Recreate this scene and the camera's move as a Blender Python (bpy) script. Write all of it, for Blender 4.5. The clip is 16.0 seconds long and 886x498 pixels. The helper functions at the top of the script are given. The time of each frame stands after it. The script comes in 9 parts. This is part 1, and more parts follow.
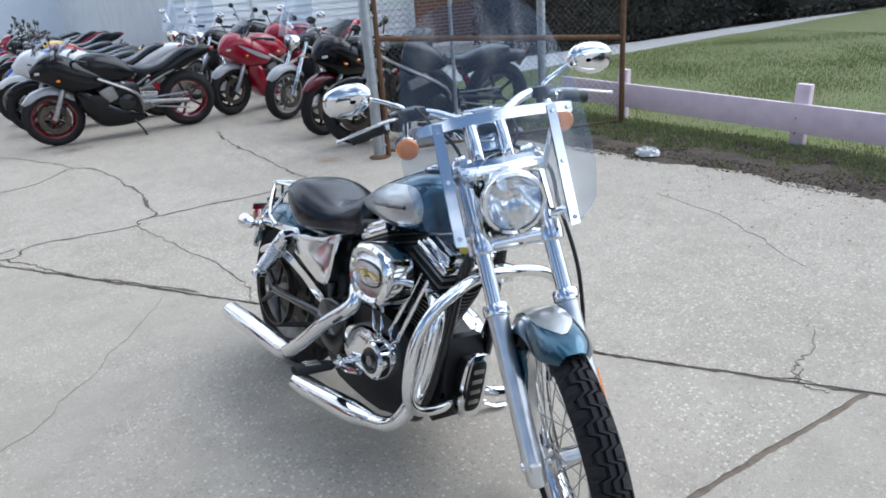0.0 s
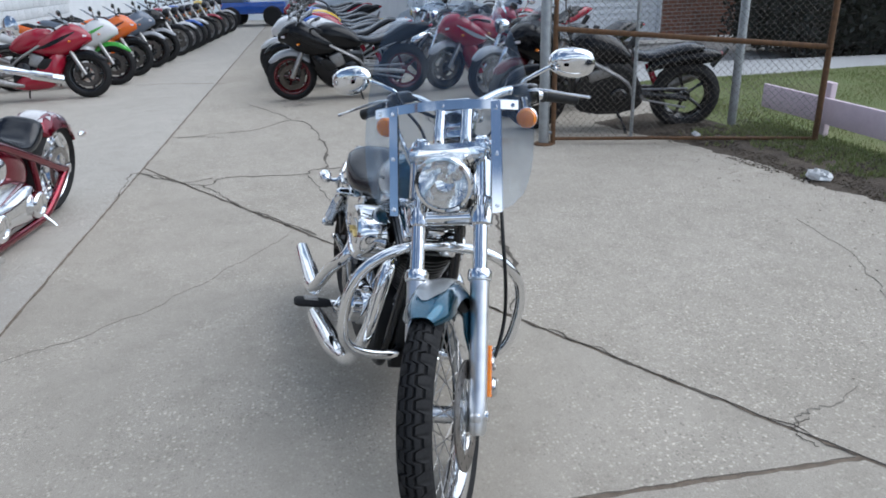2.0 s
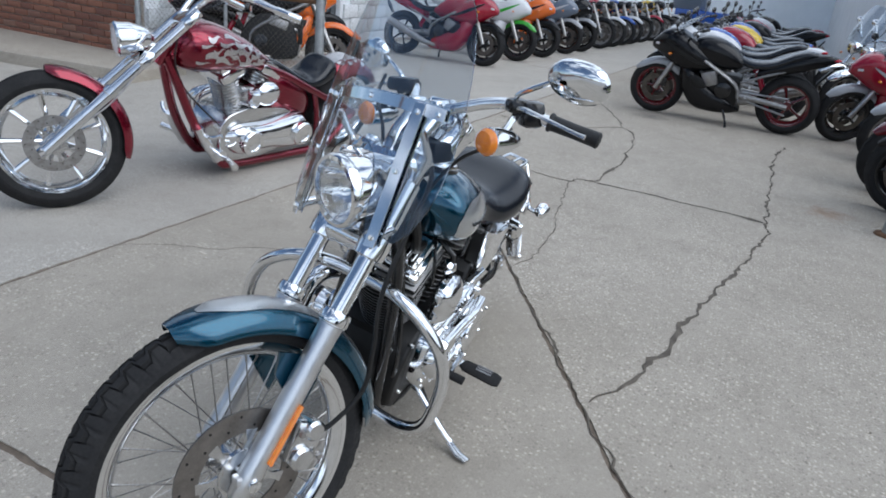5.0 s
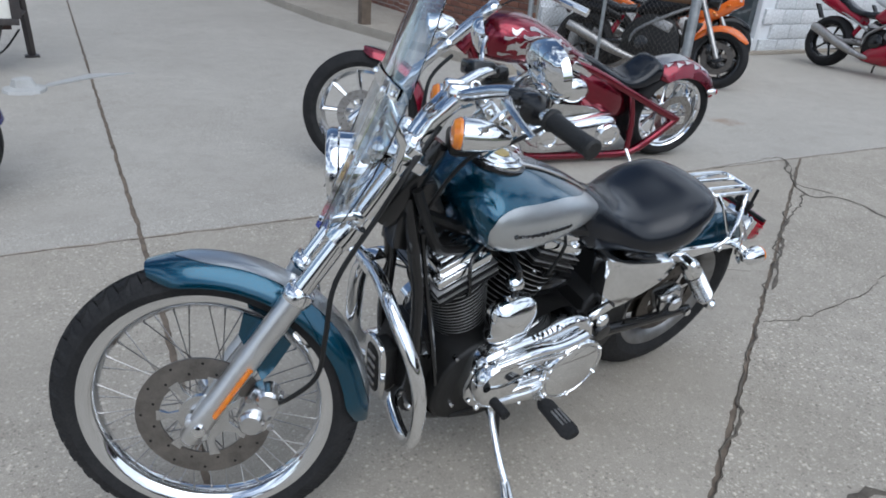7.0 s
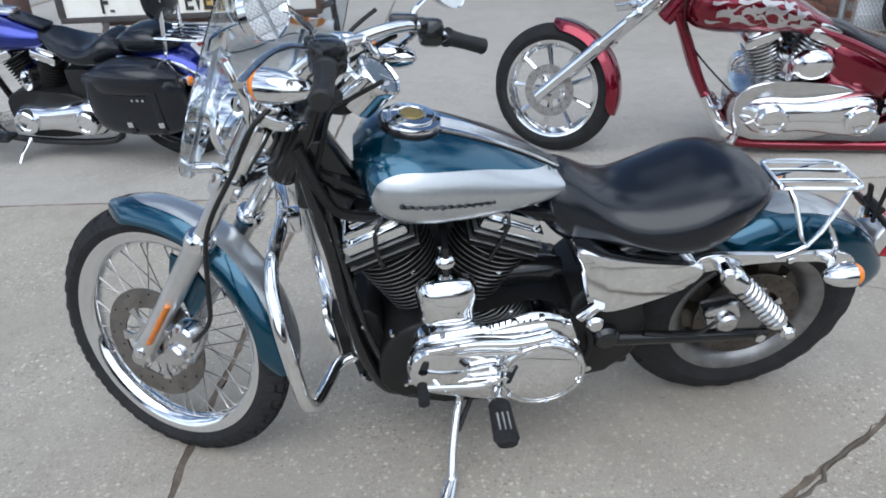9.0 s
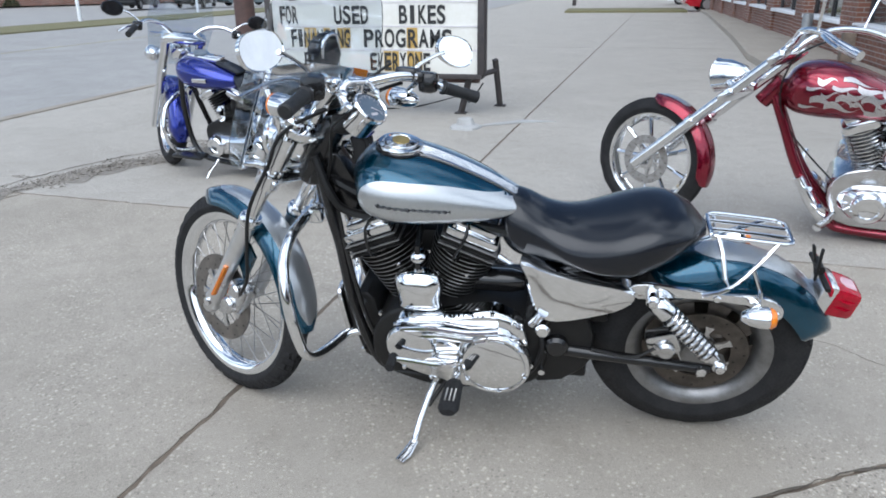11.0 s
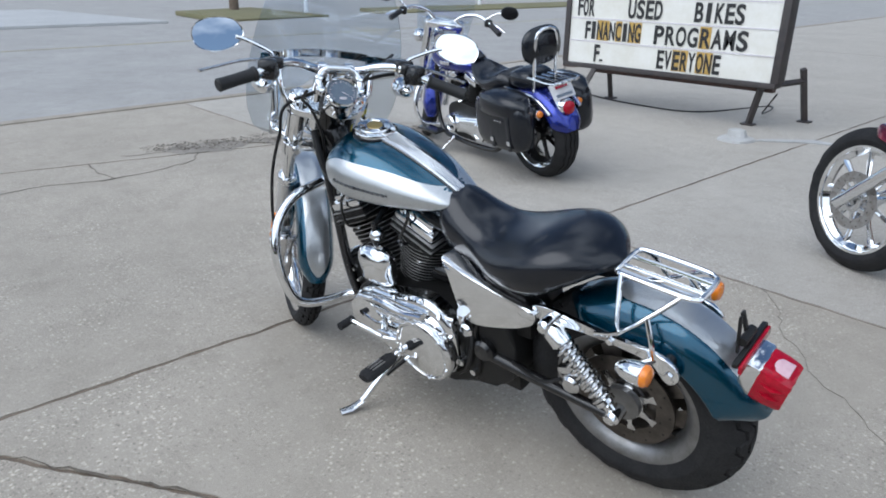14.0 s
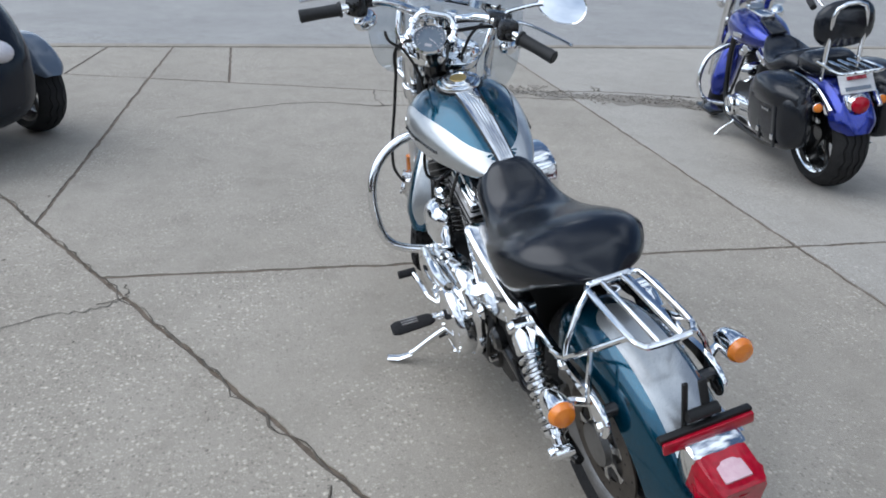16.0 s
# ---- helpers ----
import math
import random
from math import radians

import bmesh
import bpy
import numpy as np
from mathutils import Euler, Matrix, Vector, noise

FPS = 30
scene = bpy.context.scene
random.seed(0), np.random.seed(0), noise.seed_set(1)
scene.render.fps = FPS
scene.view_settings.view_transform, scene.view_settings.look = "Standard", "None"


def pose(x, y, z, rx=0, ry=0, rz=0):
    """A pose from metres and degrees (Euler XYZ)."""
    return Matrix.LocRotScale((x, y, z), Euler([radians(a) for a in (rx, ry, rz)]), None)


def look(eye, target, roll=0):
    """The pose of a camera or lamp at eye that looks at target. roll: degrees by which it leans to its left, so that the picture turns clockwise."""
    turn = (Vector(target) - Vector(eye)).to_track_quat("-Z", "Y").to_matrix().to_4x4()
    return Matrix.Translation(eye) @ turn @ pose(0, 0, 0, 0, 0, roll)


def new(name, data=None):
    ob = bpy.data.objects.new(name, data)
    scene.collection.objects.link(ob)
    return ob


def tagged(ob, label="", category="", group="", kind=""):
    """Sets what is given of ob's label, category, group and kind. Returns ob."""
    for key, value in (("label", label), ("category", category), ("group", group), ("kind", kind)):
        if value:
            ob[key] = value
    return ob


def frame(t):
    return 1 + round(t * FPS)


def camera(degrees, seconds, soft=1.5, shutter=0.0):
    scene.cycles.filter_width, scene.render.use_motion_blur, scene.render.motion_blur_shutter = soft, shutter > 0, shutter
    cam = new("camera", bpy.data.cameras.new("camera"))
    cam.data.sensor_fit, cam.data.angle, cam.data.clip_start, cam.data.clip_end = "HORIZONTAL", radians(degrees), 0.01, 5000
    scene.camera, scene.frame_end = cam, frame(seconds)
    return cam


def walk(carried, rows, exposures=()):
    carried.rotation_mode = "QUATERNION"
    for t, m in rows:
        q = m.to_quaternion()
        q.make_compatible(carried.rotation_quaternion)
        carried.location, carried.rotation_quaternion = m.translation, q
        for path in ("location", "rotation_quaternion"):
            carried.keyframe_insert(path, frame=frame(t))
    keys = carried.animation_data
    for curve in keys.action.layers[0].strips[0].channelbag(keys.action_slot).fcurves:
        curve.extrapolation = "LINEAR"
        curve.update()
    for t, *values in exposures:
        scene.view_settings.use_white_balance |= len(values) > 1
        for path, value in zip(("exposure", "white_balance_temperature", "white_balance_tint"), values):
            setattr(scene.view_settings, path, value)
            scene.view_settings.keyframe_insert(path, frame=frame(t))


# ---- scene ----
cam = camera(64.3, 16.0, soft=1.8)
PATH = [
    (0, (2.544, -0.834, 1.431), (0.977, 0.174, 0.703), -4.4),
    (0.5, (2.716, -0.74, 1.445), (1.048, 0.073, 0.698), -5.5),
    (1, (2.936, -0.656, 1.438), (1.221, 0.066, 0.703), -2.5),
    (1.5, (3.026, -0.47, 1.451), (1.266, 0.123, 0.709), -2.2),
    (2, (3.087, -0.188, 1.442), (1.266, 0.197, 0.709), -1.8),
    (2.5, (3.007, -0.013, 1.41), (1.16, 0.181, 0.669), -1.7),
    (3, (2.886, 0.16, 1.416), (1.053, 0.204, 0.617), 1.4),
    (3.5, (2.879, 0.454, 1.411), (1.026, 0.21, 0.7), 1.8),
    (4, (2.818, 0.654, 1.395), (0.997, 0.238, 0.68), 2.6),
    (4.2, (2.761, 0.711, 1.381), (0.952, 0.265, 0.654), 3.9),
    (6.3, (2.07, 1.308, 1.379), (0.702, 0.115, 0.538), 5.6),
    (6.5, (2.003, 1.335, 1.378), (0.703, 0.078, 0.523), 5.5),
    (7, (1.786, 1.502, 1.373), (0.831, -0.04, 0.531), 4.4),
    (7.5, (1.579, 1.601, 1.352), (0.783, -0.03, 0.511), 2.5),
    (8, (1.344, 1.601, 1.344), (0.703, -0.075, 0.461), 2.8),
    (8.5, (1.09, 1.639, 1.326), (0.805, -0.123, 0.424), 0.2),
    (8.7, (0.999, 1.657, 1.313), (0.825, -0.121, 0.414), -1.1),
    (10.8, (0.373, 1.997, 1.299), (0.761, 0.185, 0.549), -0.5),
    (11, (0.315, 2.074, 1.31), (0.779, 0.26, 0.607), -0.6),
    (11.5, (0.121, 2.115, 1.339), (0.693, 0.32, 0.669), -0.0),
    (12, (-0.097, 1.951, 1.292), (0.622, 0.212, 0.613), 0.0),
    (12.5, (-0.231, 1.953, 1.319), (0.692, 0.318, 0.628), -1.8),
    (13, (-0.41, 1.95, 1.344), (0.646, 0.384, 0.686), 2.4),
    (13.5, (-0.59, 1.788, 1.346), (0.563, 0.29, 0.694), 1.5),
    (14, (-0.72, 1.603, 1.339), (0.587, 0.277, 0.611), 0.9),
    (14.5, (-0.74, 1.407, 1.337), (0.705, 0.296, 0.513), 1.3),
    (15, (-0.929, 1.191, 1.341), (0.611, 0.245, 0.484), 0.9),
    (15.5, (-1.075, 1.013, 1.36), (0.582, 0.291, 0.505), -0.0),
    (16, (-1.03, 0.832, 1.335), (0.705, 0.334, 0.474), 3.3),
]
EXPOSURES = [(t, s - 0.04, 5960, 10) for t, s in ((0, 0.53), (0.5, 0.25), (2, 0.16), (3.5, 0.07), (7, -0.08), (8, -0.04), (8.5, 0.09), (11, 0.28), (12.5, 0.32), (13.5, 0.18), (14.5, 0.06), (15.2, 0.02), (16, 0.0))]
walk(cam, [(t, look(eye, target, roll)) for t, eye, target, roll in PATH], EXPOSURES)

# ---- light: hazy, mostly clouded sky, soft high sun ----
SUN_EL, SUN_AZ = 48.0, 12.0
world = bpy.data.worlds.new("sky")
scene.world = world
world.use_nodes = True
wt = world.node_tree
sky = wt.nodes.new("ShaderNodeTexSky")
sky.sky_type, sky.sun_disc = "NISHITA", False
sky.sun_elevation, sky.sun_rotation = radians(SUN_EL), radians(SUN_AZ)
wc = wt.nodes.new("ShaderNodeTexCoord")
wm = wt.nodes.new("ShaderNodeMapping")
wm.inputs["Scale"].default_value = (1.0, 1.0, 2.4)
wn = wt.nodes.new("ShaderNodeTexNoise")
wn.inputs["Scale"].default_value, wn.inputs["Detail"].default_value, wn.inputs["Roughness"].default_value = 2.3, 6.0, 0.55
wr = wt.nodes.new("ShaderNodeValToRGB")
wr.color_ramp.elements[0].position, wr.color_ramp.elements[1].position = 0.41, 0.57
wx = wt.nodes.new("ShaderNodeMix")
wx.data_type = "RGBA"
wx.inputs[7].default_value = (12.2, 13.2, 14.4, 1)
wt.links.new(wc.outputs["Generated"], wm.inputs["Vector"])
wt.links.new(wm.outputs["Vector"], wn.inputs["Vector"])
wd = wt.nodes.new("ShaderNodeVectorMath")
wd.operation = "DOT_PRODUCT"
wd.inputs[1].default_value = (-0.03, 0.14, 0.0)
wt.links.new(wc.outputs["Generated"], wd.inputs[0])
wa = wt.nodes.new("ShaderNodeMath")
wa.operation = "ADD"
wt.links.new(wn.outputs["Fac"], wa.inputs[0])
wt.links.new(wd.outputs["Value"], wa.inputs[1])
wt.links.new(wa.outputs[0], wr.inputs["Fac"])
wt.links.new(wr.outputs["Color"], wx.inputs[0])
wt.links.new(sky.outputs["Color"], wx.inputs[6])
back = wt.nodes["Background"]
wt.links.new(wx.outputs[2], back.inputs["Color"])
back.inputs["Strength"].default_value = 0.1
sun_data = bpy.data.lights.new("sun", "SUN")
sun_data.energy, sun_data.angle, sun_data.color = 1.6, radians(60), (1.0, 0.97, 0.93)
sun = new("sun", sun_data)
a, e = radians(SUN_AZ), radians(SUN_EL)
sun.matrix_basis = look((0, 0, 0), (-math.sin(a) * math.cos(e), -math.cos(a) * math.cos(e), -math.sin(e)))

# ---- node materials ----
def shader(name):
    m = bpy.data.materials.new(name)
    m.use_nodes = True
    nt = m.node_tree
    return m, nt, nt.nodes["Principled BSDF"]


def node(nt, kind, **sets):
    n = nt.nodes.new(kind)
    for k, v in sets.items():
        if k in n.inputs:
            n.inputs[k].default_value = v
    return n


def coords(nt, scale=(1, 1, 1)):
    tc = nt.nodes.new("ShaderNodeTexCoord")
    mp = nt.nodes.new("ShaderNodeMapping")
    mp.inputs["Scale"].default_value = scale
    nt.links.new(tc.outputs["Object"], mp.inputs["Vector"])
    return mp.outputs["Vector"]


def noise_tex(nt, vec, scale, detail=4.0, rough=0.55):
    n = node(nt, "ShaderNodeTexNoise", Scale=scale, Detail=detail, Roughness=rough)
    nt.links.new(vec, n.inputs["Vector"])
    return n.outputs["Fac"]


def ramp(nt, fac, stops):
    r = nt.nodes.new("ShaderNodeValToRGB")
    while len(r.color_ramp.elements) < len(stops):
        r.color_ramp.elements.new(0.5)
    for e, (p, c) in zip(r.color_ramp.elements, stops):
        e.position = p
        e.color = (*c, 1) if len(c) == 3 else c
    nt.links.new(fac, r.inputs["Fac"])
    return r.outputs["Color"]


def grey(v):
    return (v, v, v)


def mixed(nt, fac, a, b, blend="MIX"):
    m = nt.nodes.new("ShaderNodeMix")
    m.data_type, m.blend_type = "RGBA", blend
    for sock, v in ((m.inputs[0], fac), (m.inputs[6], a), (m.inputs[7], b)):
        if isinstance(v, (int, float)):
            sock.default_value = v
        elif isinstance(v, tuple):
            sock.default_value = (*v, 1)
        else:
            nt.links.new(v, sock)
    return m.outputs[2]


def bump(nt, bsdf, height, strength, distance=0.002):
    b = node(nt, "ShaderNodeBump", Strength=strength, Distance=distance)
    nt.links.new(height, b.inputs["Height"])
    nt.links.new(b.outputs["Normal"], bsdf.inputs["Normal"])


def surface(name, col, col2=None, scale=20.0, rough=0.5, rough2=None, metal=0.0, coat=0.0, bumps=0.0, bscale=200.0, spec=0.5, dist=0.002):
    """A surface of two tones at a coarse and a fine scale, with uneven gloss and a fine relief."""
    m, nt, b = shader(name)
    v = coords(nt)
    col2 = col2 or tuple(c * 0.8 for c in col)
    big, fine = noise_tex(nt, v, scale), noise_tex(nt, v, scale * 9, 3)
    a = ramp(nt, big, [(0.35, col2), (0.65, col)])
    tone = mixed(nt, 0.35, a, ramp(nt, fine, [(0.3, col2), (0.7, col)]))
    nt.links.new(tone, b.inputs["Base Color"])
    b.inputs["Metallic"].default_value = metal
    b.inputs["Specular IOR Level"].default_value = spec
    b.inputs["Coat Weight"].default_value = coat
    b.inputs["Coat Roughness"].default_value = 0.04
    r2 = rough2 if rough2 is not None else rough * 1.25
    nt.links.new(ramp(nt, fine if rough > 0.3 else big, [(0.3, grey(rough)), (0.7, grey(min(r2, 1)))]), b.inputs["Roughness"])
    if bumps:
        bump(nt, b, noise_tex(nt, v, bscale, 3), bumps, dist)
    return m


def flake(name, col, dark, rough=0.28):
    """Metallic vehicle paint: fine flake under a clear coat."""
    m, nt, b = shader(name)
    v = coords(nt)
    nt.links.new(mixed(nt, noise_tex(nt, v, 3, 2), dark, col), b.inputs["Base Color"])
    b.inputs["Metallic"].default_value = 0.8
    nt.links.new(ramp(nt, noise_tex(nt, v, 900, 1), [(0.3, grey(rough * 0.8)), (0.7, grey(rough * 1.3))]), b.inputs["Roughness"])
    b.inputs["Coat Weight"].default_value = 1.0
    b.inputs["Coat Roughness"].default_value = 0.03
    return m


def clear(name, tint, rough=0.0, ior=1.45, coat=0.0):
    m, nt, b = shader(name)
    nt.links.new(ramp(nt, noise_tex(nt, coords(nt), 14, 3), [(0.4, tint), (0.8, tuple(c * 0.96 for c in tint))]), b.inputs["Base Color"])
    b.inputs["Transmission Weight"].default_value = 1.0
    b.inputs["Roughness"].default_value = rough
    b.inputs["IOR"].default_value = ior
    b.inputs["Coat Weight"].default_value = coat
    b.inputs["Coat Roughness"].default_value = 0.02
    return m


CHROME = surface("chrome", (0.86, 0.87, 0.88), (0.78, 0.79, 0.8), 6, 0.05, 0.1, 1.0)
CHROME_WORN = surface("worn_chrome", (0.75, 0.76, 0.77), (0.6, 0.6, 0.6), 30, 0.12, 0.25, 1.0)
ALU = surface("polished_aluminium", (0.7, 0.71, 0.72), (0.58, 0.58, 0.58), 25, 0.14, 0.26, 1.0, bumps=0.05)
FORK = surface("frosted_fork_aluminium", (0.8, 0.81, 0.82), (0.7, 0.705, 0.71), 25, 0.28, 0.4, 1.0, bumps=0.04)
ALU_DULL = surface("dull_aluminium", (0.42, 0.42, 0.42), (0.28, 0.27, 0.26), 30, 0.4, 0.6, 0.9, bumps=0.1)
# Darker brown copy of the DISC steel.
DISC_DARK = surface("dark_disc_steel", (0.15, 0.132, 0.116), (0.075, 0.067, 0.06), 25, 0.35, 0.5, 0.9)
BRIGHT = surface("lamp_reflector", (0.92, 0.92, 0.92), (0.86, 0.86, 0.87), 30, 0.06, 0.14, 1.0)
WHEELGREY = surface("wheel_grey_metal", (0.3, 0.3, 0.3), (0.18, 0.176, 0.17), 22, 0.34, 0.5, 0.85)
STEEL = surface("brushed_steel", (0.5, 0.49, 0.48), (0.3, 0.28, 0.26), 40, 0.3, 0.45, 1.0)
DISC = surface("brake_disc_steel", (0.27, 0.248, 0.225), (0.15, 0.138, 0.126), 25, 0.35, 0.5, 0.9)
BLACK = surface("black_enamel", (0.007, 0.007, 0.008), (0.012, 0.012, 0.012), 20, 0.14, 0.26, coat=0.3, spec=0.42)
BLACK_MATT = surface("matt_black", (0.009, 0.009, 0.009), (0.014, 0.0135, 0.013), 25, 0.34, 0.56, bumps=0.2, bscale=400, spec=0.3)
RUBBER = surface("rubber", (0.016, 0.016, 0.017), (0.027, 0.0265, 0.0265), 18, 0.62, 0.85, bumps=0.15, bscale=300, spec=0.18)
GRIP = surface("grip_rubber", (0.009, 0.009, 0.009), (0.015, 0.015, 0.015), 40, 0.5, 0.7, bumps=0.4, bscale=500)
LEATHER = surface("black_leather", (0.005, 0.0065, 0.01), (0.008, 0.01, 0.014), 9, 0.17, 0.25, bumps=0.08, bscale=450, dist=0.0003, spec=0.5)
TEAL = flake("teal_flake", (0.0008, 0.082, 0.14), (0.0006, 0.036, 0.07), 0.22)
SILVER = flake("silver_flake", (0.52, 0.535, 0.54), (0.43, 0.445, 0.45), 0.3)
AMBER = surface("amber_lens", (0.8, 0.25, 0.012), (0.68, 0.16, 0.006), 60, 0.12, 0.2, coat=0.8, bumps=0.4, bscale=350)
REDLENS = surface("red_lens", (0.42, 0.003, 0.02), (0.26, 0.002, 0.012), 90, 0.05, 0.1, coat=0.25, spec=0.3)
CLEARLENS = surface("white_lens", (0.72, 0.7, 0.72), (0.6, 0.55, 0.58), 80, 0.15, 0.25, coat=0.6)
GLASS = clear("clear_glass", (0.97, 0.98, 0.98))
SCREEN = clear("windscreen_plastic", (0.77, 0.825, 0.88), 0.0, 1.5, 0.3)
TINTED = clear("smoked_windscreen", (0.3, 0.32, 0.35), 0.0, 1.3)
MIRROR = surface("mirror_glass", (0.93, 0.94, 0.95), (0.91, 0.92, 0.93), 4, 0.0, 0.01, 1.0)
DIAL = surface("dial_face", (0.1, 0.135, 0.17), (0.075, 0.1, 0.14), 60, 0.35, 0.45, coat=0.7)
YELLOW = surface("yellow_tag", (0.62, 0.52, 0.02), (0.5, 0.4, 0.02), 60, 0.5)
GOLD = surface("gilt", (0.6, 0.45, 0.18), (0.45, 0.33, 0.12), 60, 0.3, 0.4, 0.8)


# ---- geometry ----
def part(name, bm, material, parent=None, label="", xf=None, angle=38, m=None):
    """Links a bmesh as one mesh object under a thing or a part."""
    if xf is not None:
        bmesh.ops.transform(bm, matrix=xf, verts=bm.verts)
    bmesh.ops.recalc_face_normals(bm, faces=bm.faces)
    me = bpy.data.meshes.new(name)
    bm.to_mesh(me)
    bm.free()
    for mm in material if isinstance(material, (list, tuple)) else [material]:
        me.materials.append(mm)
    me.polygons.foreach_set("use_smooth", [True] * len(me.polygons))
    me.set_sharp_from_angle(angle=radians(angle))
    ob = new(name, me)
    if parent is not None:
        ob.parent = parent
    if m is not None:
        ob.matrix_basis = m
    if label:
        ob["label"] = label
    return ob


def same_mesh(name, ob, parent, m):
    """Another object on the mesh of ob."""
    o = new(name, ob.data)
    o.parent = parent
    o.matrix_basis = m
    return o


def thing(name, m, label, category, group="", kind=""):
    e = new(name)
    e.empty_display_size = 0.1
    e.matrix_basis = m
    return tagged(e, label, category, group, kind)


def V(*a):
    return Vector(a)


def curve(pts, n=6, closed=False):
    """Catmull-Rom through the points."""
    p = [Vector(q) for q in pts]
    out, k = [], len(p)
    for i in range(k if closed else k - 1):
        a, b, c, d = (p[(i + j) % k] if closed else p[min(max(i + j, 0), k - 1)] for j in (-1, 0, 1, 2))
        for s in range(n):
            t = s / n
            out.append(0.5 * ((2 * b) + (c - a) * t + (2 * a - 5 * b + 4 * c - d) * t * t + (3 * b - a - 3 * c + d) * t**3))
    if not closed:
        out.append(p[-1])
    return out


def rings(bm, loops, caps=True, closed=False):
    """Skins rings of equal length."""
    vs = [[bm.verts.new(p) for p in ring] for ring in loops]
    n = len(vs[0])
    for i in range(len(vs) if closed else len(vs) - 1):
        a, b = vs[i], vs[(i + 1) % len(vs)]
        for j in range(n):
            bm.faces.new((a[j], a[(j + 1) % n], b[(j + 1) % n], b[j]))
    if caps and not closed:
        for ring in (vs[0], vs[-1]):
            bm.faces.new(ring)
    return bm


def tube(bm, pts, r, seg=10, closed=False, n=0, caps=True, flat=1.0):
    """A tube along the points; r is one radius or one for each point. n: steps of smoothing between points."""
    pts = curve(pts, n, closed) if n else [Vector(p) for p in pts]
    k = len(pts)
    radii = [r] * k if isinstance(r, (int, float)) else [np.interp(i / (k - 1), np.linspace(0, 1, len(r)), r) for i in range(k)]
    tang = []
    for i in range(k):
        a, b = (pts[i - 1], pts[(i + 1) % k]) if closed else (pts[max(i - 1, 0)], pts[min(i + 1, k - 1)])
        tang.append((b - a).normalized())
    up = V(0, 0, 1) if abs(tang[0].z) < 0.9 else V(1, 0, 0)
    u = tang[0].cross(up).normalized()
    loops = []
    for p, t, rr in zip(pts, tang, radii):
        u = (u - t * u.dot(t)).normalized()
        w = t.cross(u)
        loops.append([p + u * (rr * math.cos(2 * math.pi * j / seg)) + w * (rr * flat * math.sin(2 * math.pi * j / seg)) for j in range(seg)])
    return rings(bm, loops, caps, closed)


def frame_of(axis):
    z = Vector(axis).normalized()
    x = z.cross(V(0, 1, 0) if abs(z.y) < 0.9 else V(1, 0, 0)).normalized()
    return x, z.cross(x), z


def lathe(bm, profile, c, axis, seg=24, caps=True, a0=0.0, flat=1.0):
    """Turns a profile of (radius, height) about an axis through c."""
    x, y, z = frame_of(axis)
    c = Vector(c)
    loops = [[c + z * h + x * (r * math.cos(a0 + 2 * math.pi * j / seg)) + y * (flat * r * math.sin(a0 + 2 * math.pi * j / seg)) for j in range(seg)] for r, h in profile]
    return rings(bm, loops, caps)


def torus_band(bm, profile, c, seg=48):
    """A closed section of (radius, y) turned about the y axis through c."""
    loops = []
    for i in range(seg):
        a = 2 * math.pi * i / seg
        loops.append([Vector(c) + V(r * math.cos(a), y, r * math.sin(a)) for r, y in profile])
    return rings(bm, loops, closed=True)


def box(bm, c, s, bev=0.0, m=None):
    t = Matrix.Translation(c) @ (m if m is not None else Matrix()) @ Matrix.Diagonal((*s, 1))
    geo = bmesh.ops.create_cube(bm, size=1.0, matrix=t)
    if bev:
        bmesh.ops.bevel(bm, geom=list({e for v in geo["verts"] for e in v.link_edges}), offset=bev, segments=2, affect="EDGES", profile=0.5)
    return bm


def prism(bm, poly, y0, y1, bev=0.0, plane="xz"):
    """Extrudes a polygon between two heights along the axis that its plane leaves out."""
    def at(p, h):
        return {"xz": V(p[0], h, p[1]), "xy": V(p[0], p[1], h), "yz": V(h, p[0], p[1])}[plane]
    a, b = [bm.verts.new(at(p, y0)) for p in poly], [bm.verts.new(at(p, y1)) for p in poly]
    n = len(poly)
    faces = [bm.faces.new(a), bm.faces.new(list(reversed(b)))]
    for i in range(n):
        faces.append(bm.faces.new((a[i], b[i], b[(i + 1) % n], a[(i + 1) % n])))
    if bev:
        rim = [e for e in faces[1].edges] + [e for e in faces[0].edges]
        bmesh.ops.bevel(bm, geom=rim, offset=bev, segments=3, affect="EDGES", profile=0.5)
    return bm


def rounded(poly, n=4):
    return [tuple(p)[:2] for p in curve([(*q, 0) for q in poly], n, True)]


def ball(bm, c, r, seg=12, m=None):
    t = Matrix.Translation(c) @ (m if m is not None else Matrix()) @ Matrix.Diagonal((*r, 1) if isinstance(r, tuple) else (r, r, r, 1))
    bmesh.ops.create_uvsphere(bm, u_segments=seg, v_segments=max(6, seg * 2 // 3), radius=1.0, matrix=t)
    return bm


def B():
    return bmesh.new()


def interp(x, table):
    xs, ys = zip(*sorted(table))
    return float(np.interp(x, xs, ys))


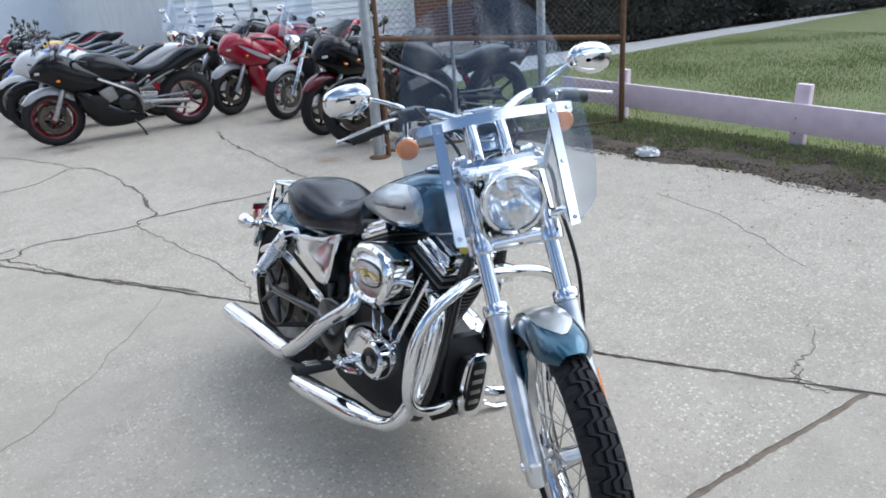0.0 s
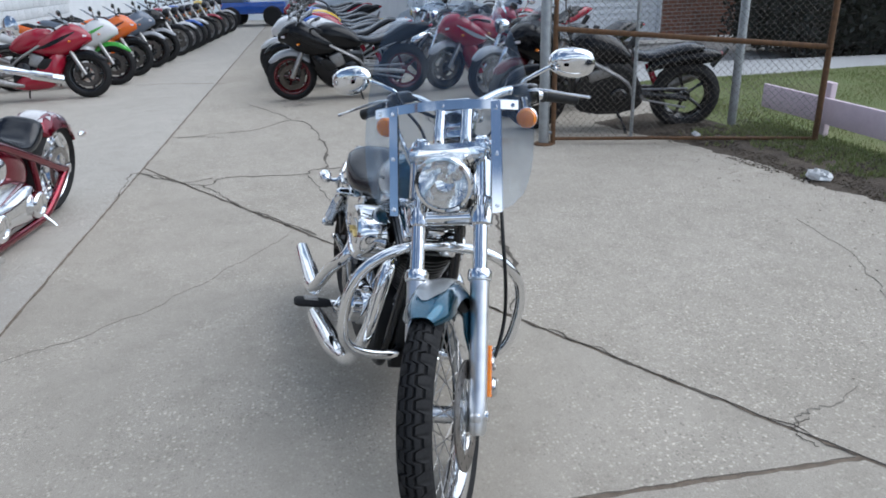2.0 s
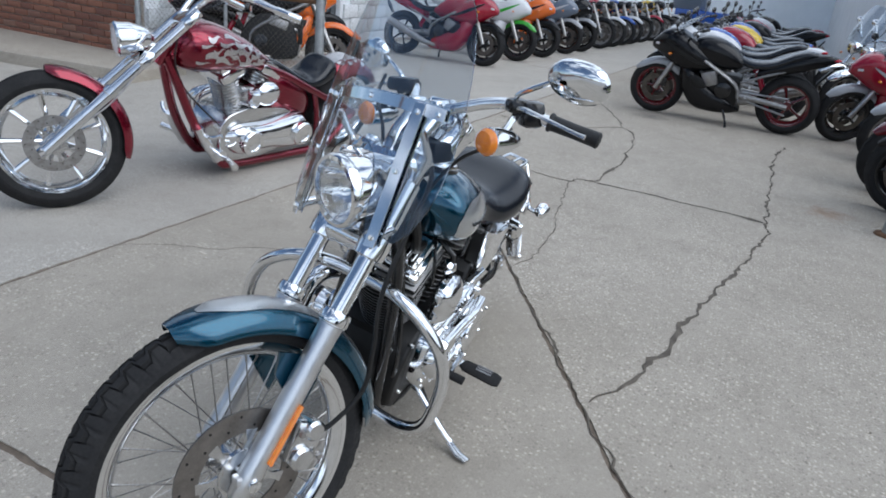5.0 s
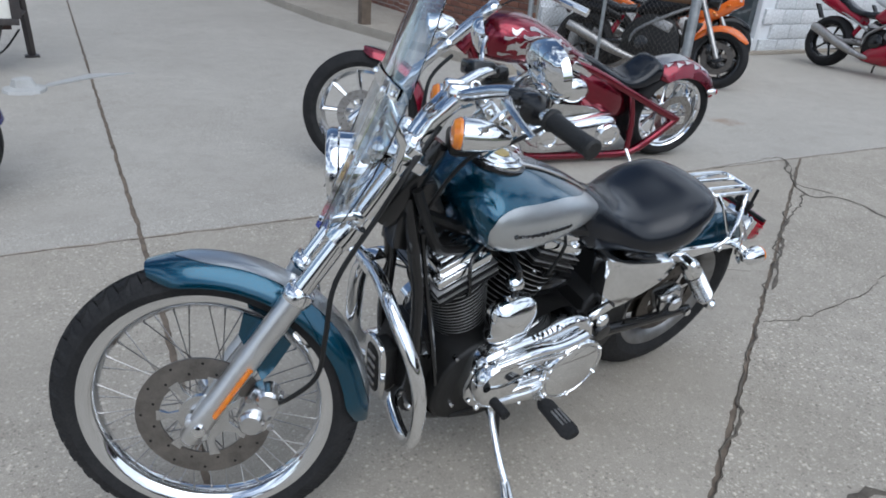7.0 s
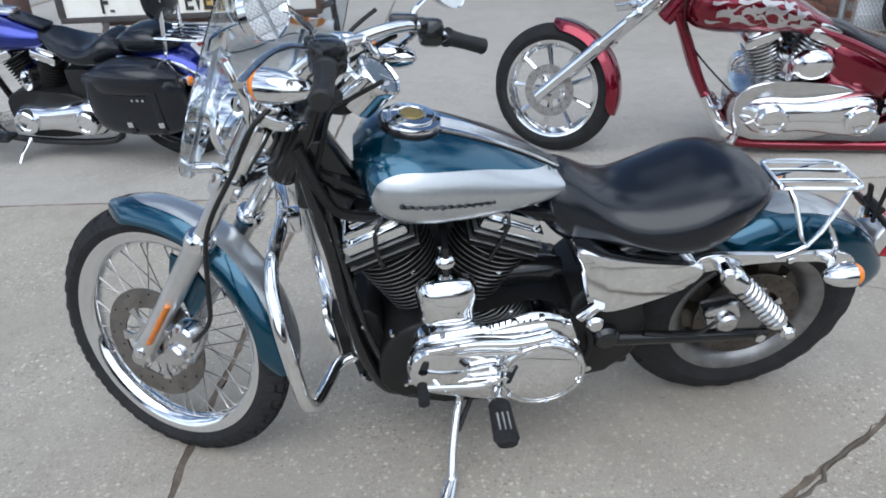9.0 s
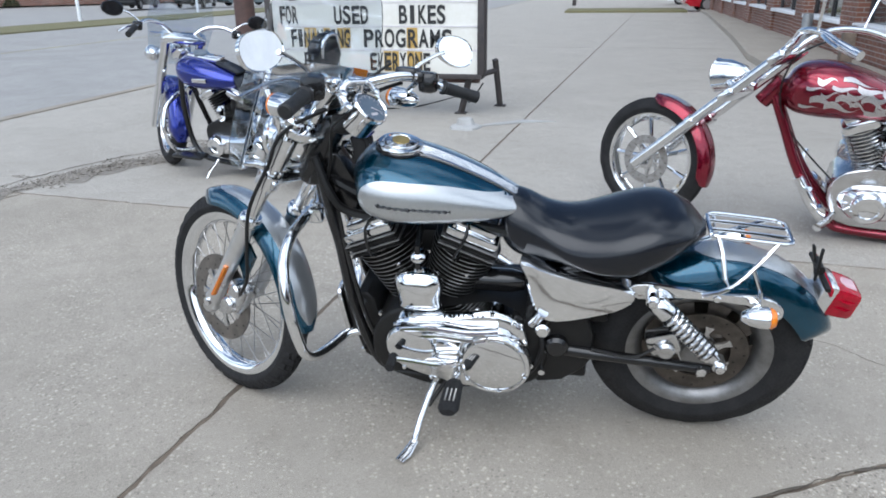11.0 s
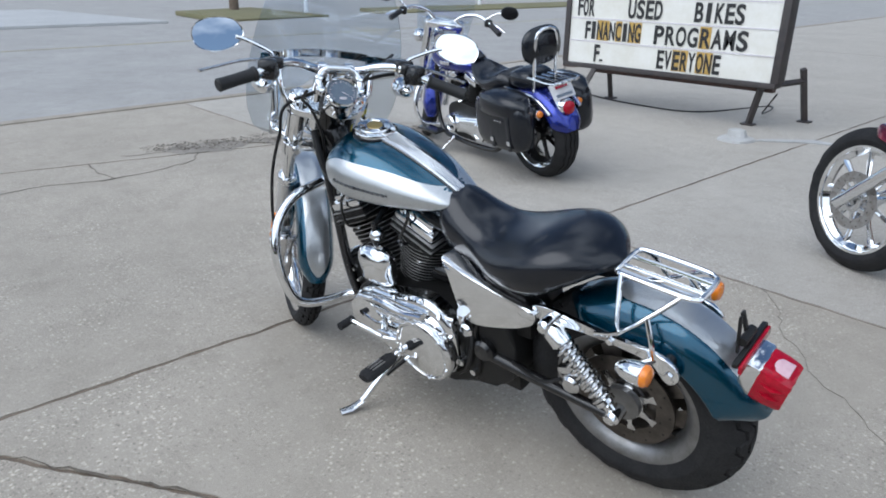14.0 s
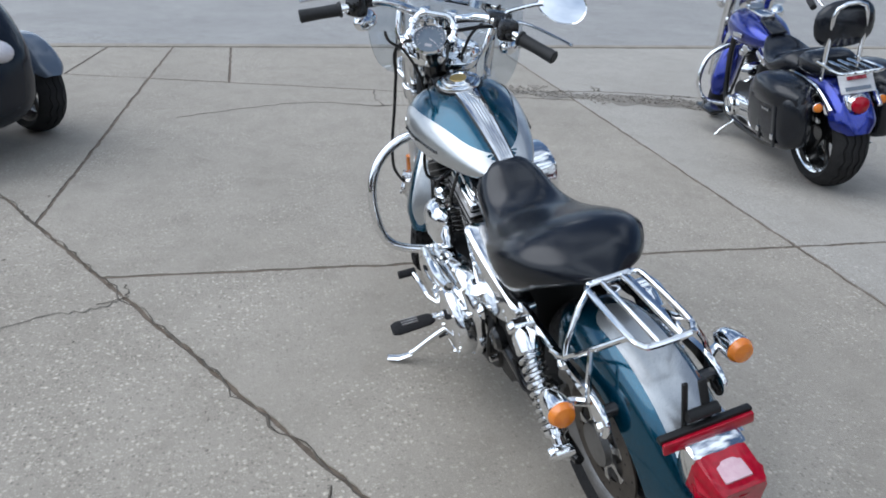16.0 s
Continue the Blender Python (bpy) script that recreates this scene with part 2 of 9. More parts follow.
def spline(x, table):
    """Smooth interpolation through (x, y) pairs."""
    t = sorted(table)
    xs = [p[0] for p in t]
    if x <= xs[0]:
        return t[0][1]
    if x >= xs[-1]:
        return t[-1][1]
    i = max(j for j in range(len(xs) - 1) if xs[j] <= x)
    def slope(j):
        a, b = max(j - 1, 0), min(j + 1, len(t) - 1)
        return (t[b][1] - t[a][1]) / (t[b][0] - t[a][0])
    h = t[i + 1][0] - t[i][0]
    s = (x - t[i][0]) / h
    return (2 * s**3 - 3 * s**2 + 1) * t[i][1] + (s**3 - 2 * s**2 + s) * h * slope(i) + (-2 * s**3 + 3 * s**2) * t[i + 1][1] + (s**3 - s**2) * h * slope(i + 1)


def tyre_mesh(bm, c, R, w, rim, ribs=4, steps=120, zig=0.008, period=24):
    """A tyre about the y axis: bulged walls and a crown with stepped zigzag grooves and notched shoulders, in one skin."""
    h, d = w / 2, 0.0075 if steps < 300 else 0.009
    span = h * 0.88

    def crown(y):
        k = min(abs(y) / h, 1.0)
        return rim + (R - rim) * max(1 - k * k, 0.0) ** 0.37
    loops = []
    for s in range(steps):
        a = 2 * math.pi * s / steps
        ph = (s * period / steps) % 1.0
        wave = 1.0 if 0.03 < ph < 0.47 else (-1.0 if 0.53 < ph < 0.97 else 0.0)
        notch = (0.45 if steps > 300 else 0.25) * d if (ph % 0.5 < 0.09 if steps > 300 else ph < 0.1) else 0.0
        prof = [(rim - 0.012, -h * 0.6), (rim, -h * 0.74), (rim + (R - rim) * 0.16, -h * 0.93), (rim + (R - rim) * 0.32, -h * 0.995), (crown(-h * 0.985) + 0.004, -h * 0.985), (crown(-h * 0.94), -h * 0.94)]
        prof.append((crown(span) - notch, -span))
        for i in range(1, ribs):
            y = -span + 2 * span * i / ribs + zig * wave
            g = 0.002 + 0.016 * w if steps < 300 else 0.0042
            top = notch if i in (1, ribs - 1) and ribs > 2 else 0.0
            prof += [(crown(y - g) - (top if i == 1 else 0), y - g), (crown(y) - d, y - g * 0.7), (crown(y) - d, y + g * 0.7), (crown(y + g) - (top if i == ribs - 1 else 0), y + g)]
            if i < ribs - 1:
                ym = y + span / ribs
                prof.append((crown(ym), ym))
        prof.append((crown(span) - notch, span))
        prof += [(r, -y) for r, y in reversed(prof[:6])]
        loops.append([Vector(c) + V(r * math.cos(a), y, r * math.sin(a)) for r, y in prof])
    return rings(bm, loops, closed=True)


def fender_mesh(bm, c, R, a0, a1, half, drop, steps=28, th=0.003, endround=0.5, m=14):
    """A curved mudguard about the y axis, with rolled-down sides and rounded ends; angles in degrees from +x."""
    outer, inner = [], []
    for i in range(steps + 1):
        t = i / steps
        a = radians(a0 + (a1 - a0) * t)
        edge = min(t, 1 - t) * steps
        k = 1.0 if edge >= 3 else (endround + (1 - endround) * math.sin(math.pi / 2 * edge / 3))
        row_o, row_i = [], []
        for j in range(m + 1):
            s = -1 + 2 * j / m
            y = half * k * (1 if s > 0 else -1) * abs(s) ** 0.8
            d = drop * k * abs(s) ** 3.2
            for row, dr in ((row_o, 0.0), (row_i, th)):
                r = R - d - dr
                row.append(Vector(c) + V(r * math.cos(a), y * (1 - dr * 4), r * math.sin(a)))
        outer.append(row_o)
        inner.append(row_i)
    loops = [o + list(reversed(n)) for o, n in zip(outer, inner)]
    return rings(bm, loops)


def fender_stripe(bm, c, R, a0, a1, half, drop, width, lift=0.0015, steps=28, m=6):
    """A painted band along the crown of a mudguard, a hair proud of it."""
    rows = []
    for i in range(steps + 1):
        t = i / steps
        a = radians(a0 + (a1 - a0) * t)
        edge = min(t, 1 - t) * steps
        k = 1.0 if edge >= 4 else max(0.15, math.sin(math.pi / 2 * edge / 4) ** 0.6)
        row = []
        for j in range(m + 1):
            y = width * k * (-1 + 2 * j / m)
            s = (abs(y) / half) ** 1.25
            row.append(Vector(c) + V((R - drop * s**3.2 + lift) * math.cos(a), y, (R - drop * s**3.2 + lift) * math.sin(a)))
        rows.append([bm.verts.new(p) for p in row])
    for a, b in zip(rows, rows[1:]):
        for j in range(m):
            bm.faces.new((a[j], a[j + 1], b[j + 1], b[j]))
    return bm


def spoke_wheel(parent, name, c, R, w, rim, xf, spokes=40, hub_r=0.035, hub_w=0.06, ribs=4, rim_mat=None, label="", spoke_mat=None):
    """A wire wheel: rim with spokes, hub and tyre as its pieces."""
    bm = B()
    f = rim + 0.013
    half = [(f, 0.38), (rim - 0.002, 0.375), (rim - 0.009, 0.35), (rim - 0.022, 0.31), (rim - 0.029, 0.22), (rim - 0.038, 0.08)]
    prof = [(f, -w * 0.34), (rim - 0.008, -w * 0.28), (rim - 0.024, -w * 0.1), (rim - 0.024, w * 0.1), (rim - 0.008, w * 0.28), (f, w * 0.34)]
    prof += [(r, w * y) for r, y in half] + [(r, -w * y) for r, y in reversed(half)]
    torus_band(bm, prof, c, 64)
    wheel = part(name, bm, rim_mat or CHROME, parent, label, xf)
    part("tyre", tyre_mesh(B(), c, R, w, rim, ribs, 532, 0.0085, 38), RUBBER, wheel, "black rubber tyre with grooved tread", xf)
    hub = lathe(B(), [(0.012, -hub_w), (hub_r * 0.8, -hub_w), (hub_r, -hub_w * 0.85), (hub_r * 0.55, -hub_w * 0.5), (hub_r * 0.55, hub_w * 0.5), (hub_r, hub_w * 0.85), (hub_r * 0.8, hub_w), (0.012, hub_w)], c, (0, 1, 0), 24)
    part("hub", hub, ALU, wheel, "", xf)
    ln = rim - 0.036
    first = None
    base = xf if xf is not None else Matrix()
    for i in range(spokes):
        a = 2 * math.pi * i / spokes
        side = 1 if i % 2 else -1
        skew = radians(24 if (i // 2) % 2 else -24)
        p = V(hub_r * 0.95 * math.cos(a + skew * 2), side * hub_w * 0.8, hub_r * 0.95 * math.sin(a + skew * 2))
        q = V(ln * math.cos(a), side * 0.006, ln * math.sin(a))
        d = q - p
        mtx = base @ Matrix.Translation(Vector(c) + p) @ d.to_track_quat("Z", "Y").to_matrix().to_4x4() @ Matrix.Diagonal((1, 1, d.length, 1))
        if first is None:
            bm = tube(B(), [(0, 0, 0), (0, 0, 0.93), (0, 0, 0.94), (0, 0, 1.0)], [0.0016, 0.0016, 0.0028, 0.0028], 5)
            first = part("spoke", bm, spoke_mat or STEEL, wheel, m=mtx)
        else:
            same_mesh("spoke", first, wheel, mtx)
    return wheel


def cast_wheel(parent, name, c, R, w, rim, xf=None, arms=5, mat=None, ribs=3, arm_w=0.03, label=""):
    """A cast wheel with flat arms."""
    bm = B()
    f = rim + 0.012
    torus_band(bm, [(f, -w * 0.38), (rim - 0.02, -w * 0.3), (rim - 0.03, 0), (rim - 0.02, w * 0.3), (f, w * 0.38), (rim - 0.012, w * 0.34), (rim - 0.045, 0), (rim - 0.012, -w * 0.34)], c, 48)
    lathe(bm, [(0.01, -0.05), (0.045, -0.05), (0.05, -0.03), (0.05, 0.03), (0.045, 0.05), (0.01, 0.05)], c, (0, 1, 0), 20)
    wheel = part(name, bm, mat or ALU_DULL, parent, label, xf)
    arm = None
    base = xf if xf is not None else Matrix()
    for i in range(arms):
        mt = base @ Matrix.Translation(c) @ Matrix.Rotation(-2 * math.pi * i / arms, 4, "Y")
        if arm is None:
            arm = part("spoke", tube(B(), [(r, 0, 0) for r in (0.03, rim * 0.5, rim - 0.03)], [arm_w * 0.6, arm_w * 0.45, arm_w * 0.6], 8), mat or ALU_DULL, wheel, m=mt)
        else:
            same_mesh("spoke", arm, wheel, mt)
    part("tyre", tyre_mesh(B(), c, R, w, rim, ribs, 72, 0.007, 18), RUBBER, wheel, "", xf)
    return wheel


def brake_disc(parent, c, r, inner, y, xf=None, mat=None):
    bm = B()
    torus_band(bm, [(inner, y - 0.0025), (r, y - 0.0025), (r, y + 0.0025), (inner, y + 0.0025)], c, 48)
    d = part("brake_disc", bm, mat or DISC, parent, "drilled steel brake disc", xf)
    bm = torus_band(B(), [(0.03, y - 0.008), (0.055, y - 0.006), (0.055, y + 0.006), (0.03, y + 0.008)], c, 32)
    part("disc_carrier", bm, ALU, d, "", xf)
    arm = None
    for i in range(7):
        mt = (xf if xf is not None else Matrix()) @ Matrix.Translation(Vector(c) + V(0, y, 0)) @ Matrix.Rotation(2 * math.pi * i / 7, 4, "Y")
        if arm is None:
            arm = part("carrier_arm", prism(B(), [(0.05, -0.013), (0.075, -0.006), (inner + 0.006, -0.013), (inner + 0.006, 0.013), (0.075, 0.006), (0.05, 0.013)], -0.0035, 0.0035), ALU, d, m=mt)
        else:
            same_mesh("carrier_arm", arm, d, mt)
    hole = None
    base = xf if xf is not None else Matrix()
    for i in range(24):
        a = 2 * math.pi * i / 24
        rr = inner + (r - inner) * (0.3 if i % 2 else 0.75)
        mt = base @ Matrix.Translation(Vector(c) + V(rr * math.cos(a), y, rr * math.sin(a)))
        if hole is None:
            hole = part("drill_hole", lathe(B(), [(0.0032, -0.0032), (0.0032, 0.0032)], (0, 0, 0), (0, 1, 0), 8), BLACK_MATT, d, m=mt)
        else:
            same_mesh("drill_hole", hole, d, mt)
    return d

# ---- surfaces of the place ----
def noise_colour(nt, vec, scale):
    n = node(nt, "ShaderNodeTexNoise", Scale=scale, Detail=2.0)
    nt.links.new(vec, n.inputs["Vector"])
    return n.outputs["Color"]


def concrete(name, c1, c2, dark, stains=(), coarse=0.0):
    """Weathered slab: broad stains, wear, pale and dark aggregate."""
    m, nt, b = shader(name)
    v = coords(nt)
    base = ramp(nt, noise_tex(nt, v, 0.9, 6, 0.6), [(0.3, c2), (0.7, c1)])
    base = mixed(nt, ramp(nt, noise_tex(nt, v, 5.5, 5, 0.65), [(0.45, grey(0)), (0.75, grey(0.45))]), base, dark)
    # aggregate: uneven pale and dark chips, thick in some patches
    where = ramp(nt, noise_tex(nt, v, 1.6, 3), [(0.4, grey(0.18 + 0.4 * coarse)), (0.62, grey(1))])
    warp = mixed(nt, 0.012, v, noise_colour(nt, v, 60), "ADD")
    for size, low, high, k in ((62.0, 0.63, 0.71, 1.7), (135.0, 0.52, 0.62, 1.45), (80.0, 0.64, 0.7, 0.45)):
        vor = node(nt, "ShaderNodeTexVoronoi", Scale=size)
        nt.links.new(warp, vor.inputs["Vector"])
        spot = ramp(nt, vor.outputs["Distance"], [(0.16, grey(1)), (0.46, grey(0))])
        pick = ramp(nt, vor.outputs["Color"], [(low - 0.07 * coarse, grey(0)), (high - 0.07 * coarse, grey(0.7 + 0.2 * coarse))])
        f = mixed(nt, 1.0, mixed(nt, 1.0, spot, pick, "MULTIPLY"), where, "MULTIPLY")
        base = mixed(nt, f, base, tuple(min(c * k, 0.75) for c in c1))
    grit = ramp(nt, noise_tex(nt, v, 420, 2), [(0.3, grey(0.72)), (0.6, grey(1.08))])
    base = mixed(nt, 1.0, base, grit, "MULTIPLY")
    pits = ramp(nt, noise_tex(nt, v, 38, 3, 0.7), [(0.66 - 0.03 * coarse, grey(0)), (0.74 - 0.03 * coarse, grey(0.5 + 0.2 * coarse))])
    base = mixed(nt, pits, base, tuple(c * 0.5 for c in dark))
    for place, size, tone in stains:
        far = nt.nodes.new("ShaderNodeVectorMath")
        far.operation = "DISTANCE"
        nt.links.new(v, far.inputs[0])
        far.inputs[1].default_value = (*place, 0)
        part_of = nt.nodes.new("ShaderNodeMath")
        part_of.operation = "MULTIPLY_ADD"
        nt.links.new(noise_tex(nt, v, 3.5 / size, 5, 0.65), part_of.inputs[0])
        part_of.inputs[1].default_value = size * 1.6
        nt.links.new(far.outputs["Value"], part_of.inputs[2])
        base = mixed(nt, ramp(nt, part_of.outputs[0], [(size * 0.75, grey(0.6)), (size * 1.5, grey(0))]), base, tone)
    nt.links.new(base, b.inputs["Base Color"])
    b.inputs["Roughness"].default_value = 0.86
    b.inputs["Specular IOR Level"].default_value = 0.3
    bump(nt, b, noise_tex(nt, v, 160, 5, 0.7), 0.5, 0.003)
    return m


CONCRETE = concrete("lot_concrete", (0.42, 0.378, 0.318), (0.345, 0.31, 0.259), (0.255, 0.226, 0.184), [((-2.95, 1.62), 0.28, (0.22, 0.12, 0.06)), ((-3.3, -2.35), 0.25, (0.24, 0.14, 0.07)), ((-3.35, -1.7), 0.2, (0.26, 0.16, 0.09)), ((-5.75, 0.1), 0.3, (0.07, 0.065, 0.07))], 0.3)
COARSE = concrete("worn_concrete", (0.42, 0.378, 0.318), (0.34, 0.304, 0.252), (0.25, 0.22, 0.178), [((-2.95, 1.62), 0.28, (0.22, 0.12, 0.06)), ((-5.6, -0.05), 0.3, (0.07, 0.065, 0.07))], 1.0)
# Slightly paler, less speckled mix for the slabs south of the long joint.
SMOOTH = concrete("pale_lot_concrete", (0.455, 0.422, 0.372), (0.395, 0.364, 0.318), (0.31, 0.28, 0.238), [((-3.3, -2.35), 0.25, (0.24, 0.14, 0.07))])
KERB = concrete("kerb_concrete", (0.4, 0.36, 0.3), (0.3, 0.265, 0.215), (0.2, 0.175, 0.14))
WALK = concrete("path_concrete", (0.5, 0.5, 0.49), (0.43, 0.43, 0.42), (0.36, 0.35, 0.33))
ASPHALT = concrete("road_asphalt", (0.395, 0.382, 0.36), (0.325, 0.314, 0.296), (0.24, 0.232, 0.22))
EARTH = surface("bare_earth", (0.1, 0.078, 0.056), (0.055, 0.042, 0.031), 6, 0.9, 1.0, bumps=0.8, bscale=40, dist=0.02)
DRY_TURF = surface("dry_turf", (0.15, 0.15, 0.07), (0.2, 0.175, 0.1), 1.2, 0.9, 1.0, bumps=0.8, bscale=30, dist=0.03)
FILL = surface("joint_dirt", (0.21, 0.165, 0.125), (0.095, 0.074, 0.056), 14, 0.9, 1.0, bumps=0.6, bscale=90)
GRASS_SOIL = surface("turf", (0.12, 0.16, 0.048), (0.16, 0.165, 0.07), 2.2, 0.9, 1.0, bumps=0.8, bscale=60, dist=0.02)
PINK = surface("faded_pink_paint", (0.78, 0.64, 0.69), (0.66, 0.53, 0.58), 12, 0.55, 0.75, bumps=0.3, bscale=120)
RUST = surface("rusted_steel", (0.2, 0.105, 0.05), (0.1, 0.055, 0.03), 30, 0.7, 0.9, 0.3, bumps=0.5, bscale=200)
GALV = surface("galvanised_steel", (0.42, 0.44, 0.45), (0.3, 0.31, 0.31), 18, 0.4, 0.6, 0.8)
WHITE = surface("white_wall_paint", (0.8, 0.82, 0.84), (0.7, 0.72, 0.74), 3, 0.6, 0.8, bumps=0.3, bscale=120)
MORTAR = surface("mortar", (0.36, 0.33, 0.3), (0.26, 0.24, 0.21), 20, 0.9, 1.0, bumps=0.5)
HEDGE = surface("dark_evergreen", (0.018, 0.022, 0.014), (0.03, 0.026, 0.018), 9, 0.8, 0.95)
LITTER = surface("white_paper", (0.75, 0.75, 0.74), (0.62, 0.62, 0.61), 12, 0.7)
DARKFRAME = surface("sign_frame_paint", (0.035, 0.032, 0.035), (0.06, 0.05, 0.045), 20, 0.5, 0.7)
SIGNFACE = surface("sign_face", (0.78, 0.77, 0.72), (0.68, 0.66, 0.58), 3, 0.4, 0.55)
BROWNPOLE = surface("brown_painted_steel", (0.1, 0.055, 0.045), (0.06, 0.035, 0.03), 10, 0.55, 0.7)
WOODBEAM = surface("weathered_timber", (0.17, 0.13, 0.1), (0.09, 0.07, 0.052), 14, 0.8, 0.95, bumps=0.4)
GLAZING = surface("window_glass", (0.03, 0.04, 0.045), (0.05, 0.06, 0.065), 1.5, 0.03, 0.06, spec=0.8, coat=0.5)


def varied(name, tones, rough=0.85, bumps=0.4):
    """Pieces that differ from one another in tone."""
    m, nt, b = shader(name)
    info = nt.nodes.new("ShaderNodeObjectInfo")
    geo = nt.nodes.new("ShaderNodeNewGeometry")
    add = nt.nodes.new("ShaderNodeMath")
    add.operation = "ADD"
    nt.links.new(info.outputs["Random"], add.inputs[0])
    nt.links.new(geo.outputs["Random Per Island"], add.inputs[1])
    fr = nt.nodes.new("ShaderNodeMath")
    fr.operation = "FRACT"
    nt.links.new(add.outputs[0], fr.inputs[0])
    n = len(tones)
    col = ramp(nt, fr.outputs[0], [(i / max(n - 1, 1), t) for i, t in enumerate(tones)])
    v = coords(nt)
    col = mixed(nt, 1.0, col, ramp(nt, noise_tex(nt, v, 30, 4), [(0.3, grey(0.75)), (0.7, grey(1.1))]), "MULTIPLY")
    nt.links.new(col, b.inputs["Base Color"])
    b.inputs["Roughness"].default_value = rough
    bump(nt, b, noise_tex(nt, v, 90, 4), bumps, 0.004)
    return m


BRICK = varied("red_brick", [(0.2, 0.085, 0.055), (0.27, 0.12, 0.075), (0.16, 0.07, 0.05), (0.24, 0.13, 0.09)])
BLOCK = varied("painted_block", [(0.7, 0.72, 0.73), (0.64, 0.66, 0.67), (0.74, 0.75, 0.76)], 0.7, 0.3)
BLADES = varied("grass_blades", [(0.2, 0.27, 0.075), (0.23, 0.28, 0.09), (0.3, 0.29, 0.13), (0.21, 0.275, 0.08)], 0.7, 0.0)
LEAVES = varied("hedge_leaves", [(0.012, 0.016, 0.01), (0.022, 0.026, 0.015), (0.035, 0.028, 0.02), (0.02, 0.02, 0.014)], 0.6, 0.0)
DEBRIS = varied("leaf_litter", [(0.05, 0.038, 0.025), (0.1, 0.076, 0.048), (0.03, 0.024, 0.018)], 0.9, 0.0)


def setting(name, bm, mat, label, category, angle=38, m=None):
    return tagged(part(name, bm, mat, None, "", None, angle, m), label, category, "", "structure")


# ---- ground, road, lot ----
setting("ground", prism(B(), [(-700, -700), (700, -700), (700, 700), (-700, 700)], -0.4, -0.12, 0, "xy"), ASPHALT, "grey asphalt ground reaching the horizon", "ground")
SKEW = -0.03


def street_x(y, x0=6.7):
    return x0 + SKEW * y


setting("lot_bed", prism(B(), [(x, y) for x, y in [(-27, -70), (street_x(-70) - 0.02, -70), (street_x(3.55) - 0.02, 3.55), (-3.6, 3.55), (-5.2, 4.3), (-27, 4.3)]], -0.11, -0.0045, 0, "xy"), FILL, "dark dirt showing in the joints of the lot", "ground")
setting("road", prism(B(), [(street_x(-400), -400), (street_x(-400) + 12.4, -400), (street_x(300) + 12.4, 300), (street_x(300), 300)], -0.118, -0.035, 0, "xy"), ASPHALT, "worn grey asphalt street", "road")
setting("road_marking", prism(B(), [(street_x(-400) + 6.7, -400), (street_x(-400) + 6.82, -400), (street_x(300) + 6.82, 300), (street_x(300) + 6.7, 300)], -0.034, -0.031, 0, "xy"), surface("faded_yellow_line", (0.4, 0.36, 0.2), (0.25, 0.24, 0.2), 3, 0.8), "faded yellow centre line", "road marking")
setting("kerb", prism(B(), [(street_x(-70) - 0.12, -70), (street_x(-70) + 0.02, -70), (street_x(60) + 0.02, 60), (street_x(60) - 0.12, 60)], -0.11, 0.008, 0.006, "xy"), KERB, "low pale concrete kerb along the street", "kerb")


def cut(poly, p, d):
    """The two sides of a polygon along the line through p in direction d."""
    n = (-d[1], d[0])
    side = [(q[0] - p[0]) * n[0] + (q[1] - p[1]) * n[1] for q in poly]
    left, right = [], []
    for i, q in enumerate(poly):
        r, a, b = poly[(i + 1) % len(poly)], side[i], side[(i + 1) % len(poly)]
        (left if a >= 0 else right).append(q)
        if a * b < 0:
            k = a / (a - b)
            x = (q[0] + (r[0] - q[0]) * k, q[1] + (r[1] - q[1]) * k)
            left.append(x)
            right.append(x)
    return [s for s in (left, right) if len(s) > 2]


def cut_all(polys, p, d, where=lambda c: True):
    out = []
    for q in polys:
        c = (sum(v[0] for v in q) / len(q), sum(v[1] for v in q) / len(q))
        out += cut(q, p, d) if where(c) else [q]
    return out


pavement = thing("pavement", Matrix(), "weathered grey concrete lot with joints and cracks", "pavement", kind="structure")
lot = [[(-27, -70), (street_x(-70) - 0.14, -70), (street_x(3.55) - 0.14, 3.55), (-3.6, 3.55), (-5.2, 4.3), (-27, 4.3)]]
def south(c):
    return c[1] < -1.545 - 0.045 * c[0]


def worn_side(c):
    return c[1] - 0.74 > (c[0] - 0.477) * 0.62


lot = cut_all(lot, (0, -1.545), (1, -0.045))
lot = cut_all(lot, (1.44, -1.61), (0.042, 1), south)
lot = cut_all(lot, (0.477, 0.74), (1.0, 0.62), lambda c: not south(c))
lot = cut_all(lot, (1.44, -1.61), (0.055, 1), lambda c: not south(c) and not worn_side(c))
lot = cut_all(lot, (2.2, 1.79), (2.65, -0.15), lambda c: not south(c) and c[0] > 1.6 and not worn_side(c))
lot = cut_all(lot, (4.86, 0.64), (0.26, 1), lambda c: c[0] > 3 and not south(c))
lot = cut_all(lot, (5.2, 1.0), (1, 0.0), lambda c: c[0] > 4.9 and not south(c))
lot = cut_all(lot, (5.3, 2.28), (1, -0.12), lambda c: c[0] > 4.9 and c[1] > 1)
lot = cut_all(lot, (0, -14), (1, 0.0), lambda c: c[1] < -6)
lot = cut_all(lot, (0, -32), (1, 0.0), lambda c: c[1] < -20)
lot = cut_all(lot, (-9.5, 0), (0.02, 1))
rnd = random.Random(3)
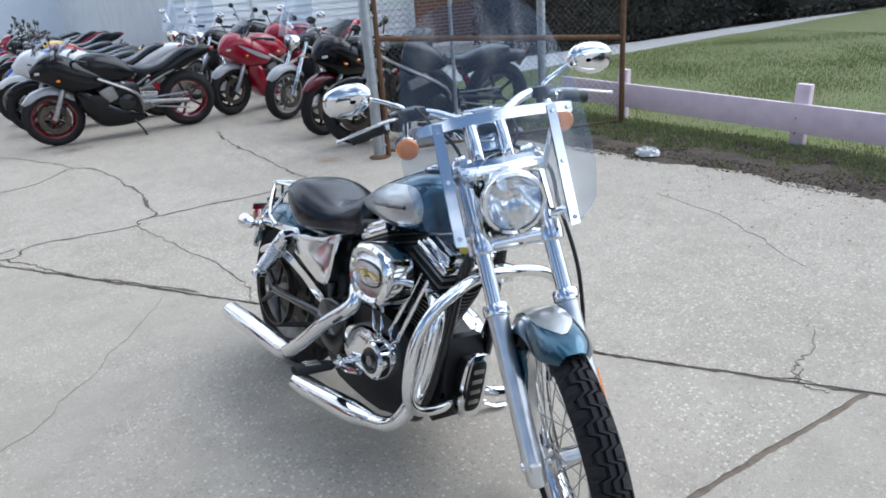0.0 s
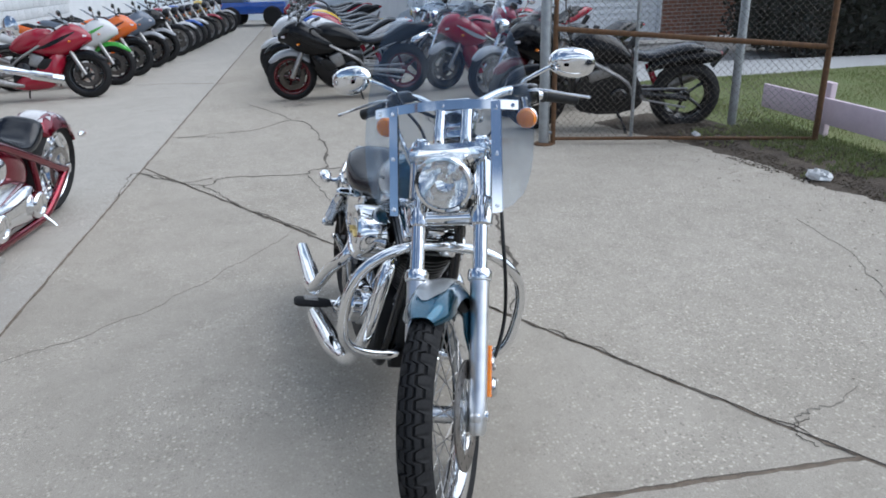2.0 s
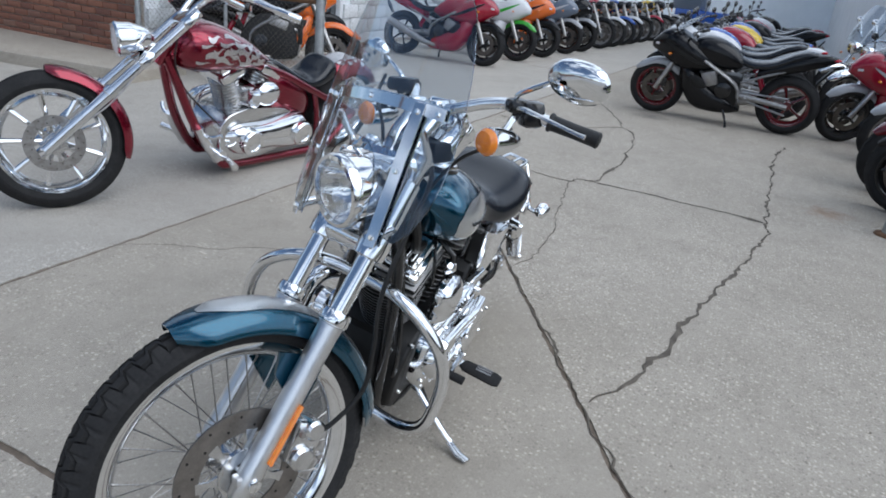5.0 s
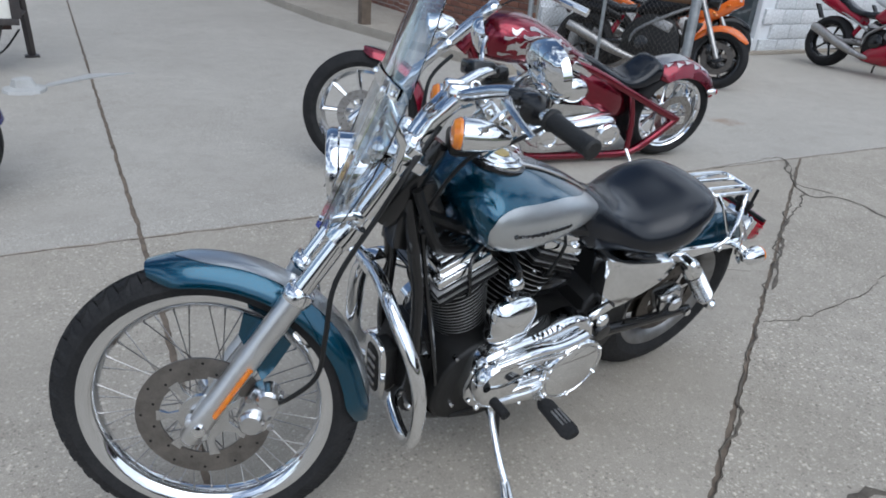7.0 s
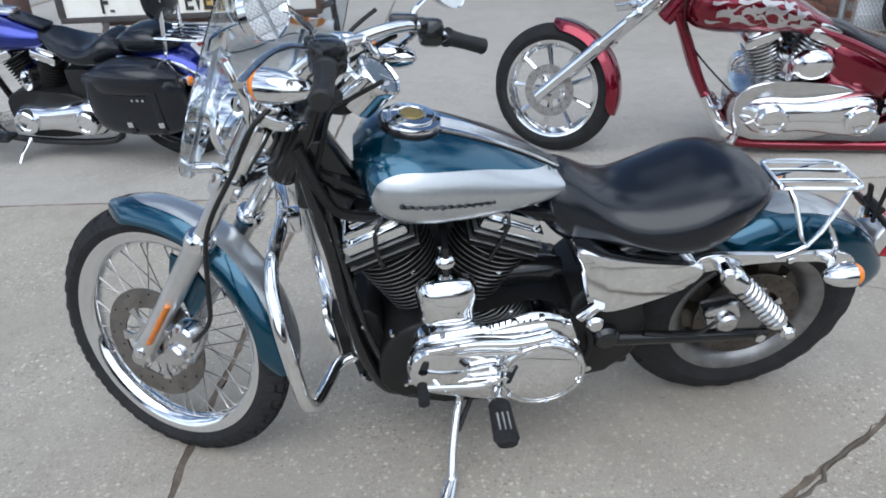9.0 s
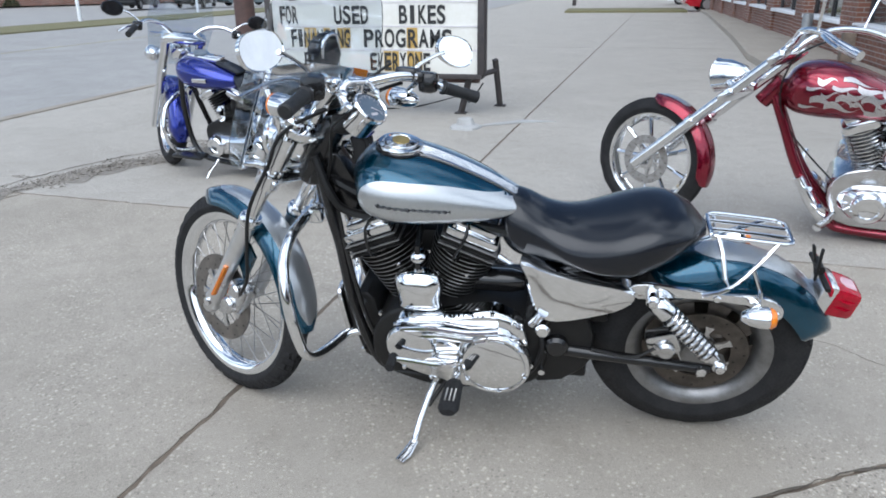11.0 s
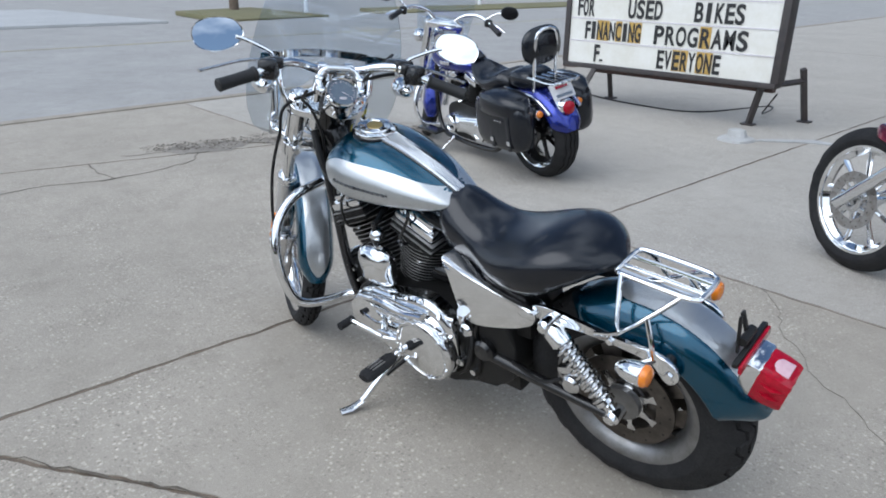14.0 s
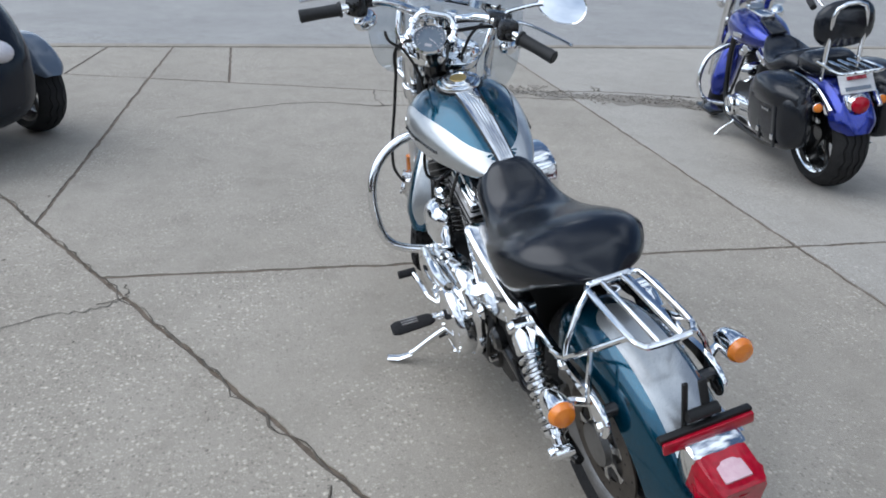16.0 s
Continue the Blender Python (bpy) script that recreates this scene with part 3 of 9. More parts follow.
for q in lot:
    cx, cy = sum(v[0] for v in q) / len(q), sum(v[1] for v in q) / len(q)
    area = 0.5 * sum(q[i][0] * q[(i + 1) % len(q)][1] - q[(i + 1) % len(q)][0] * q[i][1] for i in range(len(q)))
    if area < 0:
        q = q[::-1]
    inset = []
    for i in range(len(q)):
        p0, p1, p2 = Vector(q[i - 1]), Vector(q[i]), Vector(q[(i + 1) % len(q)])
        if (p1 - p0).length < 1e-4 or (p2 - p1).length < 1e-4:
            continue
        n0, n1 = (p1 - p0).normalized(), (p2 - p1).normalized()
        a, b = V(-n0.y, n0.x), V(-n1.y, n1.x)
        k = max(1 + a.dot(b), 0.3)
        inset.append(p1 + (a + b) * (0.0105 / k))
    bm, lp = B(), []
    lift = rnd.uniform(-0.001, 0.001)
    # edges wander a little, as worn joints do
    fine = []
    for i in range(len(inset)):
        p, r = inset[i], inset[(i + 1) % len(inset)]
        n = max(1, min(600, int((r - p).length / 0.028)))
        t = (r - p).normalized()
        for k in range(n):
            q2, way = p + (r - p) * k / n, 1 if t.x + 0.3 * t.y > 0 else -1
            w = 0.0 if k == 0 else way * noise.noise(V(*q2, 0) * 7) * 0.008 + way * noise.noise(V(*q2, 5) * 30) * 0.006 + noise.noise(V(*q2, 3) * 22) * 0.005
            fine.append(q2 + V(-t.y, t.x) * w)
    top = [bm.verts.new((p.x, p.y, lift)) for p in fine]
    low = [bm.verts.new((p.x, p.y, -0.1)) for p in fine]
    bm.faces.new(top)
    for i in range(len(fine)):
        bm.faces.new((top[i], low[i], low[(i + 1) % len(fine)], top[(i + 1) % len(fine)]))
    bmesh.ops.triangulate(bm, faces=[f for f in bm.faces if len(f.verts) > 4])
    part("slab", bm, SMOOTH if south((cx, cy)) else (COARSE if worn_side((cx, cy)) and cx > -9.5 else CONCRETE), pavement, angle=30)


CRACKMAT = surface("crack_dirt", (0.15, 0.128, 0.102), (0.065, 0.055, 0.044), 14, 0.95, 1.0)


HAIRLINE = surface("hairline_dirt", (0.29, 0.262, 0.222), (0.2, 0.178, 0.148), 20, 0.95, 1.0)


def crack(pts, w=0.012, seed=0):
    """A jagged crack, filled with dirt, along a line on the lot."""
    r = random.Random(seed)
    p = curve([(*q, 0) for q in pts], 8)
    fine = []
    for a, b in zip(p, p[1:]):
        n = max(1, int((b - a).length / 0.035))
        fine += [a + (b - a) * k / n for k in range(n)]
    fine.append(p[-1])
    bm, va = B(), []
    for i, q in enumerate(fine):
        t = (fine[min(i + 1, len(fine) - 1)] - fine[max(i - 1, 0)]).normalized()
        s = V(-t.y, t.x, 0)
        j = 0.03 * noise.noise(V(q.x * 6, q.y * 6, seed)) + r.uniform(-0.011, 0.011)
        k = (0.95 if w >= 0.02 else 0.6) * w * (0.2 + 1.1 * abs(noise.noise(V(q.x * 3, q.y * 3, seed + 9)))) * r.uniform(0.5, 1.7) * (0.3 if i in (0, len(fine) - 1) else 1)
        va.append([bm.verts.new(q + s * (j + k * e) + V(0, 0, z)) for e, z in ((-0.6, 0.0025), (0.0, 0.0045), (0.6, 0.0025))])
    for a, b in zip(va, va[1:]):
        for j in range(2):
            bm.faces.new((a[j], a[j + 1], b[j + 1], b[j]))
    return part("crack", bm, CRACKMAT if w > 0.0145 else HAIRLINE, pavement)


for pts, w in (
    ([(0.344, 0.699), (-0.022, 0.838), (-0.806, 0.984), (-1.977, 1.216), (-2.373, 1.217), (-3.4, 1.229), (-4.24, 1.236), (-5.19, 1.327)], 0.03),
    ([(-2.373, 1.217), (-2.437, 0.631), (-2.47, -0.04), (-2.35, -0.111), (-2.45, -0.707), (-2.28, -0.886), (-2.8, -1.41)], 0.033),
    ([(-2.28, -0.886), (-1.49, -0.465), (-0.933, -0.093)], 0.022),
    ([(-2.349, -0.111), (-1.8, -0.012), (-1.355, 0.081), (-0.878, 0.106), (-0.634, 0.075)], 0.018),
    ([(-2.47, -0.02), (-2.58, 0.076), (-3.377, 0.093), (-4.35, -0.01), (-4.64, -0.197), (-4.275, -0.517), (-4.21, -0.908), (-4.1, -1.277)], 0.028),
    ([(-4.68, -0.165), (-5.3, -0.4), (-5.89, -0.684)], 0.022),
    ([(-8.3, -2.36), (-8.15, -1.7), (-7.9, -1.05)], 0.03),
    ([(-4.18, -1.33), (-4.1, -1.05), (-3.95, -0.83)], 0.018),
    ([(0.32, -1.595), (0.178, -1.372), (0.036, -1.147), (-0.138, -0.913), (-0.627, -0.521), (-0.99, -0.265)], 0.006),
    ([(-2.1, -1.466), (-2.56, -1.465), (-2.83, -1.442), (-2.42, -1.04), (-2.47, -0.816)], 0.018),
    ([(3.91, 1.34), (4.12, 0.856), (4.26, 0.37), (4.14, -0.12), (4.215, -0.65), (4.46, -0.9)], 0.016),
    ([(4.65, -0.13), (4.4, -0.11), (4.14, -0.12)], 0.015),
    ([(4.72, -0.4), (4.6, -1.0), (4.55, -1.6), (4.45, -2.4), (4.0, -3.4)], 0.02),
    ([(1.39, 1.42), (1.434, 1.32), (1.53, 1.34)], 0.016),
    ([(1.42, 1.346), (1.368, 1.434), (1.32, 1.573), (1.247, 1.72)], 0.012),
    ([(0.9, 2.27), (0.25, 2.59), (-0.36, 2.7)], 0.0055),
    ([(-2.75, -1.26), (-1.0, -0.176), (0.477, 0.74), (2.2, 1.808), (3.4, 2.552)], 0.019),
):
    crack(pts, w, len(pavement.children))

PALEWALL = surface("pale_blue_wall_paint", (0.84, 0.9, 0.95), (0.78, 0.84, 0.89), 3, 0.6, 0.8, bumps=0.3, bscale=120)
# ---- path, lawn, hedge ----
setting("path", prism(B(), [(-7.2, 4.3), (-5.4, 4.3), (-5.4, 6.4), (-5.38, 8.3), (-5.1, 10), (-4.75, 11.6), (-4.3, 14), (-2.9, 22), (-1.9, 40), (-4.5, 40), (-4.4, 22), (-5.4, 16.1), (-5.9, 14.4), (-6.25, 12), (-6.35, 9.9), (-6.7, 7.5)], -0.1, 0.03, 0.006, "xy"), WALK, "pale concrete garden path beside the lawn", "path")
bm = B()
nx, ny = 60, 56
grid = [[bm.verts.new((-5.4 + 11.5 * i / nx, 3.85 + 24.0 * (j / ny) ** 1.6, 0.0)) for j in range(ny + 1)] for i in range(nx + 1)]
for col in grid:
    for v in col:
        edge = min(1.0, max(0.0, (v.co.y - 3.85) / 0.5))
        v.co.y += 0.1 * noise.noise(V(v.co.x * 2, 3, 0)) * (1 - edge)
        v.co.z = 0.0 + 0.045 * edge + 0.03 * noise.noise(V(v.co.x * 0.8, v.co.y * 0.8, 1)) * edge
for i in range(nx):
    for j in range(ny):
        bm.faces.new((grid[i][j], grid[i + 1][j], grid[i + 1][j + 1], grid[i][j + 1]))
setting("lawn", bm, GRASS_SOIL, "green and straw-coloured lawn with a bare dirt edge", "lawn")
VERGE = [(-3.4, 2.75), (-2.7, 2.95), (-2.15, 3.2), (-1.1, 3.32), (-0.3, 3.46), (5.6, 3.5)]


def verge_z(x, y):
    """Height of the soil: it creeps unevenly over the slab's edge and rises to the lawn."""
    start = interp(x, VERGE) + 0.09 * noise.noise(V(x * 1.7, 0, 5)) + 0.05 * noise.noise(V(x * 7, 0, 2)) + 0.03 * noise.noise(V(x * 19, 0, 8))
    k = min(max((y - start) / 0.5, -0.3), 1.0)
    return 0.05 * (k if k < 0 else k**0.7) + (0.012 * noise.noise(V(x * 9, y * 9, 3)) + 0.007 * noise.noise(V(x * 27, y * 27, 1))) * min(1.0, max(k, 0.0) * 4)


bm = B()
nx, ny = 300, 24
grid = [[bm.verts.new((x, y, verge_z(x, y))) for y in (interp(x, VERGE) - 0.2 + 0.98 * j / ny for j in range(ny + 1))] for x in (-3.4 + 9.0 * i / nx for i in range(nx + 1))]
for i in range(nx):
    for j in range(ny):
        bm.faces.new((grid[i][j], grid[i + 1][j], grid[i + 1][j + 1], grid[i][j + 1]))
setting("verge", bm, EARTH, "bare brown earth verge between lot and lawn", "ground")


def scatter(name, n, box2, size, mat, label, category, z=0.04, up=1.0, seed=1, keep=lambda x, y: True, bend=0.5):
    """Many small blades or flakes in one mesh."""
    r = random.Random(seed)
    vs, fs = [], []
    while len(fs) < n:
        x, y = r.uniform(*box2[0]), r.uniform(*box2[1])
        if not keep(x, y):
            continue
        a, s = r.uniform(0, 2 * math.pi), size * r.uniform(0.5, 1.4)
        d, w = (math.cos(a), math.sin(a)), s * (0.1 if up > 0.3 else 0.42)
        lean = r.uniform(0.1, bend) * s
        k, h = len(vs), z(x, y) if callable(z) else z
        b = r.uniform(0, 6.3)
        tip = (x + math.cos(b) * lean, y + math.sin(b) * lean, h + s * up)
        vs += [(x - d[0] * w, y - d[1] * w, h), (x + d[0] * w, y + d[1] * w, h), tip]
        fs.append((k, k + 1, k + 2))
    me = bpy.data.meshes.new(name)
    me.from_pydata(vs, [], fs)
    me.materials.append(mat)
    return tagged(new(name, me), label, category, "", "stuff")


scatter("grass", 140000, ((-5.35, 2.6), (3.85, 11.5)), 0.036, BLADES, "short green and dry lawn grass", "grass", 0.03, 1.0, 4, lambda x, y: x > -5.35 + 0.17 * max(y - 8.3, 0) and (y > 4.2 or random.Random(int(x * 97) + int(y * 131) * 7).random() < (y - 3.8) * 2.2))
scatter("fallen_leaves", 15000, ((-2.8, 3.4), (2.9, 4.2)), 0.022, DEBRIS, "dry leaf litter along the verge", "leaf litter", lambda x, y: max(verge_z(x, y), 0.0) + 0.004, 0.22, 6, lambda x, y: y > interp(x, VERGE) - 0.1 and noise.noise(V(x * 2.3, y * 5, 4)) > -0.1)
scatter("grit", 1100, ((-2.4, 3.4), (1.4, 3.45)), 0.016, DEBRIS, "small grit and leaf scraps on the concrete", "grit", 0.003, 0.2, 8, lambda x, y: abs(noise.noise(V(x * 31, y * 37, 2))) < 0.5 * ((y - 1.4) / 2) ** 4 + 0.006)
scatter("verge_grass", 18000, ((-2.6, 3.4), (3.2, 4.2)), 0.035, BLADES, "thin tufts of grass in the bare verge", "grass", lambda x, y: max(verge_z(x, y), 0.0), 0.8, 14, lambda x, y: noise.noise(V(x * 5, y * 7, 7)) + 0.5 * noise.noise(V(x * 17, y * 19, 7)) > 0.55 - (y - interp(x, VERGE) - 0.05) * 2.0)


def hedge(x0, x1, y0, y1, h, seed):
    r = random.Random(seed)
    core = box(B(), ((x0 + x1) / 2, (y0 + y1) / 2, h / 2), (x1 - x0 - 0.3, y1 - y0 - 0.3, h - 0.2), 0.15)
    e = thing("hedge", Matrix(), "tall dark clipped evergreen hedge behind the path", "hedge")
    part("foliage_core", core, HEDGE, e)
    vs, fs = [], []
    for _ in range(26000):
        f = r.random()
        if f < 0.72:
            p = V(x1 - 0.12 + r.uniform(-0.12, 0.12), r.uniform(y0, y1), r.uniform(0.02, h))
        elif f < 0.86:
            p = V(r.uniform(x0, x1), y0 + 0.1 + r.uniform(-0.12, 0.12), r.uniform(0.02, h))
        else:
            p = V(r.uniform(x0, x1), r.uniform(y0, y1), h - 0.1 + r.uniform(-0.1, 0.15))
        p.x += 0.18 * noise.noise(V(p.y * 1.3, p.z * 1.3, seed))
        s = r.uniform(0.03, 0.075)
        a = V(r.gauss(0, 1), r.gauss(0, 1), r.gauss(0, 1)).normalized()
        b = a.orthogonal().normalized()
        k = len(vs)
        vs += [p - a * s, p + b * s * 0.4, p + a * s, p - b * s * 0.4]
        fs.append((k, k + 1, k + 2, k + 3))
    me = bpy.data.meshes.new("leaves")
    me.from_pydata(vs, [], fs)
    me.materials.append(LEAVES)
    o = new("leaves", me)
    o.parent = e
    o["kind"] = "stuff"
    return e


hedge(-9.4, -6.75, 7.9, 13.6, 3.4, 2)
hedge(-8.7, -6.1, 13.7, 30, 3.2, 5)

# ---- pink board fence ----
fence = thing("board_fence", Matrix(), "low faded pink wooden board fence at the lawn's edge", "fence")


def board(x0, x1, y, z0, z1):
    return part("board", box(B(), ((x0 + x1) / 2, y, (z0 + z1) / 2), (x1 - x0, 0.035, z1 - z0), 0.004), PINK, fence)


board(-2.75, 0.66, 4.15, 0.15, 0.36).rotation_euler = (0, radians(0.6), 0)
board(0.68, 3.8, 4.14, 0.13, 0.34)
for px, top in ((-2.0, 0.5), (-0.29, 0.5), (1.45, 0.49), (3.2, 0.48)):
    part("post", box(B(), (px, 4.195, top / 2 - 0.02), (0.11, 0.055, top + 0.04), 0.005, Matrix.Rotation(radians(2), 4, "Y")), PINK, fence)
    for dz in (0.15, 0.26):
        part("nail", lathe(B(), [(0.007, 0), (0.006, 0.004), (0.002, 0.005)], (px, 4.13, dz), (0, -1, 0), 6), RUST, fence)


# ---- chain-link gates ----
WIRE = surface("weathered_wire", (0.16, 0.14, 0.12), (0.09, 0.075, 0.062), 40, 0.5, 0.7, 0.5)
def chain_link(bm, p0, p1, z0, z1, pitch=0.055, r=0.0013):
    """Woven wire between two uprights."""
    a, b = V(*p0, 0), V(*p1, 0)
    t, ln = (b - a).normalized(), (b - a).length
    n = int((ln + z1 - z0) / pitch)
    side = V(-t.y, t.x, 0)
    for k in range(n + 1):
        for sgn in (1, -1):
            c = k * pitch
            s0, s1 = max(0, c - (z1 - z0)), min(ln, c)
            if s1 - s0 < 0.02:
                continue
            h0, h1 = c - s0, c - s1
            za, zb = (z0 + h0, z0 + h1) if sgn > 0 else (z1 - h0, z1 - h1)
            o = side * 0.002 * sgn
            tube(bm, [a + t * s0 + V(0, 0, za) + o, a + t * s1 + V(0, 0, zb) + o], r, 3, caps=False)
    return bm


def gate(label, posts, rails, wires):
    g = thing("chain_link_gate", Matrix(), label, "gate")
    for (x, y), r, h, mat in posts:
        part("post", lathe(B(), [(r, -0.02), (r, h), (r * 0.9, h + 0.01), (r * 0.4, h + 0.03)], (x, y, 0), (0, 0, 1), 14), mat, g)
    for a, b, r, mat in rails:
        part("rail", tube(B(), [a, b], r, 10), mat, g)
    for p0, p1, z0, z1 in wires:
        w = part("wire_mesh", chain_link(B(), p0, p1, z0, z1), WIRE, g, "woven weathered wire")
        w["kind"] = "stuff"
    return g


gate("open rusty chain-link gate with galvanised post", [((-2.7, 1.97), 0.045, 2.6, GALV), ((-2.6, 3.74), 0.038, 2.3, GALV), ((-1.86, 4.02), 0.024, 2.1, RUST), ((-2.685, 2.05), 0.021, 2.1, RUST), ((-2.7, 2.8), 0.016, 2.1, GALV)],
     [((-2.685, 2.05, 0.97), (-1.86, 4.02, 0.8), 0.022, RUST), ((-2.685, 2.05, 0.045), (-2.4, 2.85, 0.05), 0.015, RUST), ((-2.4, 2.85, 0.05), (-1.86, 4.02, 0.07), 0.015, RUST), ((-2.685, 2.05, 2.05), (-1.86, 4.02, 1.97), 0.022, RUST)],
     [((-2.685, 2.05), (-2.27, 3.06), 0.06, 2.02), ((-2.27, 3.06), (-1.86, 4.02), 0.06, 1.98)])
for zz in (0.1, 1.15):
    setting("gate_hinge", tube(B(), [(-2.7, 1.97, zz), (-2.685, 2.05, zz)], 0.016, 8), GALV, "galvanised gate hinge strap", "hinge")
setting("post_foot", lathe(B(), [(0.1, -0.02), (0.085, 0.012), (0.05, 0.02)], (-2.7, 1.97, 0), (0, 0, 1), 14), RUST, "rust-stained footing of the gate post", "footing")
gate("open rusty chain-link gate beside the brick corner", [((-3.2, -2.82), 0.042, 2.6, GALV), ((-3.02, -4.86), 0.028, 2.1, GALV), ((-3.12, -3.84), 0.018, 2.1, GALV)],
     [((-3.2, -2.82, 0.9), (-3.02, -4.86, 0.88), 0.022, RUST), ((-3.2, -2.82, 0.05), (-3.02, -4.86, 0.13), 0.022, RUST), ((-3.2, -2.82, 2.05), (-3.02, -4.86, 2.05), 0.022, RUST)],
     [((-3.2, -2.86), (-3.11, -3.84), 0.06, 2.02), ((-3.11, -3.84), (-3.02, -4.84), 0.13, 2.02)])

# ---- buildings ----
block_wall = setting("wall_south", prism(B(), [(-3.25, -5.0), (-6.25, -5.0), (-6.25, -5.3), (-3.25, -5.3)], 0, 4.2, 0, "xy"), WHITE, "white painted block wall of the shop", "wall")
setting("wall_south_far", prism(B(), [(-7.05, -5.0), (-24.5, -4.95), (-24.5, -5.3), (-7.05, -5.3)], 0, 4.2, 0, "xy"), WHITE, "white painted block wall running back along the yard", "wall")
setting("wall_south_over", prism(B(), [(-6.25, -5.0), (-7.05, -5.0), (-7.05, -5.3), (-6.25, -5.3)], 2.15, 4.2, 0, "xy"), WHITE, "white painted wall over the door", "wall")
dr = thing("door_1", Matrix(), "glazed shop door in a white frame", "door", kind="structure")
part("door_frame", box(box(box(box(B(), (-6.3, -5.02, 1.08), (0.07, 0.1, 2.14), 0.005), (-7.0, -5.02, 1.08), (0.07, 0.1, 2.14), 0.005), (-6.65, -5.02, 2.11), (0.62, 0.1, 0.07), 0.005), (-6.65, -5.02, 0.11), (0.62, 0.08, 0.2), 0.005), WHITE, dr)
part("pane", box(B(), (-6.65, -5.06, 1.15), (0.63, 0.02, 1.86), 0.0), GLAZING, dr)
blk = None
for row in range(12):
    for i in range(8):
        x0 = -3.25 - 0.4 * i - (0.2 if row % 2 else 0)
        if x0 - 0.395 < -6.25:
            continue
        mt = Matrix.Translation((x0 - 0.2, -4.99, 0.1 + row * 0.2))
        if blk is None:
            blk = part("block", box(B(), (0, 0, 0), (0.392, 0.06, 0.192), 0.004), BLOCK, block_wall, m=mt)
        else:
            same_mesh("block", blk, block_wall, mt)
for row in range(6):
    for i in range(22):
        x0 = -7.07 - 0.4 * i - (0.2 if row % 2 else 0)
        same_mesh("block", blk, block_wall, Matrix.Translation((x0 - 0.2, -4.99, 0.1 + row * 0.2)))
setting("wall_footing", prism(B(), [(-3.25, -4.9), (-24.4, -4.85), (-24.4, -4.98), (-3.25, -4.98)], 0, 0.05, 0.006, "xy"), CONCRETE, "grey concrete footing under the block wall", "footing")
# brick shopfront
FX = -3.22
brick_wall = setting("wall_front", prism(B(), [(FX, -5.02), (FX - 0.3, -5.02), (FX - 0.3, -7.4), (FX, -7.4)], 0, 4.2, 0, "xy"), MORTAR, "red brick corner of the shop", "wall")
bk = None
for row in range(22):
    for i in range(11):
        y0 = -5.02 - 0.215 * i - (0.107 if row % 2 else 0)
        if y0 - 0.205 < -7.4:
            continue
        mt = Matrix.Translation((FX + 0.004, y0 - 0.1025, 0.04 + row * 0.075))
        if bk is None:
            bk = part("brick", box(B(), (0, 0, 0), (0.03, 0.203, 0.064), 0.003), BRICK, brick_wall, m=mt)
        else:
            same_mesh("brick", bk, brick_wall, mt)


def brick_texture():
    m, nt, b = shader("far_brickwork")
    v = coords(nt)
    sw = nt.nodes.new("ShaderNodeSeparateXYZ")
    cb = nt.nodes.new("ShaderNodeCombineXYZ")
    ad = nt.nodes.new("ShaderNodeMath")
    ad.operation = "ADD"
    nt.links.new(v, sw.inputs[0])
    nt.links.new(sw.outputs["X"], ad.inputs[0])
    nt.links.new(sw.outputs["Y"], ad.inputs[1])
    nt.links.new(ad.outputs[0], cb.inputs["X"])
    nt.links.new(sw.outputs["Z"], cb.inputs["Y"])
    br = node(nt, "ShaderNodeTexBrick", Scale=1.0)
    br.inputs["Brick Width"].default_value, br.inputs["Row Height"].default_value, br.inputs["Mortar Size"].default_value = 0.215, 0.075, 0.008
    br.inputs["Color1"].default_value, br.inputs["Color2"].default_value, br.inputs["Mortar"].default_value = (0.24, 0.1, 0.065, 1), (0.17, 0.075, 0.05, 1), (0.34, 0.3, 0.27, 1)
    nt.links.new(cb.outputs[0], br.inputs["Vector"])
    nt.links.new(mixed(nt, 1.0, br.outputs["Color"], ramp(nt, noise_tex(nt, v, 1.5, 4), [(0.3, grey(0.75)), (0.7, grey(1.1))]), "MULTIPLY"), b.inputs["Base Color"])
    b.inputs["Roughness"].default_value = 0.85
    bump(nt, b, br.outputs["Fac"], -0.4, 0.006)
    return m


FARBRICK = brick_texture()
shop = thing("shopfront", Matrix(), "long red brick shopfront with large white-silled windows", "building")
y = -7.4
while y > -46:
    part("brick_pier", box(B(), (FX - 0.15, y - 0.45, 2.1), (0.34, 0.9, 4.2), 0.0), FARBRICK, shop)
    part("stall_riser", box(B(), (FX - 0.2, y - 2.3, 0.3), (0.28, 2.8, 0.6), 0.0), FARBRICK, shop)
    w = part("window", box(B(), (FX - 0.22, y - 2.3, 1.75), (0.03, 2.8, 2.2), 0.0), GLAZING, shop)
    part("sill", box(B(), (FX - 0.1, y - 2.3, 0.63), (0.3, 2.86, 0.07), 0.008), WHITE, w)
    for k in (-1.38, 0.0, 1.38):
        part("mullion", box(B(), (FX - 0.19, y - 2.3 + k, 1.75), (0.05, 0.06, 2.2), 0.004), DARKFRAME, w)
    part("lintel", box(B(), (FX - 0.18, y - 2.3, 3.5), (0.3, 2.8, 1.4), 0.0), FARBRICK, shop)
    y -= 3.7
setting("shop_roof", box(B(), (-12, -27, 4.3), (17.56, 44.4, 0.2), 0.0), DARKFRAME, "flat dark roof over the shop", "roof")
setting("shop_side", box(B(), (-12, -48.9, 2.1), (17, 0.3, 4.2), 0.0), FARBRICK, "red brick end wall of the shop", "wall")
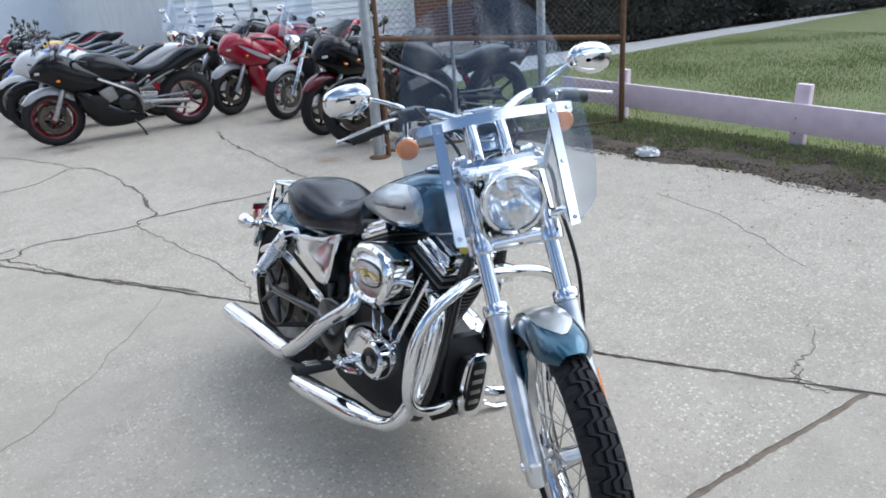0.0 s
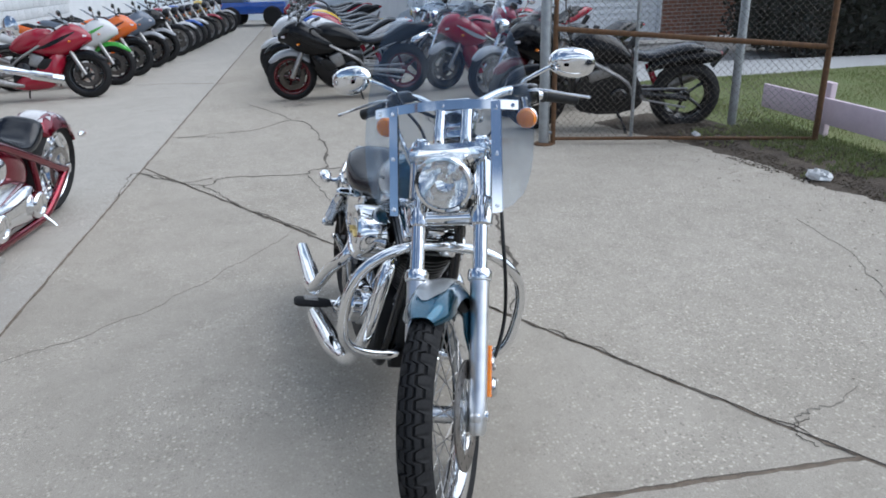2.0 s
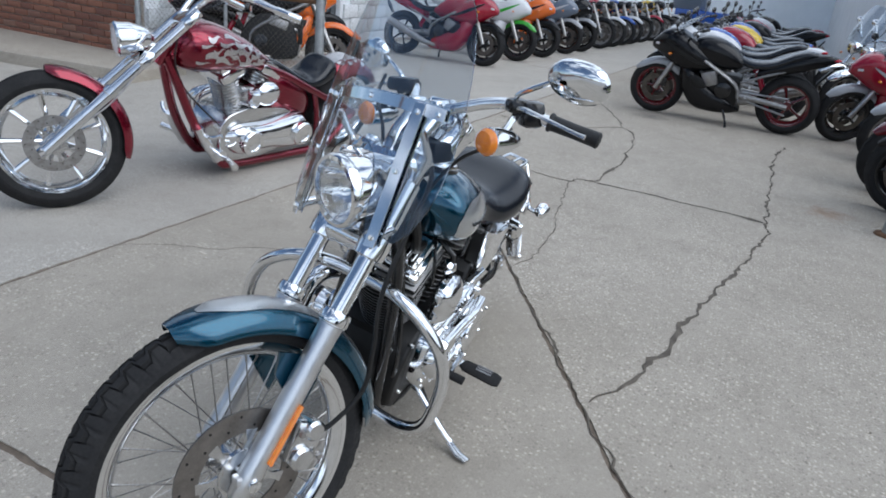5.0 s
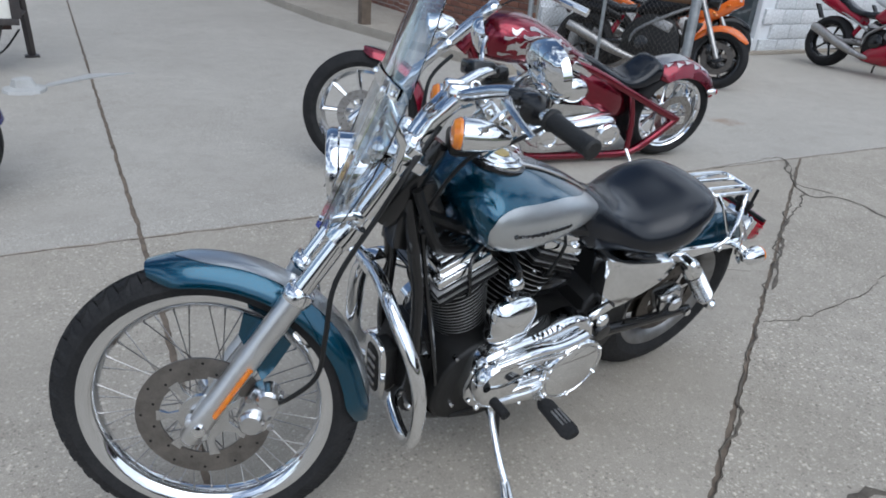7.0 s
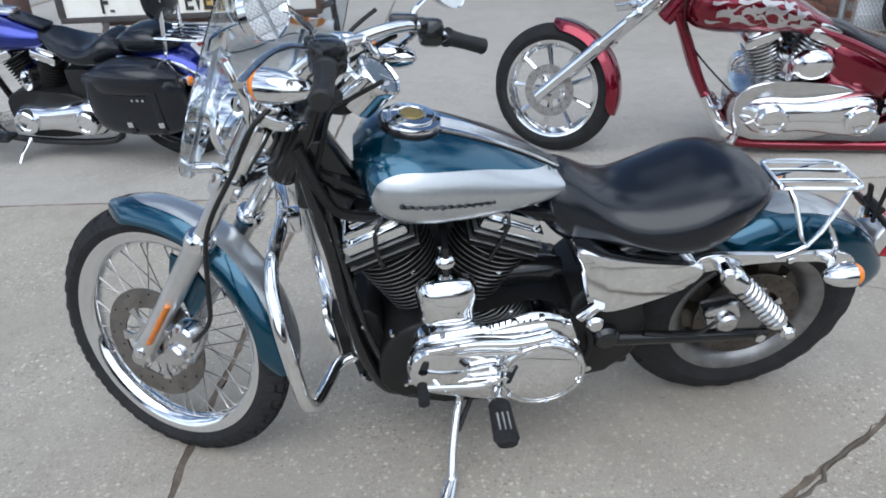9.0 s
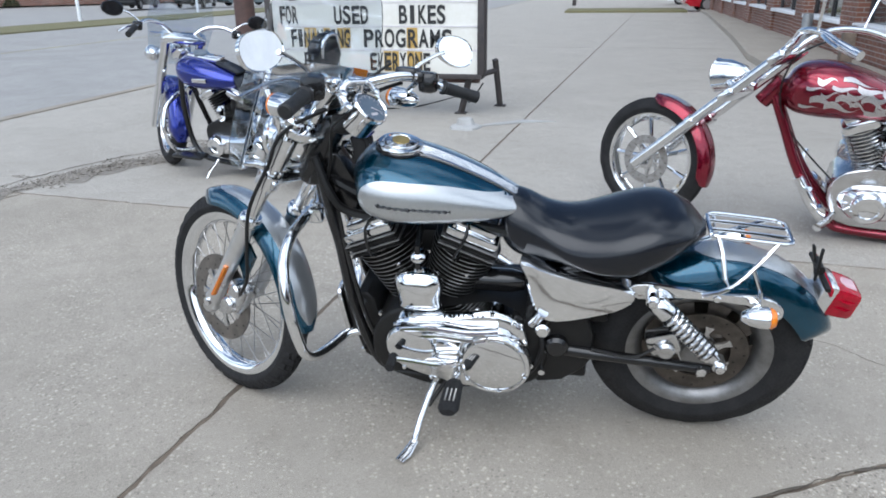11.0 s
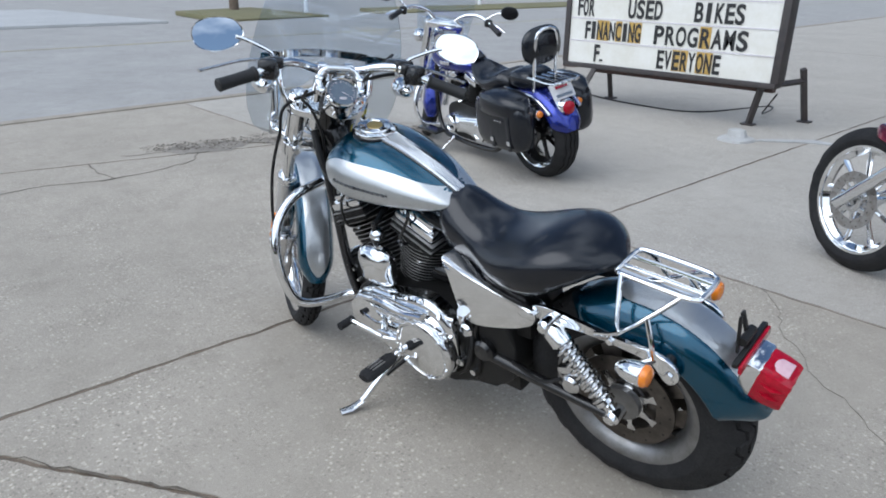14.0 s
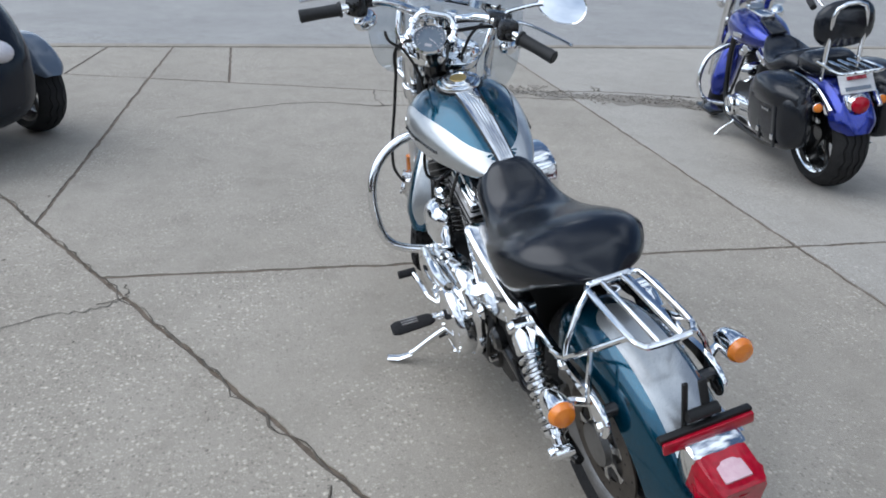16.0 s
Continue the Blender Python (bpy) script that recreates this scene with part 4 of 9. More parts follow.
setting("shop_walk", prism(B(), [(-3.22, -4.45), (-2.45, -4.4), (-1.85, -8), (-1.75, -11.7), (-2.05, -16), (-2.75, -30), (-3.0, -47), (-3.5, -47), (-3.22, -8)], -0.05, 0.11, 0.012, "xy"), CONCRETE, "raised grey concrete walk along the shopfront", "walkway")
setting("wood_post", box(B(), (-2.1, -7.1, 0.4), (0.13, 0.13, 0.86), 0.01), WOODBEAM, "weathered wooden bollard by the shop walk", "bollard")
setting("planter_post", lathe(B(), [(0.09, 0), (0.1, 0.5), (0.09, 0.62), (0.02, 0.64)], (-2.95, -13.2, 0.1), (0, 0, 1), 14), GALV, "grey cylindrical bollard by the shop", "bollard")
# yard walls at the back
setting("wall_back", prism(B(), [(-24.5, -5.4), (-24.5, 3.2), (-24.9, 3.2), (-24.9, -5.4)], 0, 4.5, 0, "xy"), PALEWALL, "pale painted wall at the end of the yard", "wall")
siding = thing("siding_wall", Matrix(), "white clapboard shed wall behind the parked motorcycles", "wall", kind="structure")
part("wall_core", prism(B(), [(-10.76, 2.5), (-10.76, 7.4), (-24.5, 7.4), (-24.5, 2.5)], 0, 4.2, 0, "xy"), WHITE, siding)
sl = None
for k in range(24):
    mt = Matrix.Translation((-10.75, 4.95, 0.06 + k * 0.125))
    if sl is None:
        bm = rings(B(), [[V(0.0, yy, 0.0), V(0.028, yy, 0.0), V(0.008, yy, 0.124), V(0.0, yy, 0.124)] for yy in (-2.45, 2.45)])
        sl = part("clapboard", bm, WHITE, siding, m=mt)
    else:
        same_mesh("clapboard", sl, siding, mt)
for yy in (2.52, 7.38, 4.0):
    part("corner_board", box(B(), (-10.72, yy, 2.1), (0.05, 0.1, 4.2), 0.004), WHITE, siding)
setting("wall_yard_north", prism(B(), [(-10.9, 7.4), (-10.9, 32), (-11.2, 32), (-11.2, 7.4)], 0, 3.4, 0, "xy"), FARBRICK, "brick house wall hidden behind the hedge", "wall")

# ---- paper on the lot ----
bm = ball(B(), (0, 0, 0), 1.0, 14)
for v in bm.verts:
    k = 1 + 0.5 * noise.noise(v.co * 2.3) + 0.25 * noise.noise(v.co * 6)
    v.co = V(v.co.x * 0.085 * k, v.co.y * 0.05 * k, max(-0.02, v.co.z * 0.05 * k) + 0.02)
tagged(part("paper_litter", bm, LITTER, None, m=pose(-1.0, 3.37, 0.014, 0, 0, 20), angle=15), "crumpled white paper lying on the verge", "litter")
bm = ball(B(), (0, 0, 0), 1.0, 10)
for v in bm.verts:
    k = 1 + 0.5 * noise.noise(v.co * 2.9 + V(4, 0, 0))
    v.co = V(v.co.x * 0.05 * k, v.co.y * 0.035 * k, max(-0.01, v.co.z * 0.025 * k) + 0.012)
tagged(part("paper_litter", bm, LITTER, None, m=pose(-2.42, 3.28, 0.03), angle=15), "small scrap of white paper by the gate", "litter")

# ---- letter sign ----
sign = thing("letter_sign", Matrix(), "white portable letter board sign in a black steel frame", "sign")
SX0, SX1, SY, SZ0, SZ1 = 4.05, 1.79, -5.26, 0.44, 1.38
part("face", box(B(), ((SX0 + SX1) / 2, SY, (SZ0 + SZ1) / 2), (SX0 - SX1, 0.12, SZ1 - SZ0), 0.0), SIGNFACE, sign, "off-white translucent sign face")
for c, s in ((((SX0 + SX1) / 2, SY, SZ1 + 0.07), (SX0 - SX1 + 0.14, 0.2, 0.14)), (((SX0 + SX1) / 2, SY, SZ0 - 0.025), (SX0 - SX1 + 0.1, 0.17, 0.05)), ((SX0 + 0.03, SY, (SZ0 + SZ1) / 2), (0.06, 0.17, SZ1 - SZ0)), ((SX1 - 0.035, SY, (SZ0 + SZ1) / 2), (0.07, 0.17, SZ1 - SZ0))):
    part("frame_rail", box(B(), c, s, 0.004), DARKFRAME, sign)
for k in range(1, 4):
    part("letter_track", box(B(), ((SX0 + SX1) / 2, SY + 0.063, SZ0 + (SZ1 - SZ0) * k / 4), (SX0 - SX1, 0.008, 0.012), 0.0), CLEARLENS, sign)
part("base_beam", box(B(), (2.8, SY - 0.1, 0.37), (2.0, 0.07, 0.07), 0.006), BROWNPOLE, sign, "rust-brown steel base beam")
for foot, top in (((2.01, -5.4, 0.0), (1.87, SY + 0.02, 0.46)), ((1.68, -5.97, 0.0), (1.7, -5.72, 0.54)), ((3.78, -5.73, 0.0), (3.72, -5.5, 0.52)), ((3.8, -5.02, 0.0), (3.68, SY + 0.02, 0.46))):
    part("leg", tube(B(), [foot, top], 0.034, 4), DARKFRAME, sign, "black square steel leg")
    part("foot_plate", box(B(), (foot[0], foot[1], 0.008), (0.12, 0.1, 0.016), 0.003), DARKFRAME, sign)
for x0, x1 in ((1.87, 1.7), (3.68, 3.72)):
    part("cross_foot", tube(B(), [(x0, SY + 0.04, 0.4), (x1, -5.76, 0.42)], 0.03, 4), DARKFRAME, sign)
for k in range(5):
    part("bulb", ball(B(), (SX0 - 0.28 - k * 0.425, SY + 0.1, SZ1 + 0.06), 0.028, 10), CLEARLENS, sign)
INK = surface("letter_black", (0.012, 0.012, 0.012), (0.03, 0.03, 0.03), 30, 0.4, 0.6)
CARD = surface("letter_card_gold", (0.55, 0.36, 0.1), (0.42, 0.27, 0.07), 20, 0.5)


def letters(text, u0, u1, row, gold=""):
    """One row of changeable letters between two fractions of the face's width."""
    n = len(text)
    for i, ch in enumerate(text):
        if ch == " ":
            continue
        u = u0 + (u1 - u0) * (i + 0.5) / n
        wid = (u1 - u0) / n * (SX0 - SX1)
        x = SX0 - u * (SX0 - SX1)
        pitch = (SZ1 - SZ0) / 4
        z = SZ1 - pitch * row - pitch * 0.87
        cu = bpy.data.curves.new("letter", "FONT")
        cu.body, cu.size, cu.extrude, cu.align_x = ch, 0.249, 0.002, "CENTER"
        cu.offset = 0.006
        tmp = bpy.data.objects.new("tmp", cu)
        me = bpy.data.meshes.new_from_object(tmp)
        bpy.data.objects.remove(tmp)
        xs = [v.co.x for v in me.vertices]
        k = min(1.25, wid * 0.86 / max(max(xs) - min(xs), 0.04))
        me.materials.append(INK)
        o = new("letter", me)
        o.parent = sign
        o.matrix_basis = Matrix.Translation((x, SY + 0.0665, z)) @ Matrix(((-k, 0, 0, 0), (0, 0, 1, 0), (0, 1, 0, 0), (0, 0, 0, 1)))
        if gold and gold[i] == "#":
            part("letter_card", box(B(), (x, SY + 0.0625, z + 0.088), (wid * 0.94, 0.003, 0.203), 0.0), CARD, sign, "gold letter card")


letters("WE", 0.04, 0.13, 0)
letters("PAY", 0.325, 0.47, 0)
letters("CASH", 0.64, 0.86, 0)
letters("FOR", 0.035, 0.13, 1)
letters("USED", 0.31, 0.485, 1)
letters("BIKES", 0.63, 0.855, 1)
letters("FINANCING", 0.085, 0.39, 2, "  ##  #  ".replace(" ", ".").replace("..##..#..", "..##.#.##"))
letters("PROGRAMS", 0.45, 0.885, 2, "....#...")
letters("F", 0.145, 0.18, 3)
letters("EVERYONE", 0.48, 0.78, 3, "..##.##.")
part("letter_bar", box(B(), (SX0 - 0.19 * (SX0 - SX1), SY + 0.066, SZ0 + 0.045), (0.04, 0.004, 0.02), 0.0), INK, sign)
cable = tube(B(), [(1.75, -5.3, 0.34), (1.95, -5.55, 0.1), (2.27, -6.6, 0.008), (2.64, -5.66, 0.008), (3.23, -5.53, 0.008), (4.1, -5.75, 0.008), (5.1, -6.5, 0.008), (5.9, -7.8, 0.02)], 0.008, 6, n=8)
tagged(part("power_cable", cable, BLACK_MATT), "thin black power cable lying on the concrete", "cable")
bm = lathe(B(), [(0.16, 0), (0.15, 0.02), (0.09, 0.035), (0.06, 0.09), (0.03, 0.1)], (1.79, -4.62, 0), (0, 0, 1), 14)
for v in bm.verts:
    v.co += V(noise.noise(v.co * 9), noise.noise(v.co * 9 + V(5, 0, 0)), 0) * 0.03
tagged(part("concrete_foot", bm, WALK, None, angle=20), "broken pale concrete lump on the lot", "concrete lump")
setting("patch_strip", prism(B(), [(1.68, -4.66), (1.62, -4.8), (1.3, -5.1), (0.95, -5.08), (1.3, -4.95)], 0.0, 0.012, 0.003, "xy"), WALK, "pale smear of spilt concrete", "patch")
setting("utility_pole", lathe(B(), [(0.15, -0.05), (0.15, 3.0), (0.14, 7.0)], (5.92, -8.0, 0), (0, 0, 1), 18), BROWNPOLE, "brown steel pole behind the sign", "pole")
bm, va = B(), []
spine = curve([(3.6, -3.5, 0), (3.95, -2.8, 0), (4.25, -2.1, 0), (4.45, -1.55, 0), (4.6, -1.0, 0), (4.66, -0.7, 0)], 14)
for i, q in enumerate(spine):
    t = (spine[min(i + 1, len(spine) - 1)] - spine[max(i - 1, 0)]).normalized()
    s = V(-t.y, t.x, 0)
    w = 0.16 * min(1, i / 8, (len(spine) - 1 - i) / 8 + 0.05)
    va.append([bm.verts.new(q + s * e * (w * (0.75 + 1.2 * noise.noise(q * 4 + V(0, 0, e)) + 0.5 * noise.noise(q * 17 + V(0, 0, e)))) + V(0, 0, z)) for e, z in ((-1, 0.002), (0.2, 0.006), (1, 0.002))])
for a, b in zip(va, va[1:]):
    for k in range(2):
        bm.faces.new((a[k], a[k + 1], b[k + 1], b[k]))
setting("rubble_strip", bm, concrete("broken_concrete", (0.33, 0.3, 0.26), (0.22, 0.195, 0.165), (0.1, 0.088, 0.075)), "dark broken strip in the concrete", "patch")
GRAVEL = varied("broken_concrete_gravel", [(0.12, 0.105, 0.085), (0.34, 0.31, 0.27), (0.2, 0.175, 0.145), (0.42, 0.39, 0.34)], 0.9, 0.2)
scatter("rubble", 3200, ((3.5, 4.9), (-3.6, -0.6)), 0.022, GRAVEL, "gravel and dirt in the broken strip", "rubble", 0.006, 0.28, 12, lambda x, y: abs(x - (4.75 + 0.36 * (y + 0.8))) < 0.12 + 0.5 * abs(noise.noise(V(x * 5, y * 5, 2))) ** 1.5)

# ---- the teal and silver cruiser ----
LEAN, HEAD, STEER = 12.6, 3.258, 32.33
BIKE_AT = Matrix.Translation((0.001, 0.01, 0.004)) @ Matrix.Rotation(radians(HEAD), 4, "Z") @ Matrix.Rotation(radians(-LEAN), 4, "X")
PIVOT, AXIS = V(1.653, 0, 0), V(-0.5, 0, 0.8660254)
TURNED = Matrix.Translation(PIVOT) @ Matrix.Rotation(radians(-STEER), 4, AXIS) @ Matrix.Translation(-PIVOT)
FRONT, REAR = V(1.545, 0, 0.343), V(0.03, 0, 0.3)
HUB = V(0.055, -0.004, 0.315)
LEG_U = V(-0.535, 0, 0.845).normalized()


def leg(s, y=0.0, fwd=0.0):
    """A point on the fork, s metres up from the axle."""
    return V(1.553, y, 0.335) + LEG_U * s + V(0.845, 0, 0.535) * fwd


TANK_TOP = [(0.56, 0.77), (0.6, 0.796), (0.66, 0.83), (0.74, 0.868), (0.82, 0.899), (0.9, 0.919), (0.96, 0.921), (1.0, 0.906), (1.03, 0.878)]
TANK_BOT = [(0.56, 0.758), (0.62, 0.742), (0.7, 0.735), (0.83, 0.728), (0.93, 0.735), (0.99, 0.765), (1.03, 0.835)]
TANK_HALF = [(0.56, 0.045), (0.6, 0.075), (0.68, 0.112), (0.78, 0.142), (0.88, 0.16), (0.95, 0.158), (1.0, 0.135), (1.03, 0.06)]


def tank_y(x, z):
    """Half width of the tank at a place of its side."""
    top, bot, half = spline(x, TANK_TOP), spline(x, TANK_BOT), spline(x, TANK_HALF)
    mid = bot + (top - bot) * 0.42
    k = (z - mid) / (top - mid) if z > mid else (mid - z) / (mid - bot)
    k = min(max(k, 0), 1)
    return half * (1 - k ** (2.3 if z > mid else 3.4)) ** (1 / 2.1)


def tank_body():
    bm = B()
    loops = []
    for i in range(41):
        x = 0.56 + 0.47 * (0.5 - 0.5 * math.cos(math.pi * i / 40))
        top, bot, half = spline(x, TANK_TOP), spline(x, TANK_BOT), max(spline(x, TANK_HALF), 0.004)
        mid = bot + (top - bot) * 0.42
        ring = []
        for j in range(40):
            a = 2 * math.pi * j / 40
            cs, sn = math.cos(a), math.sin(a)
            if sn >= 0:
                z, y = mid + (top - mid) * abs(sn) ** (2 / 2.3), half * (1 if cs > 0 else -1) * abs(cs) ** (2 / 2.1)
            else:
                z, y = mid - (mid - bot) * abs(sn) ** (2 / 3.4), half * (1 if cs > 0 else -1) * abs(cs) ** (2 / 2.6)
            ring.append(V(x, y, z))
        loops.append(ring)
    return rings(bm, loops)


PANEL_UP = [(0.578, 0.775), (0.6, 0.797), (0.674, 0.826), (0.776, 0.857), (0.895, 0.876), (0.945, 0.877), (0.985, 0.86), (1.0, 0.828)]
PANEL_LO = [(0.578, 0.772), (0.6, 0.762), (0.676, 0.752), (0.829, 0.744), (0.92, 0.748), (0.965, 0.762), (0.99, 0.79), (1.0, 0.822)]


def tank_panel(side):
    bm, rows = B(), []
    for i in range(37):
        x = 0.578 + 0.42 * (0.5 - 0.5 * math.cos(math.pi * i / 36))
        lo, up = spline(x, PANEL_LO), spline(x, PANEL_UP)
        rows.append([bm.verts.new((x, side * (tank_y(x, lo + (up - lo) * j / 10) + 0.0022), lo + (up - lo) * j / 10)) for j in range(11)])
    for a, b in zip(rows, rows[1:]):
        for j in range(10):
            bm.faces.new((a[j], a[j + 1], b[j + 1], b[j]))
    return bm


def seat_shell(grow=0.0):
    """Solo saddle: narrow nose, wide dished pan, raised rear lip."""
    half = [(0.085, 0.03), (0.12, 0.092), (0.19, 0.142), (0.29, 0.163), (0.4, 0.145), (0.5, 0.106), (0.58, 0.092), (0.612, 0.078), (0.628, 0.05)]
    mid = [(0.085, 0.722), (0.13, 0.757), (0.2, 0.777), (0.26, 0.772), (0.34, 0.748), (0.42, 0.732), (0.5, 0.748), (0.56, 0.785), (0.6, 0.796), (0.628, 0.78)]
    edge = [(0.085, 0.714), (0.13, 0.74), (0.2, 0.75), (0.28, 0.732), (0.36, 0.706), (0.44, 0.695), (0.52, 0.722), (0.628, 0.756)]
    base = [(0.085, 0.708), (0.12, 0.7), (0.18, 0.672), (0.26, 0.632), (0.35, 0.622), (0.44, 0.632), (0.52, 0.636), (0.58, 0.645), (0.628, 0.68)]
    loops = []
    for i in range(39):
        x = 0.085 + 0.543 * (0.5 - 0.5 * math.cos(math.pi * i / 38))
        h, zm, ze, zb = spline(x, half) + grow, spline(x, mid), spline(x, edge), spline(x, base)
        ring = []
        for j in range(15):
            s = -1 + 2 * j / 14
            ring.append(V(x, h * s, zm + (ze - zm) * abs(s) ** 2.6 - 0.012 * abs(s) ** 9))
        for k in range(1, 5):
            ring.append(V(x, h * (1 + 0.05 * math.sin(math.pi * k / 5)) * (1 - 0.06 * k / 4), ze - 0.012 + (zb - ze + 0.012) * k / 5))
        for j in range(7):
            ring.append(V(x, h * 0.9 * (1 - 2 * j / 6), zb))
        for k in range(4, 0, -1):
            ring.append(V(x, -h * (1 + 0.05 * math.sin(math.pi * k / 5)) * (1 - 0.06 * k / 4), ze - 0.012 + (zb - ze + 0.012) * k / 5))
        loops.append(ring)
    return rings(B(), loops)


def bolt(parent, p, axis, r=0.007, h=0.006, mat=None, xf=None):
    return part("bolt", lathe(B(), [(r, -0.002), (r, h * 0.6), (r * 0.8, h), (r * 0.3, h)], p, axis, 6), mat or CHROME, parent, "", xf)


def bullet(parent, name, c, axis, lens, r=0.031, ln=0.085, xf=None):
    """A bullet turn signal: chrome shell with a coloured lens at its open end."""
    shell = part(name, lathe(B(), [(0.004, -ln), (r * 0.45, -ln * 0.93), (r * 0.8, -ln * 0.65), (r * 0.97, -ln * 0.3), (r, 0), (r * 0.9, 0.003)], c, axis, 20), CHROME, parent, "", xf)
    part("lens", lathe(B(), [(r * 0.93, 0.001), (r * 0.95, 0.008), (r * 0.75, 0.017), (r * 0.3, 0.021), (0.002, 0.0215)], c, axis, 20), lens, shell, "amber ribbed signal lens", xf)
    return shell


def build_bike():
    bike = thing("cruiser_motorcycle", BIKE_AT, "teal and silver cruiser with windscreen, leaning on its side stand", "motorcycle")
    T = TURNED

    # front wheel, fork, mudguard
    spoke_wheel(bike, "front_wheel", FRONT, 0.343, 0.086, 0.279, T, 40, 0.042, 0.052, 4, CHROME, "chrome wire-spoked front wheel")
    brake_disc(bike, FRONT, 0.146, 0.095, 0.06, T)
    part("axle", lathe(B(), [(0.008, -0.12), (0.014, -0.12), (0.014, -0.105), (0.009, -0.105), (0.009, 0.105), (0.014, 0.105), (0.014, 0.121), (0.006, 0.124)], FRONT, (0, 1, 0), 12), CHROME, bike, "", T)
    for y in (0.09, -0.09):
        bm = tube(B(), [leg(s, y) for s in (-0.04, -0.03, 0.03, 0.06, 0.34, 0.37, 0.372, 0.395, 0.4)], [0.016, 0.024, 0.027, 0.0255, 0.0265, 0.0275, 0.032, 0.032, 0.024], 18)
        box(bm, leg(0.0, y, -0.0), (0.05, 0.03, 0.055), 0.008)
        slider = part("fork_slider", bm, FORK, bike, "polished fork leg", T)
        part("fork_collar", lathe(B(), [(0.0325, 0), (0.034, 0.004), (0.034, 0.02), (0.031, 0.028), (0.022, 0.03)], leg(0.374, y), LEG_U, 20), CHROME, slider, "", T)
        part("fork_tube", tube(B(), [leg(0.39, y), leg(0.765, y)], 0.0205, 18), CHROME, bike, "chrome fork tube", T)
        part("fork_clamp", lathe(B(), [(0.022, -0.028), (0.034, -0.024), (0.036, 0), (0.034, 0.024), (0.022, 0.028)], leg(0.556, y), LEG_U, 20), CHROME, bike, "", T)
        part("fork_cap", lathe(B(), [(0.022, -0.012), (0.033, -0.01), (0.034, 0.01), (0.024, 0.016), (0.02, 0.026), (0.008, 0.03)], leg(0.765, y), LEG_U, 18), CHROME, bike, "", T)
        part("fork_cover", lathe(B(), [(0.029, -0.05), (0.031, -0.05), (0.031, 0.055), (0.029, 0.055)], leg(0.66, y), LEG_U, 18), CHROME, bike, "", T)
        for s in (0.2, 0.26):
            bolt(bike, leg(s, y * 0.82), (0, -1 if y > 0 else 1, 0), 0.006, 0.012, None, T)
    bm = B()
    tube(bm, [leg(0.556, -0.09), leg(0.556, 0.09)], 0.024, 14)
    part("lower_fork_yoke", bm, CHROME, bike, "", T)
    bm = prism(B(), rounded([(-0.045, -0.11), (0.03, -0.12), (0.045, -0.09), (0.05, 0), (0.045, 0.09), (0.03, 0.12), (-0.045, 0.11), (-0.07, 0)], 3), -0.012, 0.012, 0.004, "xy")
    part("upper_fork_yoke", bm, CHROME, bike, "", T @ Matrix.Translation(leg(0.748)) @ Matrix.Rotation(radians(-32), 4, "Y"))
    part("steering_head", tube(B(), [PIVOT + AXIS * s for s in (0.93, 0.95, 1.12, 1.14)], [0.03, 0.038, 0.038, 0.03], 16), BLACK, bike)
    fender = part("front_mudguard", fender_mesh(B(), FRONT, 0.363, 70, 184, 0.066, 0.05), TEAL, bike, "teal front mudguard with silver crown", T)
    part("crown_panel", fender_stripe(B(), FRONT, 0.363, 80, 180, 0.066, 0.05, 0.042), SILVER, fender, "silver painted band", T)
    for y in (0.06, -0.06):
        bm = prism(B(), [(1.395, 0.47), (1.42, 0.44), (1.47, 0.55), (1.46, 0.6), (1.40, 0.58), (1.36, 0.53)], y - 0.003 if y > 0 else y - 0.005, y + 0.005 if y > 0 else y + 0.003)
        part("mudguard_bracket", bm, TEAL, fender, "", T)
    bm = B()
    box(bm, (1.42, 0.085, 0.39), (0.075, 0.05, 0.1), 0.014, Matrix.Rotation(radians(-25), 4, "Y"))
    lathe(bm, [(0.028, -0.02), (0.028, 0.03), (0.022, 0.037), (0.01, 0.038)], (1.435, 0.09, 0.365), (0, 1, 0), 18)
    lathe(bm, [(0.024, -0.02), (0.024, 0.026), (0.018, 0.032)], (1.402, 0.09, 0.42), (0, 1, 0), 18)
    cal = part("brake_caliper", bm, ALU, bike, "polished brake caliper", T)
    for p in ((1.44, 0.125, 0.43), (1.395, 0.12, 0.36)):
        bolt(cal, p, (0, 1, 0), 0.008, 0.006, STEEL, T)
    bm = tube(B(), [leg(0.06, 0.112, -0.012), leg(0.196, 0.112, -0.012)], 0.0135, 8, flat=0.5)
    part("reflector", bm, AMBER, bike, "amber side reflector", T)
    bm = tube(B(), [(1.395, 0.1, 0.405), (1.36, 0.12, 0.43), (1.3, 0.14, 0.5), (1.285, 0.15, 0.6), (1.27, 0.15, 0.72), (1.2, 0.14, 0.85), (1.13, 0.12, 0.97), (1.02, -0.1, 1.07), (1.0, -0.17, 1.09)], 0.0055, 7, n=6)
    part("brake_hose", bm, BLACK_MATT, bike, "", T)

    # headlamp
    ax = V(1, 0, -0.06).normalized()
    lamp = part("headlamp", lathe(B(), [(0.012, -0.12), (0.04, -0.112), (0.062, -0.09), (0.074, -0.05), (0.077, -0.01), (0.082, -0.006), (0.083, 0.008), (0.079, 0.016), (0.071, 0.018), (0.07, 0.004)], (1.284, 0, 0.911), ax, 36, caps=False), CHROME, bike, "chrome headlamp shell", T)
    part("reflector_bowl", lathe(B(), [(0.07, 0.004), (0.055, -0.03), (0.03, -0.055), (0.012, -0.06), (0.0115, -0.04), (0.002, -0.038)], (1.284, 0, 0.911), ax, 32, caps=False), BRIGHT, lamp, "", T)
